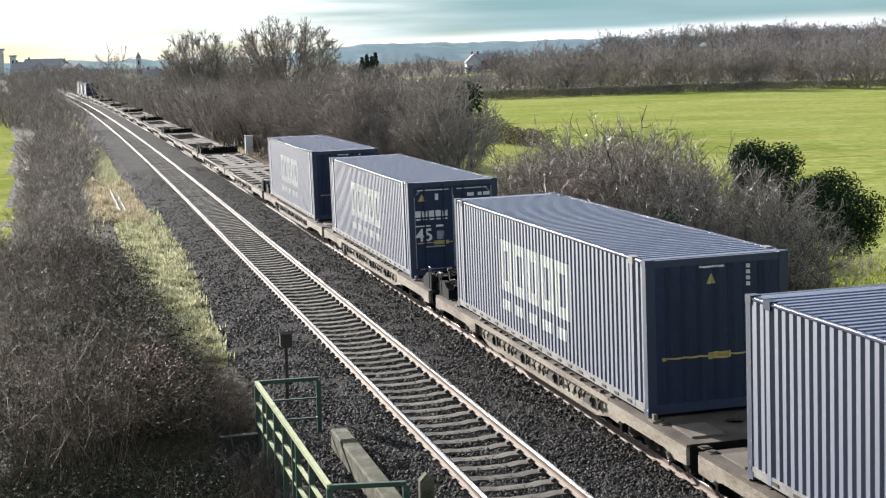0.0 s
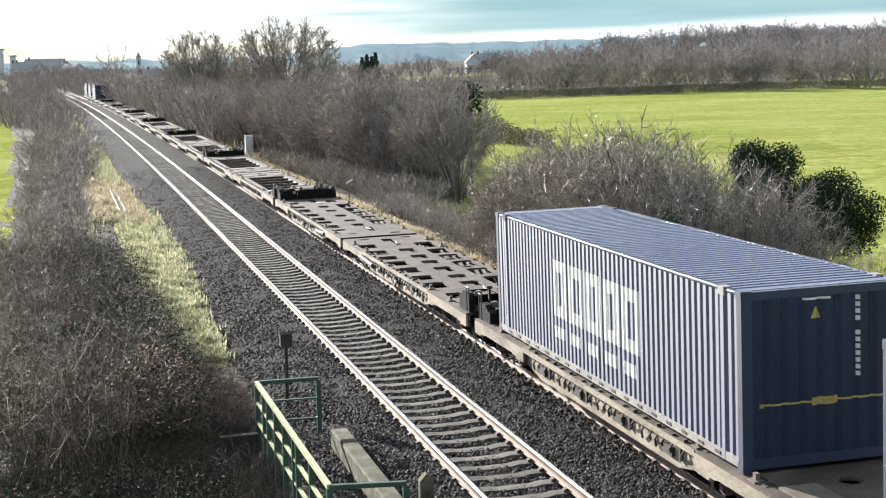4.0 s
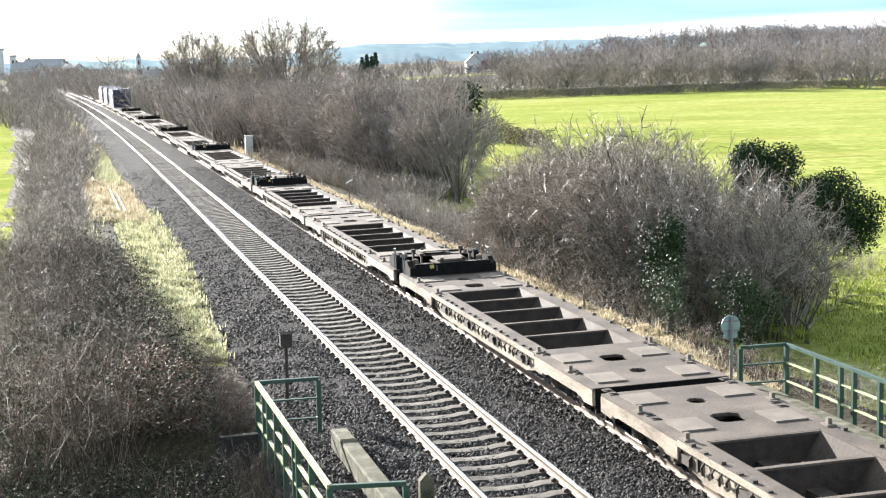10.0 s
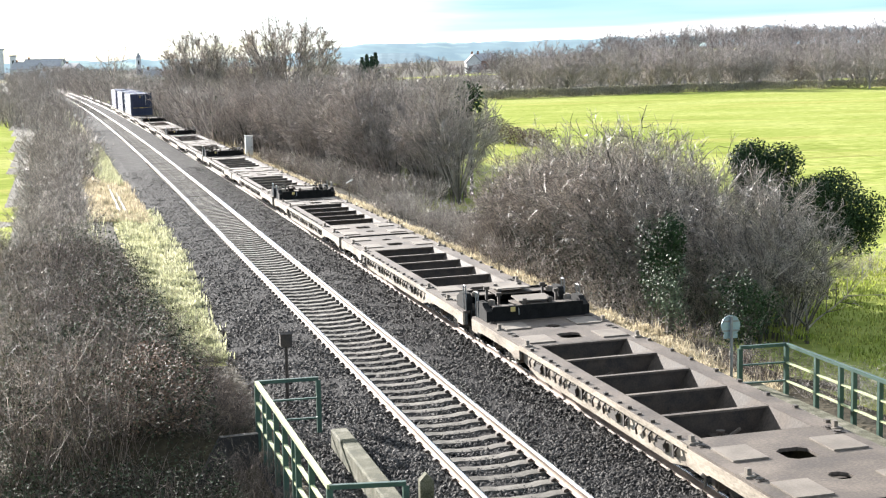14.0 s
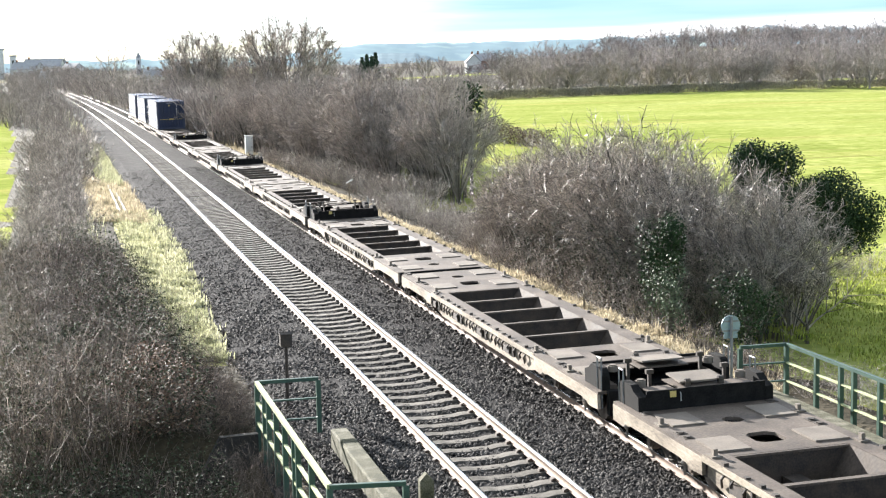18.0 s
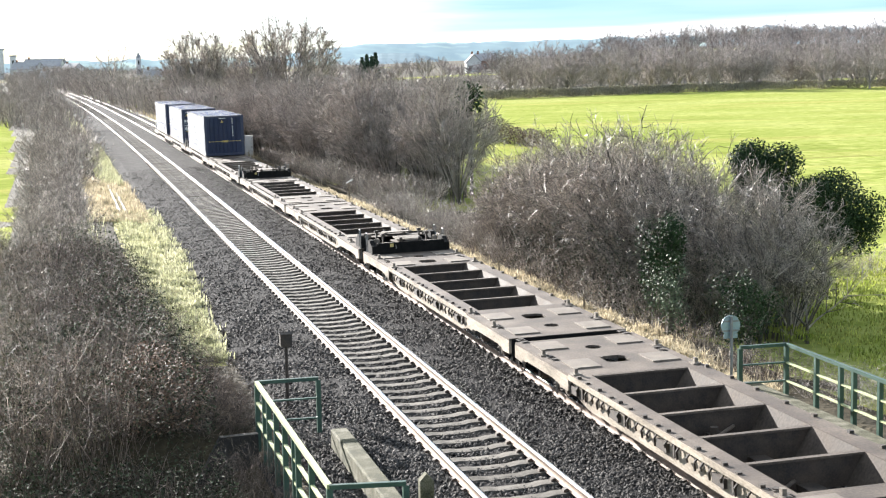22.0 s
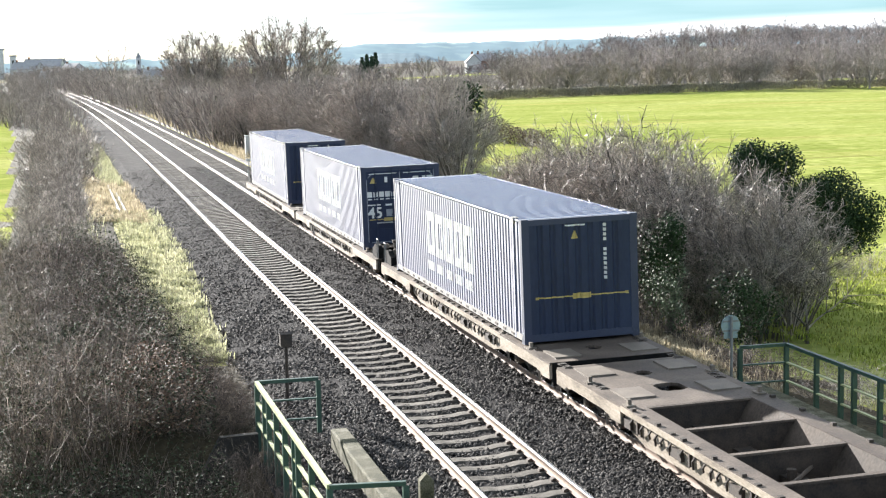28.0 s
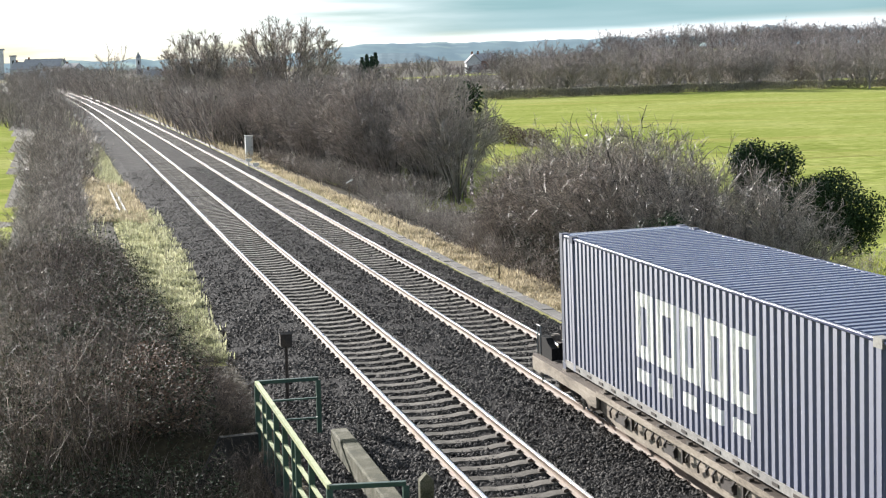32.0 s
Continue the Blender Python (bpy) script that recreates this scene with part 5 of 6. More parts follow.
# hedge gap and the next thicket down the line
for x, y, h in along([(5.9, 84, 1.2), (5.5, 78, 1.2), (5.8, 70, 1.5), (6.4, 60, 2.0)], 0.6, 0.8, pr):
    plant("shrub", low_shrubs, x, y, h, pr, "low leafless brown scrub at the edge of the verge", "shrub", G_R, 2.5, 1.2)
for x, y, h in along([(10.9, 86, 6.6), (10.0, 91, 7.4), (8.4, 98, 7.5), (7.0, 108, 7.2), (6.0, 122, 6.8), (5.6, 138, 6.8)], 1.1, 0.8, pr):
    plant("shrub", mid_shrubs, x, y, h, pr, THICKET, "shrub", G_R, 7.6)
for x, y, h in along([(13.6, 92, 7.2), (13.0, 98, 7.7), (10.8, 108, 7.5), (9.0, 122, 7.1), (8.2, 140, 6.9)], 1.8, 1.3, pr):
    plant("shrub", mid_shrubs, x, y, h, pr, THICKET, "shrub", G_R, 7.6)
for x, y, h in along([(8.6, 84, 2.0), (7.8, 90, 2.1), (6.8, 98, 2.1), (5.9, 110, 1.9), (5.4, 125, 1.8)], 0.55, 0.7, pr):
    plant("shrub", low_shrubs, x, y, h, pr, "low leafless brown scrub at the edge of the verge", "shrub", G_R, 2.5, 1.3)
plant_many("far_scrub_right", [*along([(5.2, 136, 6.2), (4.8, 165, 6.6), (3.8, 200, 6.4)], 1.5, 1.0, pr), *along([(8.2, 138, 6.8), (7.4, 170, 6.8), (7, 200, 6.6)], 2.2, 1.5, pr), *along([(3.8, 200, 6.0), (2.6, 250, 6.5), (0.5, 320, 7), (-2, 400, 7.5), (-7, 520, 8), (-12, 640, 8)], 4.2, 1.5, pr), *along([(9, 180, 6.0), (8, 230, 6.5), (7, 300, 7)], 4, 3, pr)], far_shrubs, pr, "distant leafless trees along the line", 7.0)
# left of the line
LOW = "low leafless grey-brown scrub beside the line"
BRAMBLE = "tangle of bare bramble stems beside the line"
left_a = [*along([(-8.0, 30.3, 0.8), (-8.1, 33.5, 0.75), (-8.5, 36.5, 0.7)], 0.3, 0.3, pr), *along([(-9.0, 30.6, 1.25), (-9.2, 36, 1.1), (-9.7, 44, 1.0), (-10.1, 54, 1.0), (-10.6, 62, 1.1)], 0.65, 0.4, pr)]
left_b = [*along([(-10.2, 30.5, 1.4), (-10.3, 38, 1.4), (-10.5, 48, 1.4), (-11.0, 60, 1.5)], 0.6, 0.5, pr), *along([(-11.6, 31, 1.3), (-11.7, 38, 1.5), (-11.9, 48, 1.6), (-12.3, 60, 1.7)], 0.9, 0.5, pr)]
hollow = [*along([(-8.1, 28.2, 1.3), (-8.3, 22.5, 1.2)], 0.45, 0.4, pr), *along([(-9.3, 28.6, 2.6), (-9.2, 25, 1.9)], 0.4, 0.35, pr), *along([(-10.4, 28.6, 2.7), (-10.0, 23, 2.3)], 0.4, 0.4, pr), *along([(-11.4, 29.6, 2.9), (-11.2, 23, 2.6)], 0.4, 0.5, pr), *along([(-12.6, 30, 3.0), (-12.5, 23, 2.8)], 0.5, 0.6, pr)]
plant_many("bramble_scrub", left_a + left_b, brambles[1::2], pr, BRAMBLE, 1.4)
plant_many("hollow_scrub", hollow, hollow_brambles, pr, "tall tangle of bare stems in the hollow below the bridge", 1.4, 0.75)
plant_many("scrub", [*along([(-11.5, 32, 1.7), (-11.8, 42, 1.8), (-12.3, 54, 1.8), (-12.8, 64, 1.8)], 0.9, 0.8, pr)], low_shrubs, pr, LOW, 2.5)
plant_many("scrub_beyond", [*along([(-11.3, 60, 1.6), (-11.3, 76, 1.5), (-11.2, 90, 1.4), (-10.5, 104, 1.6), (-10.1, 125, 1.9), (-10.2, 150, 2.3)], 1.1, 0.6, pr), *along([(-12.2, 66, 1.6), (-12.0, 90, 1.6), (-11.7, 120, 2.0), (-11.8, 150, 2.6)], 1.3, 0.5, pr)], thin_shrubs, pr, LOW, 2.5, 1.2)
plant_many("far_scrub_left", [*along([(-10.6, 150, 3.2), (-11.2, 180, 4.0), (-12.6, 230, 4.6), (-14.2, 290, 5.4), (-17, 380, 6.4), (-22, 520, 7.5)], 4.2, 1.4, pr), *along([(-16, 215, 4.2), (-20, 260, 5.2), (-26, 330, 6.5), (-40, 420, 8)], 3.0, 2.0, pr)], far_shrubs, pr, "distant leafless trees along the line", 7.0)


def tree(seed, h, spread, trunk, plan, material, stems=1, lean=0.25, label="", x=0, y=0, fork=0.25):
    """A bare tree: trunk, then limbs and twigs as the crown."""
    root = thing("tree", Matrix.Translation((x, y, terrain(x, y) - 0.1)) @ Matrix.Rotation(seed * 1.7, 4, "Z"), label, "tree")
    bm = bmesh.new()
    rod(bm, (0, 0, -0.3), (0, 0, h * fork), trunk, 10, trunk * 0.75)
    part("trunk", bm, M["bark"], root)
    t = Twigs(seed)
    for k in range(stems):
        a = k * 6.283 / stems + t.r.uniform(-0.4, 0.4)
        out = lean * t.r.uniform(0.5, 1.4)
        t.grow(Vector((0, 0, h * fork * t.r.uniform(0.7, 0.98))), Vector((out * math.cos(a), out * math.sin(a), 1)), h * (1 - fork) * t.r.uniform(0.8, 1.0), trunk * 0.62, plan, 0, 0.11, 0.05)
    ob = new("crown", t.mesh("crown", material))
    ob.parent = root
    return root



def fan_tree(seed, h, w, trunk, limbs, label, x, y):
    """A bare tree whose limbs part low, rise in a fan and end in a dome of fine twigs."""
    root = thing("tree", Matrix.Translation((x, y, terrain(x, y) - 0.1)) @ Matrix.Rotation(seed * 1.7, 4, "Z"), label, "tree")
    bm = bmesh.new()
    rod(bm, (0, 0, -0.3), (0, 0, h * 0.17), trunk, 10, trunk * 0.8)
    part("trunk", bm, M["bark"], root)
    t = Twigs(seed, 99, 1, 0.8)
    r = t.r
    for k in range(limbs):
        a = k * 2.39996 + r.uniform(-0.3, 0.3)
        up = 1 - (k + 0.5) / limbs * 1.08
        q = math.sqrt(max(0, 1 - up * up)) * r.uniform(0.9, 1.0) * w / 2
        goal = Vector((q * math.cos(a), q * math.sin(a), h * (0.4 + 0.54 * max(0.0, up) ** 0.5 * r.uniform(0.94, 1.0))))
        at = Vector((0, 0, h * r.uniform(0.1, 0.2)))
        bow = Vector((goal.x * 0.7, goal.y * 0.7, at.z + (goal.z - at.z) * 0.42))
        pts = [at * (1 - i / 6) ** 2 + bow * 2 * i / 6 * (1 - i / 6) + goal * (i / 6) ** 2 + Vector((r.gauss(0, 0.02), r.gauss(0, 0.02), 0)) * h * i / 6 for i in range(7)]
        t.stem(pts, [trunk * 0.42 * (1 - 0.8 * i / 6) for i in range(7)])
        for c in range(14):
            u = r.uniform(0.4, 1.0) ** 0.8
            i = min(5, int(u * 6))
            p = pts[i].lerp(pts[i + 1], u * 6 - i)
            axis = (pts[i + 1] - pts[i]).normalized()
            way = axis + Vector((math.cos(a) * 0.3 + r.gauss(0, 0.42), math.sin(a) * 0.3 + r.gauss(0, 0.42), 0.16 + r.gauss(0, 0.3)))
            t.grow(p, way, h * 0.15 * (1.5 - 0.9 * u) * r.uniform(0.7, 1.1), trunk * 0.13, [(0, 0, 0, 2), (6, 0.55, 30, 1), (4, 0.6, 32, 1)], 0, 0.12, 0.04)
    ob = new("crown", t.mesh("crown", M["hazed_twig"]))
    ob.parent = root


fan_tree(31, 12.6, 10.2, 0.26, 60, "tall leafless tree with a wide round crown of bare limbs", 9.3, 140)
fan_tree(32, 12.4, 9.0, 0.26, 48, "tall leafless tree with a round crown of thin limbs", 5.6, 188)
fan_tree(35, 11.6, 7.0, 0.24, 26, "leafless tree with thin bare limbs", 9.6, 196)
tree(36, 12.0, 3, 0.25, [(0, 0, 0, 5), (9, 0.42, 45, 3), (6, 0.5, 42, 2)], M["hazed_twig"], 4, 0.4, "small leafless tree standing beside the far line", 0.6, 330, 0.35)
tree(33, 5.9, 3, 0.07, [(0, 0, 0, 6), (8, 0.45, 45, 3), (5, 0.5, 45, 2)], M["twig"], 3, 0.5, "slender leafless tree rising from the thicket", 9.0, 47.5, 0.2)
tree(34, 3.4, 3, 0.06, [(0, 0, 0, 5), (10, 0.5, 55, 4), (6, 0.5, 45, 2)], M["twig"], 4, 0.9, "crooked leafless tree leaning over the field edge", 9.5, 39.4, 0.2)
tree(37, 6.5, 3, 0.1, [(0, 0, 0, 6), (9, 0.42, 45, 3), (6, 0.5, 45, 2)], M["twig"], 4, 0.6, "slender leafless tree beside the gap", 12.6, 89, 0.15)


# evergreen ivy masses
def ivy_mass(x, y, z, rx, ry, rz, count, size, seed, material, label, name="ivy_bush"):
    lobes = [(random.Random(seed + k).uniform(-0.6, 0.6), random.Random(seed + 50 + k).uniform(-0.6, 0.6), random.Random(seed + 90 + k).uniform(-0.5, 0.45), random.Random(seed + 130 + k).uniform(0.4, 0.62)) for k in range(9)]

    def where(r):
        lx, ly, lz, lr = lobes[r.randrange(len(lobes))]
        d = Vector((r.gauss(0, 1), r.gauss(0, 1), r.gauss(0, 1))).normalized()
        q = r.uniform(0.45, 1.03) * lr
        return Vector(((lx + d.x * q) * rx, (ly + d.y * q) * ry, (lz + d.z * q) * rz)), d
    ob = thing(name, Matrix.Translation((x, y, z)), label, "ivy")
    leaves = new("foliage", leaf_mesh("foliage", seed, count, size, where, material))
    leaves.parent = ob
    bm = bmesh.new()
    g = terrain(x, y) - z - 0.1
    rod(bm, (0, 0, g), (0.1, 0.05, rz * 0.2), 0.12, 8, 0.06)
    rod(bm, (0.05, 0, rz * -0.5), (rx * 0.4, 0, rz * 0.3), 0.06, 6, 0.03)
    rod(bm, (0.05, 0, rz * -0.5), (-rx * 0.4, 0.2, rz * 0.3), 0.06, 6, 0.03)
    part("trunk", bm, M["bark"], ob)


ivy_mass(12.95, 49.5, 2.75, 1.32, 1.3, 1.4, 26000, 0.042, 7, M["ivy"], "dark green ivy-clad tree above the bare thicket")
ivy_mass(13.5, 48.3, 1.5, 1.3, 1.2, 1.3, 14000, 0.042, 13, M["ivy"], "dark green ivy low between the bushes")
ivy_mass(14.05, 47.0, 1.75, 1.65, 1.5, 1.5, 26000, 0.042, 17, M["ivy"], "dark green rounded ivy bush at the field edge")
ivy_mass(5.75, 40.6, 1.5, 0.9, 0.8, 1.5, 4200, 0.036, 27, M["ivy"], "dark green ivy in the bare thicket")
ivy_mass(4.95, 38.6, 0.6, 0.7, 0.8, 1.4, 2000, 0.032, 37, M["ivy_pale"], "ivy climbing through the thicket, sunlight put into its pale colour")
ivy_mass(6.3, 36.6, 0.5, 0.9, 0.8, 1.2, 2600, 0.034, 47, M["ivy"], "glossy ivy low in the thicket")
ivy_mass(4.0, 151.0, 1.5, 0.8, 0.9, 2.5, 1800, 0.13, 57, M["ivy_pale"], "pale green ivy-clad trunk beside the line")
ivy_mass(4.6, 153.5, 2.6, 0.7, 0.9, 2.4, 1400, 0.13, 67, M["ivy"], "dark ivy-clad trunk beside the line")
ivy_mass(13.4, 90.5, 4.6, 1.2, 1.4, 1.6, 900, 0.09, 77, M["ivy"], "dark ivy in the crown of the thicket")
for k, (x, y, z) in enumerate(((-8.6, 25.2, -0.9), (-8.1, 24.6, -1.0), (-10.3, 26.2, -0.9), (-9.8, 45.0, 0.2), (-10.8, 40.0, 0.2), (-9.5, 35.0, -0.1))):
    ivy_mass(x, y, z, 0.7, 0.6, 0.5, 420, 0.05, 87 + k, M["ivy"], "glossy bramble leaves in the scrub", "bramble_leaves")


def scrub_leaf(r):
    y = 1 / (1 / 24 + r.random() * (1 / 66 - 1 / 24))
    x = r.uniform(-13.2, -8.3) - 0.02 * (y - 30)
    return Vector((x, y, max(terrain(x, y), -1.6) + r.uniform(0.2, 1.5))), Vector((0, 0, 0.8))


tagged(new("scrub_foliage", leaf_mesh("scrub_foliage", 71, 52000, 0.027, scrub_leaf, M["leaf_dull"])), "small dark bramble leaves scattered through the scrub", "leaves", kind="stuff")
# pale leaves that put the scrub's leaf glints into colour
tagged(new("scrub_foliage_pale", leaf_mesh("scrub_foliage_pale", 72, 3500, 0.022, scrub_leaf, M["ivy_pale"])), "small leaves scattered through the scrub, glints put into their pale colour", "leaves", kind="stuff")


def brown_leaf(r):
    a, d = r.uniform(0, 6.283), math.sqrt(r.random())
    x, y = -9.35 + 1.15 * d * math.cos(a), 32.4 + 2.6 * d * math.sin(a)
    return Vector((x, y, terrain(x, y) + r.uniform(0.2, 1.35) * (1.05 - 0.6 * d * d))), Vector((0, -0.2, 0.7))


tagged(new("brown_scrub_foliage", leaf_mesh("brown_scrub_foliage", 74, 9000, 0.03, brown_leaf, M["dead_fern"])), "withered reddish-brown leaves on a mound of brambles", "leaves", kind="stuff")


def thicket_leaf(r):
    y = r.uniform(38, 54)
    x = 5.2 + r.uniform(-0.6, 1.6) + max(0, (42 - y)) * 0.35
    return Vector((x, y, terrain(x, y) + r.uniform(0.2, 2.6))), Vector((0, 0, 0.8))


tagged(new("thicket_foliage", leaf_mesh("thicket_foliage", 73, 9000, 0.03, thicket_leaf, M["leaf_dull"])), "glossy ivy leaves scattered through the thicket", "leaves", kind="stuff")


# ---- grass ----
def blades(name, count, place, size, material, label, seed):
    r = np.random.default_rng(seed)
    x, y, scale = place(r, count)
    n = len(x)
    z = np.array([max(terrain(a, b), bed_height(a - bend(b))) for a, b in zip(x, y)])
    h = size * r.uniform(0.5, 1.3, n) * scale
    a = r.uniform(0, 6.283, n)
    lean = r.uniform(0.1, 0.95, n) * h
    w = 0.012 + 0.010 * r.random(n) * scale
    dx, dy = np.cos(a), np.sin(a)
    p0 = np.stack([x - dy * w, y + dx * w, z - 0.03], 1)
    p1 = np.stack([x + dy * w, y - dx * w, z - 0.03], 1)
    m0 = np.stack([x + dx * lean * 0.4 - dy * w * 0.8, y + dy * lean * 0.4 + dx * w * 0.8, z + h * 0.6], 1)
    m1 = np.stack([x + dx * lean * 0.4 + dy * w * 0.8, y + dy * lean * 0.4 - dx * w * 0.8, z + h * 0.6], 1)
    t0 = np.stack([x + dx * lean, y + dy * lean, z + h], 1)
    t1 = t0 + np.stack([dy * w, -dx * w, 0 * w], 1) * 0.3
    verts = np.stack([p0, p1, m0, m1, t0, t1], 1).reshape(-1, 3)
    f = np.array([(0, 1, 3, 2), (2, 3, 5, 4)])
    faces = (np.arange(n)[:, None, None] * 6 + f[None]).reshape(-1, 4)
    tagged(new(name, raw(name, verts, faces, material)), label, "grass", kind="stuff")


def strip(x0, x1, y0, y1, clump=0.5, taper=0.0):
    def place(r, count):
        y = 1 / (1 / y0 + r.random(count) * (1 / y1 - 1 / y0))
        x = r.uniform(x0, x1, count) + r.normal(0, 0.12, count)
        x = x + np.where(y > BEND_Y, -(np.maximum(y - BEND_Y, 0) ** 2) / (2 * BEND_R), 0)
        k = np.array([0.5 + lump(a, b, 1.3) + 0.5 * lump(a, b, 3.1) for a, b in zip(x, y)])
        keep = (r.random(count) < np.clip(k + clump, 0.08, 1)) & (x < x1 - np.maximum(0, 62 - y) * taper + r.normal(0, 0.12, count))
        return x[keep], y[keep], np.clip(0.6 + k[keep], 0.45, 1.5)
    return place


blades("verge_grass", 34000, strip(3.1, 4.9, 31.5, 130, 0.45), 0.13, M["straw"], "straw-coloured dry grass along the verge", 3)
blades("far_verge_grass", 5000, strip(3.0, 4.6, 120, 330, 0.8), 0.4, M["straw"], "straw-coloured dry grass along the far verge", 4)
blades("cess_grass", 30000, strip(-8.6, -6.45, 38.5, 80, 0.15, 0.033), 0.14, M["blade"], "pale green winter grass beside the ballast", 5)
blades("cess_straw", 12000, strip(-9.6, -6.9, 74, 102, 0.5), 0.18, M["straw"], "straw-coloured dry grass beside the ballast", 6)
blades("cess_grass_far", 5000, strip(-8.4, -7.2, 98, 150), 0.3, M["blade"], "pale green winter grass beside the far ballast", 7)
blades("meadow_tufts", 30000, strip(8.4, 19.0, 31, 60, 0.3), 0.055, M["turf"], "rough tufts at the edge of the meadow", 8)
blades("scrub_straw", 1500, strip(4.4, 6.4, 33, 60, 0.0), 0.2, M["straw"], "dry stalks under the thicket", 9)
blades("scrub_straw_left", 1800, strip(-12.0, -9.2, 31, 75, 0.0), 0.4, M["blade"], "dry stalks in the scrub", 10)
stones(120000, 17, 110, 0.032, 3)


# ---- hedges and distance ----
def hedge(points, h, w, count, size, material, label, seed, wild=0.3):
    def where(r):
        k = r.random() * (len(points) - 1)
        i = int(k)
        (x0, y0), (x1, y1) = points[i], points[i + 1]
        t = k - i
        x, y = x0 + (x1 - x0) * t + r.uniform(-w, w), y0 + (y1 - y0) * t + r.uniform(-w, w)
        return Vector((x, y, terrain(x, y) + h * r.random() ** 0.7 * (0.85 + 0.45 * lump(x, y, 0.3) * wild))), Vector((0, -0.3, 0.6))
    ob = thing("hedge", Matrix(), label, "hedge")
    leaves = new("hedge_growth", leaf_mesh("hedge_growth", seed, count, size, where, material))
    leaves.parent = ob
    bm = bmesh.new()
    rod(bm, (0, 0, -0.1), (0, 0, h * 0.5), 0.05, 5, 0.02)
    me = finish(bm, "stem", M["bark"])
    for (x0, y0), (x1, y1) in zip(points, points[1:]):
        for k in range(14):
            xa, ya = x0 + (x1 - x0) * k / 14, y0 + (y1 - y0) * k / 14
            q = new("stem", me)
            q.parent = ob
            q.matrix_basis = Matrix.Translation((xa, ya, terrain(xa, ya)))


hedge([(48, 299), (74, 305), (93, 309), (108, 313), (123, 317), (143, 317), (172, 311)], 2.2, 0.5, 60000, 0.12, M["hedge"], "long clipped bare hedge along the far edge of the meadow", 201)
hedge([(27, 205), (30, 175), (31, 150), (33, 136)], 1.9, 1.3, 22000, 0.06, M["scrub_brown"], "brown unclipped hedge along the near edge of the meadow", 202, 1.6)
hedge([(40, 352), (95, 362), (170, 352)], 1.5, 1.2, 3000, 0.3, M["hazed_twig"], "bare field hedge in the distance", 203)


def far_tree_mesh(seed, h, thick):
    t = Twigs(seed, 99, 0, 0.7)
    t.stem([Vector((0, 0, -0.5)), Vector((0, 0, h * 0.2))], [thick * 1.2, thick * 0.9])
    dome(t, h, h * t.r.uniform(0.72, 1.05), 0.16, 17, thick * 0.45, [(16, 0.2, 28, 1), (8, 0.6, 32, 1)], 0.42)
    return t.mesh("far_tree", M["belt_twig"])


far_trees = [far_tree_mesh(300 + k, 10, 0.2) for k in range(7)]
fr = random.Random(21)
G_T = "tree belt beyond the meadow"


def belt(a0, a1, d0, d1, count, h0, h1):
    """Trees between two bearings (degrees from +y) and two distances from the eye."""
    for k in range(count):
        a = radians(a0 + (a1 - a0) * (k + fr.random()) / count)
        d = fr.uniform(d0, d1)
        x, y = EYE[0] + d * math.sin(a), d * math.cos(a)
        plant("tree", far_trees, x, y, fr.uniform(h0, h1), fr, "distant leafless brown tree in the belt beyond the meadow", "tree", G_T, 10, fr.uniform(0.9, 1.3))


belt(16.5, 31, 352, 372, 24, 8.5, 11)
belt(16.5, 31, 385, 440, 34, 8, 11)
belt(16.4, 31, 460, 600, 40, 9, 13)
belt(20, 31, 640, 820, 36, 10, 14)
belt(24, 31, 850, 1000, 22, 11, 15)
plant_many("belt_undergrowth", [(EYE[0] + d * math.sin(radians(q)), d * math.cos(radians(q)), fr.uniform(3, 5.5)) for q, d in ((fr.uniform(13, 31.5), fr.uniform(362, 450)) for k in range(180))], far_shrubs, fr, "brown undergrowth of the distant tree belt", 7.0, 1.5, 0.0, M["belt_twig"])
belt(9, 14.1, 520, 700, 14, 6, 9)
belt(14.2, 16.6, 540, 600, 9, 4.5, 6.5)
belt(15.6, 16.6, 640, 700, 4, 8, 10)
belt(-2.2, 6, 620, 900, 26, 6, 10)
belt(2, 12, 300, 420, 12, 4, 7)


def bearing(px, dist):
    a = radians(13.986) + math.atan((px - 784) / 2704)
    return EYE[0] + dist * math.sin(a), dist * math.cos(a)


def fir_tree(x, y, h, w, seed):
    def where(r):
        z = r.random()
        a = r.uniform(0, 6.283)
        q = w * (1 - z * 0.86) * r.uniform(0.5, 1.0)
        return Vector((q * math.cos(a), q * math.sin(a), h * (0.06 + 0.94 * z))), Vector((math.cos(a), math.sin(a), 0.5))
    ob = thing("conifer", Matrix.Translation((x, y, terrain(x, y))), "dark green conifer standing among bare trees", "tree", "conifers")
    f = new("foliage", leaf_mesh("foliage", seed, 700, 0.45, where, M["fir"]))
    f.parent = ob
    bm = bmesh.new()
    rod(bm, (0, 0, -0.3), (0, 0, h * 0.95), 0.2, 6, 0.03)
    part("trunk", bm, M["bark"], ob)


FIR_X, FIR_Y = bearing(656, 560)
for k, (dx, h, w) in enumerate(((-1.6, 8.6, 2.3), (0.6, 9.6, 2.2), (2.8, 9.0, 2.2), (4.6, 10.2, 2.3))):
    fir_tree(FIR_X + dx, FIR_Y + 2 * k, h, w, 400 + k)


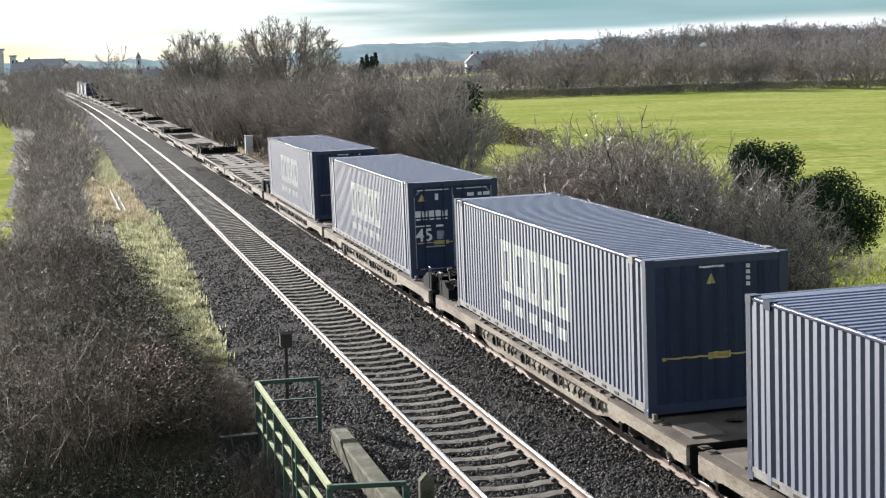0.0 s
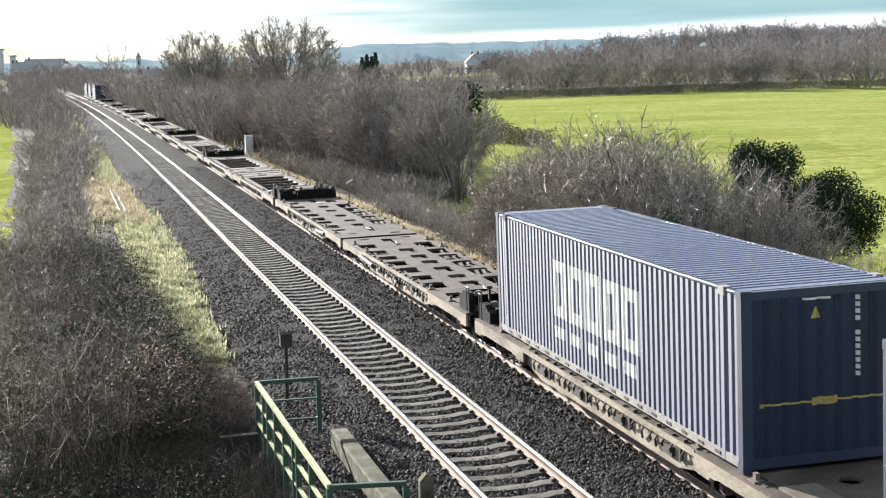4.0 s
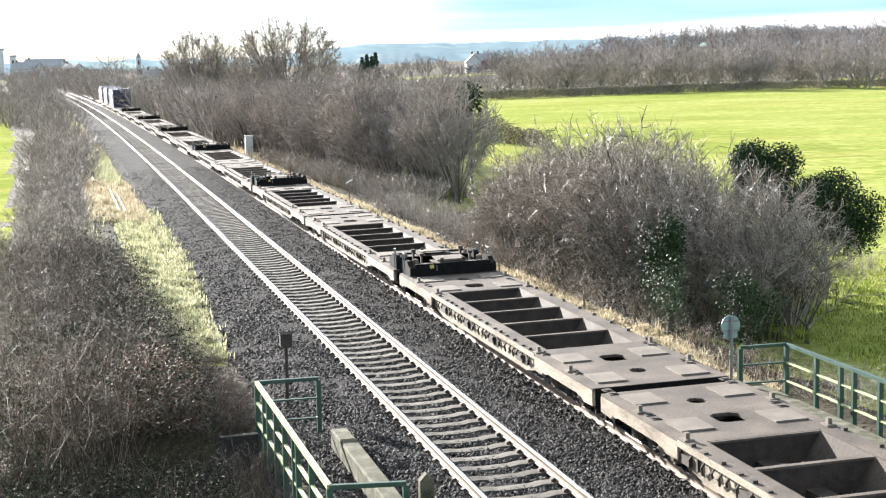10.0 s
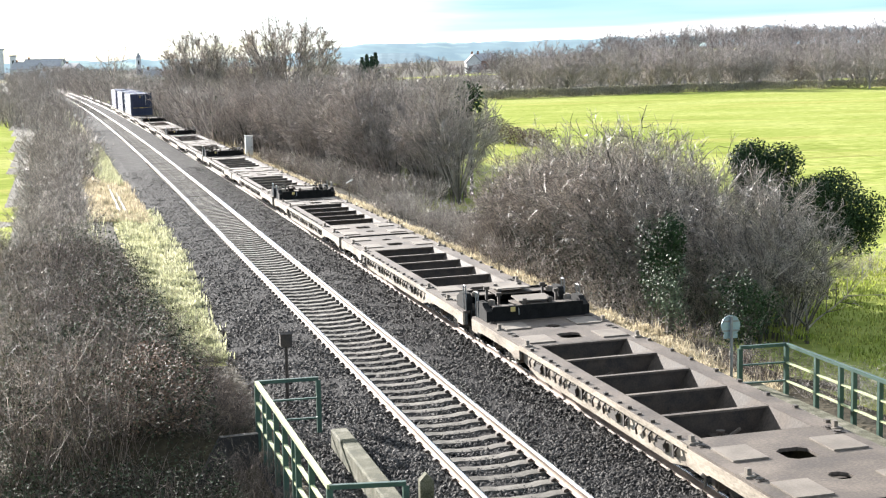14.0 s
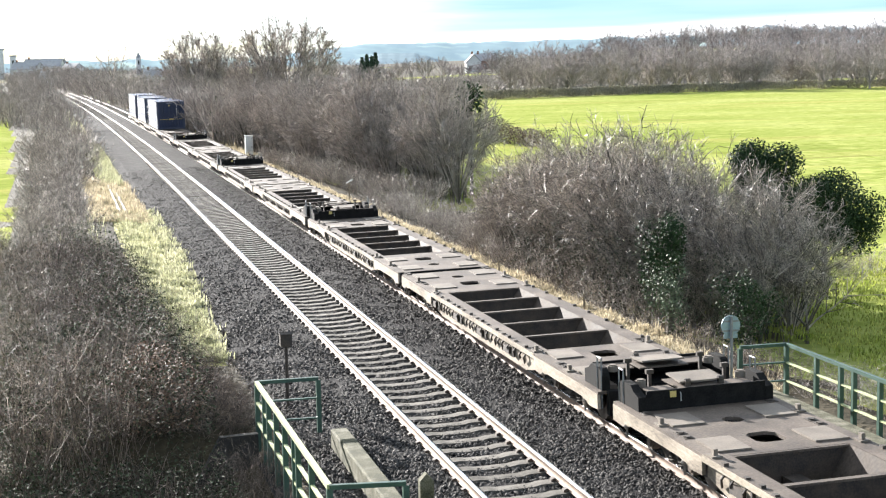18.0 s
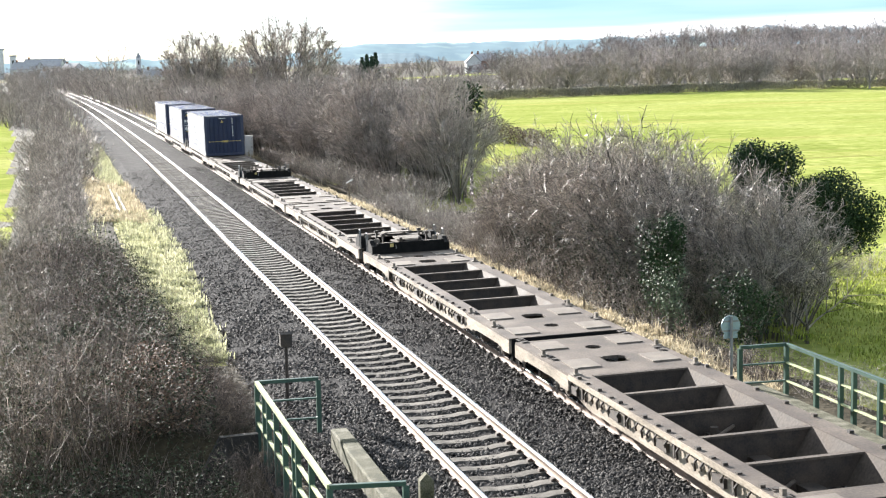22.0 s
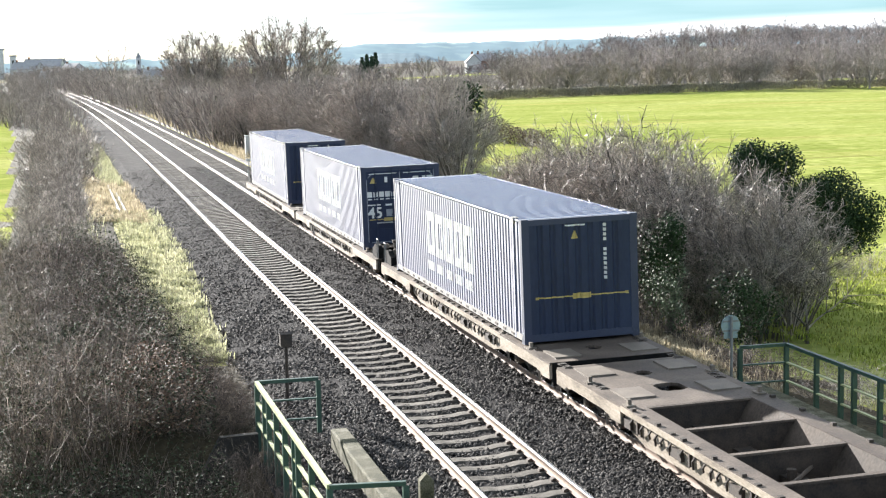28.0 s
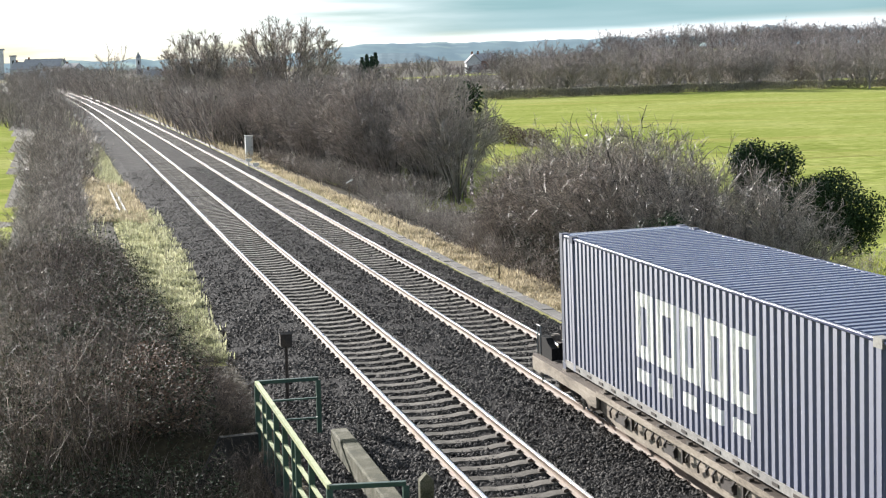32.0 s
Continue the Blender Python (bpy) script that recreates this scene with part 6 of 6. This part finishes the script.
def house(x, y, w, d, h, roof, turn, wall, label, chimneys=1):
    root = thing("house", Matrix.Translation((x, y, terrain(x, y))) @ Matrix.Rotation(radians(turn), 4, "Z"), label, "house", "distant houses")
    bm = bmesh.new()
    profile(bm, [(-w / 2, -0.5), (w / 2, -0.5), (w / 2, h), (0, h + roof - 0.1), (-w / 2, h)], "y", -d / 2, d / 2)
    part("wall", bm, wall, root)
    bm = bmesh.new()
    for s in (-1, 1):
        profile(bm, [(s * (w / 2 + 0.4), h - 0.25), (0, h + roof), (0, h + roof + 0.22), (s * (w / 2 + 0.5), h - 0.1)], "y", -d / 2 - 0.3, d / 2 + 0.3)
    top = part("roof", bm, M["slate"], root)
    for k in range(chimneys):
        bm = bmesh.new()
        yy = (-1 if k else 1) * d * 0.4
        box(bm, -0.45, 0.45, yy - 0.4, yy + 0.4, h + roof - 0.6, h + roof + 1.2)
        part("chimney", bm, M["brickfar"], top)
    for z in (0.9, 3.4):
        if z + 1 > h:
            continue
        for q in (-0.28, 0.28):
            bm = bmesh.new()
            box(bm, q * w - 0.5, q * w + 0.5, -d / 2 - 0.05, -d / 2 + 0.02, z, z + 1.2)
            part("window", bm, M["glass"], root)
        for q in (-0.3, 0.0, 0.3):
            bm = bmesh.new()
            box(bm, -w / 2 - 0.05, -w / 2 + 0.02, q * d - 0.5, q * d + 0.5, z, z + 1.2)
            part("window", bm, M["glass"], root)


for px, dist, w, d, h, roof, turn, wall, label in ((843, 640, 6, 9, 4.0, 3.3, -10, "render", "white rendered house with a steep gable"), (866, 690, 7, 9, 3.6, 3.0, 70, "brickfar", "brick house with a slate roof"), (112, 620, 7, 12, 3.4, 2.6, 75, "render", "low house beside the far line"), (300, 640, 8, 16, 3.6, 2.6, 80, "render", "low pale building among far trees"), (60, 900, 10, 16, 6.5, 4, 60, "farstone", "grey house in the far village"), (90, 940, 12, 22, 8, 4.5, 75, "farstone", "long grey building in the far village"), (140, 900, 9, 14, 6, 3.5, 30, "farstone", "grey house in the far village")):
    x, y = bearing(px, dist)
    house(x, y, w, d, h, roof, turn, M[wall], label)


def tower(px, dist, w, h, spire, label):
    x, y = bearing(px, dist)
    root = thing("tower", Matrix.Translation((x, y, terrain(x, y))), label, "tower")
    bm = bmesh.new()
    box(bm, -w / 2, w / 2, -w / 2, w / 2, -1, h)
    body = part("wall", bm, M["farstone"], root)
    bm = bmesh.new()
    rod(bm, (0, 0, h), (0, 0, h + spire), w * 0.62, 4, 0.1 if spire > 2 else w * 0.6)
    part("roof", bm, M["slate"], root)
    bm = bmesh.new()
    box(bm, -w * 0.15, w * 0.15, -w / 2 - 0.05, -w / 2, h * 0.6, h * 0.85)
    part("window", bm, M["glass"], root)


tower(8, 1000, 8, 18, 1, "square stone tower in the far village")
tower(36, 1050, 4, 15, 1, "narrow stone tower in the far village")
tower(256, 1300, 4, 14, 5, "far church tower with a short spire")
tower(126, 1200, 3, 10, 5, "thin church spire in the far village")


# hills on the skyline, with haze put into their blue colours
def ridge(name, dist, a0, a1, height, wave, seed, material, label, step=0.25):
    bear = np.arange(a0, a1, step)
    top, verts, faces = [], [], []
    for k, a in enumerate(bear):
        q = radians(a)
        u = (a - a0) / (a1 - a0)
        edge = min(1, u * 6, (1 - u) * 6)
        z = height(a) * edge + wave * (noise.noise(Vector((a * 0.9, seed, 0))) + 0.5 * noise.noise(Vector((a * 4.1, seed, 2))) + 0.25 * noise.noise(Vector((a * 15, seed, 5))))
        for j, (s, hh) in enumerate(((0.80, -4), (0.86, z * 0.35), (0.93, z * 0.75), (1.0, z), (1.1, z * 0.9), (1.22, -4))):
            verts.append((EYE[0] + dist * s * math.sin(q), dist * s * math.cos(q), hh))
    n = 6
    for k in range(len(bear) - 1):
        for j in range(n - 1):
            faces.append((k * n + j, (k + 1) * n + j, (k + 1) * n + j + 1, k * n + j + 1))
    me = raw(name, verts, faces, material)
    me.polygons.foreach_set("use_smooth", [True] * len(faces))
    tagged(new(name, me), label, "hill", kind="structure")


ridge("backdrop_hill", 3300, -14, 62, lambda a: 20 + 24 * min(1, max(0, (a - 7) / 4)) + 8 * min(1, max(0, (a - 15) / 14)), 5, 1.0, M["hill"], "farmed hills on the skyline, haze put into their pale blue-green")
ridge("backdrop_wood", 2500, 10.2, 14.6, lambda a: 20 * math.sin(math.pi * min(1, max(0, (a - 10.2) / 4.4))) ** 0.7, 3, 7.0, M["hill_wood"], "wooded hill on the skyline, haze put into its blue", 0.1)
ridge("backdrop_rise", 1500, 19, 60, lambda a: 14 + 20 * min(1, max(0, (a - 22.9) / 1.6)) - 4 * min(1, max(0, (a - 25) / 3)), 4, 9.0, M["hill_wood"], "wooded rise on the skyline, haze put into its dim blue", 0.1)


# ---- line-side things ----
def railing(points, posts, top_z, base, material, label, rails=(0.0, 0.33, 0.67), pale=False):
    """A tube-and-angle railing along points (x, y): rails at shares of the height below the top."""
    root = thing("railing", Matrix(), label, "railing", "bridge railings")
    h = top_z - base
    for k, ((x0, y0), (x1, y1)) in enumerate(zip(points, points[1:])):
        for i, s in enumerate(rails):
            bm = bmesh.new()
            z = top_z - s * h
            d = Vector((x1 - x0, y1 - y0, 0)).normalized()
            nrm = Vector((-d.y, d.x, 0))
            wd, th = (0.04, 0.035) if i == 0 else (0.032, 0.016)
            a, b = Vector((x0, y0, z)), Vector((x1, y1, z))
            vs = []
            for p in (a, b):
                for su, sv in ((-1, -1), (1, -1), (1, 1), (-1, 1)):
                    vs.append(bm.verts.new(p + nrm * wd * su + Vector((0, 0, th * sv))))
            for q in ((0, 1, 5, 4), (1, 2, 6, 5), (2, 3, 7, 6), (3, 0, 4, 7), (3, 2, 1, 0), (4, 5, 6, 7)):
                bm.faces.new([vs[j] for j in q])
            # long run: the mid rails' sunlit tops are put into the pale paint
            part("top_rail" if i == 0 else "mid_rail", bm, (M["pale_rail"] if k == 1 and (pale or i) else material), root)
    for x, y in posts:
        bm = bmesh.new()
        profile(bm, [(x - 0.045, y - 0.045), (x + 0.045, y - 0.045), (x + 0.045, y - 0.028), (x - 0.026, y - 0.026), (x - 0.026, y + 0.045), (x - 0.045, y + 0.045)], "z", base - 0.35, top_z - 0.03)
        part("post", bm, material, root)
    return root


def lerp(a, b, t):
    return (a[0] + (b[0] - a[0]) * t, a[1] + (b[1] - a[1]) * t)


LA, LB, LC, LD = (-7.48, 29.75), (-6.25, 29.75), (-7.39, 21.9), (-6.26, 21.75)
railing([LB, LA, LC, LD], [LA, LB, LC, LD] + [lerp(LA, LC, t) for t in (0.13, 0.2, 0.32, 0.45, 0.58, 0.63, 0.8)], 0.84, -0.35, M["green_rail"], "green painted steel railing beside the bridge, lichen-pale top rail, sunlight put into pale mid rails", pale=True)
RE, RF, RG = (2.97, 29.9), (4.06, 29.9), (4.06, 19.9)
railing([RE, RF, RG], [RE, RF] + [lerp(RF, RG, t) for t in (0.137, 0.24, 0.293, 0.393, 0.54, 0.7, 0.85, 1.0)], 0.84, -0.35, M["green_rail"], "green painted steel railing on the bridge edge, sunlight put into its pale mid rails")


def parapet(x0, x1, y0, y1, z0, z1, label):
    bm = bmesh.new()
    profile(bm, [(x0, z0), (x1, z0), (x1, z1 - 0.03), (x1 - 0.03, z1), (x0 + 0.03, z1), (x0, z1 - 0.03)], "y", y0, y1)
    bmesh.ops.subdivide_edges(bm, edges=[q for q in bm.edges if q.calc_length() > 2], cuts=14)
    for v in bm.verts:
        v.co.x += 0.012 * noise.noise(v.co * 2.1)
        v.co.z += 0.012 * noise.noise(v.co * 2.7 + Vector((5, 0, 0)))
    solid("parapet", bm, M["mossy"], label, "parapet", kind="structure")


parapet(-6.25, -5.92, 16, 28.4, -1.0, 0.12, "weathered concrete bridge edge beam")
parapet(3.05, 3.5, 16, 30.2, -1.0, 0.02, "weathered concrete bridge edge beam")
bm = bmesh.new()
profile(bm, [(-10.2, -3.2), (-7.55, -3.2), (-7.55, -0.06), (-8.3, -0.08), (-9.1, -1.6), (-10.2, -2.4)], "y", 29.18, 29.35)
solid("wing_wall", bm, M["shaded_wall"], "weathered bridge wing wall, its shade put into the dark brick", "wall", kind="structure")
bm = bmesh.new()
profile(bm, [(-0.11, -0.6), (0.11, -0.6), (0.11, 0.62), (0, 0.74), (-0.11, 0.62)], "y", -0.07, 0.07)
solid("marker_post", bm, M["mossy"], "short concrete post with a pointed top", "post", Matrix.Translation((-5.75, 22.6, 0.0)))


def signal_box_post():
    root = thing("line_telephone", Matrix.Translation((-6.5, 32.4, -0.42)), "dark box on a thin post beside the ballast", "post")
    bm = bmesh.new()
    rod(bm, (0, 0, -0.3), (0, 0, 1.55), 0.035, 8)
    part("post", bm, M["under"], root)
    bm = bmesh.new()
    box(bm, -0.13, 0.13, -0.09, 0.09, 1.45, 1.73)
    bmesh.ops.bevel(bm, geom=bm.edges[:], offset=0.015, segments=1, affect="EDGES")
    part("case", bm, M["under"], root)
    bm = bmesh.new()
    profile(bm, [(-0.11, 1.732), (0.11, 1.732), (0.0, 1.77)], "x", -0.145, 0.145)
    part("hood", bm, M["under"], root)


signal_box_post()


def round_sign():
    root = thing("line_sign", Matrix.Translation((3.6, 31.7, -0.42)), "round grey metal sign seen from its back on a post", "sign")
    bm = bmesh.new()
    rod(bm, (0, 0, -0.2), (0, 0, 1.62), 0.035, 8)
    part("post", bm, M["post_grey"], root)
    bm = bmesh.new()
    rod(bm, (0, 0.045, 1.4), (0, 0.06, 1.4), 0.235, 28)
    disc = part("sign_plate", bm, M["signback"], root, "round pale grey plate")
    bm = bmesh.new()
    for z in (1.28, 1.5):
        box(bm, -0.19, 0.19, 0.03, 0.045, z - 0.02, z + 0.02)
    part("channel", bm, M["post_grey"], disc)
    bm = bmesh.new()
    box(bm, -0.17, 0.17, 0.045, 0.06, 1.1, 1.2)
    part("lower_plate", bm, M["signback"], root)


round_sign()


def cabinet(x, y):
    root = thing("equipment_cabinet", Matrix.Translation((x, y, -0.45)), "pale grey steel line-side equipment cabinet", "cabinet")
    bm = bmesh.new()
    box(bm, -0.3, 0.3, -0.3, 0.3, 0.1, 1.85)
    bmesh.ops.bevel(bm, geom=bm.edges[:], offset=0.02, segments=1, affect="EDGES")
    part("body", bm, M["cabinet"], root)
    bm = bmesh.new()
    box(bm, -0.34, 0.34, -0.34, 0.34, -0.2, 0.1)
    part("plinth", bm, M["concrete"], root)
    bm = bmesh.new()
    box(bm, -0.33, 0.33, -0.33, 0.33, 1.85, 1.9)
    part("cap", bm, M["cabinet"], root)
    bm = bmesh.new()
    box(bm, -0.25, 0.25, -0.315, -0.3, 0.2, 1.75)
    d = part("door", bm, M["cabinet"], root)
    bm = bmesh.new()
    box(bm, 0.17, 0.2, -0.34, -0.315, 0.9, 1.05)
    part("handle", bm, M["under"], d)


cabinet(3.65, 122.5)
bm = bmesh.new()
profile(bm, [(-0.07, -0.06), (0.06, -0.07), (0.07, 0.05), (-0.05, 0.07)], "z", -0.4, 0.72)
solid("fence_post", bm, M["wood"], "weathered wooden fence post among brambles", "post", Matrix.Translation((7.1, 32.3, terrain(7.1, 32.3))))
for x, y, h, tag_on in ((3.55, 50.5, 0.62, False), (3.85, 42.5, 0.6, False), (4.0, 81.0, 1.15, True), (3.4, 66.0, 0.45, False), (3.5, 96, 0.5, False)):
    z = terrain(x, y)
    root = thing("stake", Matrix.Translation((x, y, z)) @ Matrix.Rotation(radians(pr.uniform(-4, 4)), 4, "X"), "thin dark stake in the dry grass", "post", "verge stakes")
    bm = bmesh.new()
    rod(bm, (0, 0, -0.2), (0, 0, h), 0.035, 6, 0.03)
    part("stake_post", bm, M["wood"], root)
    if tag_on:
        bm = bmesh.new()
        rod(bm, (-0.16, 0, h - 0.02), (0.2, 0.02, h + 0.16), 0.04, 6)
        part("white_tag", bm, M["white_paint"], root, "small white marker board")
for x, y, h in ((2.6, 113.5, 0.5), (2.75, 110.5, 0.35), (-1.5, 318, 1.6)):
    bm = bmesh.new()
    box(bm, -0.22, 0.22, -0.08, 0.08, h - 0.2, h)
    rod(bm, (0, 0, -0.3), (0, 0, h - 0.19), 0.05, 6)
    solid("marker_board", bm, M["white_paint"], "small white marker board beside the line", "sign", Matrix.Translation((x + bend(y), y, -0.35)))
for k, (x0, y0, x1, y1) in enumerate(((-8.28, 96.0, -8.25, 79.0), (-7.98, 95.0, -7.92, 78.5))):
    bm = bmesh.new()
    L = math.hypot(x1 - x0, y1 - y0)
    profile(bm, [(-0.07, 0), (0.07, 0), (0.07, 0.012), (0.02, 0.03), (0.02, 0.115), (0.036, 0.125), (0.036, 0.16), (-0.036, 0.16), (-0.036, 0.125), (-0.02, 0.115), (-0.02, 0.03), (-0.07, 0.012)], "y", 0, L)
    solid("spare_rail", bm, M["cabinet"], "pale spare length of rail lying on the grass", "rail", Matrix.Translation((x1, y1, terrain(x1, y1) + 0.02)) @ Matrix.Rotation(math.atan2(x1 - x0, y0 - y1), 4, "Z"), group="spare rails")
bm = bmesh.new()
profile(bm, [(-0.17, 0.06), (0.16, 0.05), (0.02, -0.2), (-0.05, -0.12)], "z", -0.01, 0.02)
solid("stone_slab", bm, M["cabinet"], "pale broken slab lying on the ballast", "slab", Matrix.Translation((-2.02, 26.6, -0.16)) @ Matrix.Rotation(radians(14), 4, "X"))


# concrete cable trough with its lids
def trough():
    root = thing("cable_trough", Matrix(), "weathered concrete cable trough with butted lids", "cable trough", kind="structure")
    bm = bmesh.new()
    sec = [(2.68, -0.75), (3.06, -0.75), (3.06, -0.42), (2.68, -0.42)]
    body = new("trough_body", loft("trough_body", sec, M["trough"], False, ys=np.concatenate([np.arange(31, 70, 3.0), np.arange(70, 330, 6.0)])))
    body.parent = root
    bm.free()
    bm = bmesh.new()
    box(bm, -0.2, 0.2, -0.44, 0.44, -0.025, 0.03)
    bmesh.ops.bevel(bm, geom=bm.edges[:], offset=0.012, segments=1, affect="EDGES")
    lid = finish(bm, "trough_lid", M["trough"])
    r = random.Random(8)
    for k in range(110):
        y = 31.6 + k * 0.91
        ob = new("trough_lid", lid)
        ob.parent = root
        ob.matrix_basis = Matrix.Translation((2.87 + bend(y), y, -0.365 + r.uniform(-0.012, 0.012))) @ Euler((r.uniform(-0.015, 0.015), r.uniform(-0.03, 0.03), r.uniform(-0.02, 0.02))).to_matrix().to_4x4()


trough()


# ---- what moves ----
def motions():
    times = [float(t) for t in range(0, 33)]
    for ob, s in TRAIN:
        lift = DECK + 0.03 if ob.name.startswith("shipping") else 0.0
        rows = []
        for t in times:
            y = s - travelled(t)
            rows.append((t, line_pose(y) @ Matrix.Translation((0, 0, lift))))
        walk(ob, rows)
    # the wheels roll: a row every thirtieth of a second
    turns = [(k / 30, travelled(k / 30) / 0.4) for k in range(961)]
    for ob, s in TRAIN[4:8] + TRAIN[20:22]:
        for wheel in ob.children:
            if wheel.name.startswith("wheelset"):
                at = wheel.matrix_basis.translation.copy()
                walk(wheel, [(t, Matrix.Translation(at) @ Matrix.Rotation(a, 4, "X")) for t, a in turns])


motions()
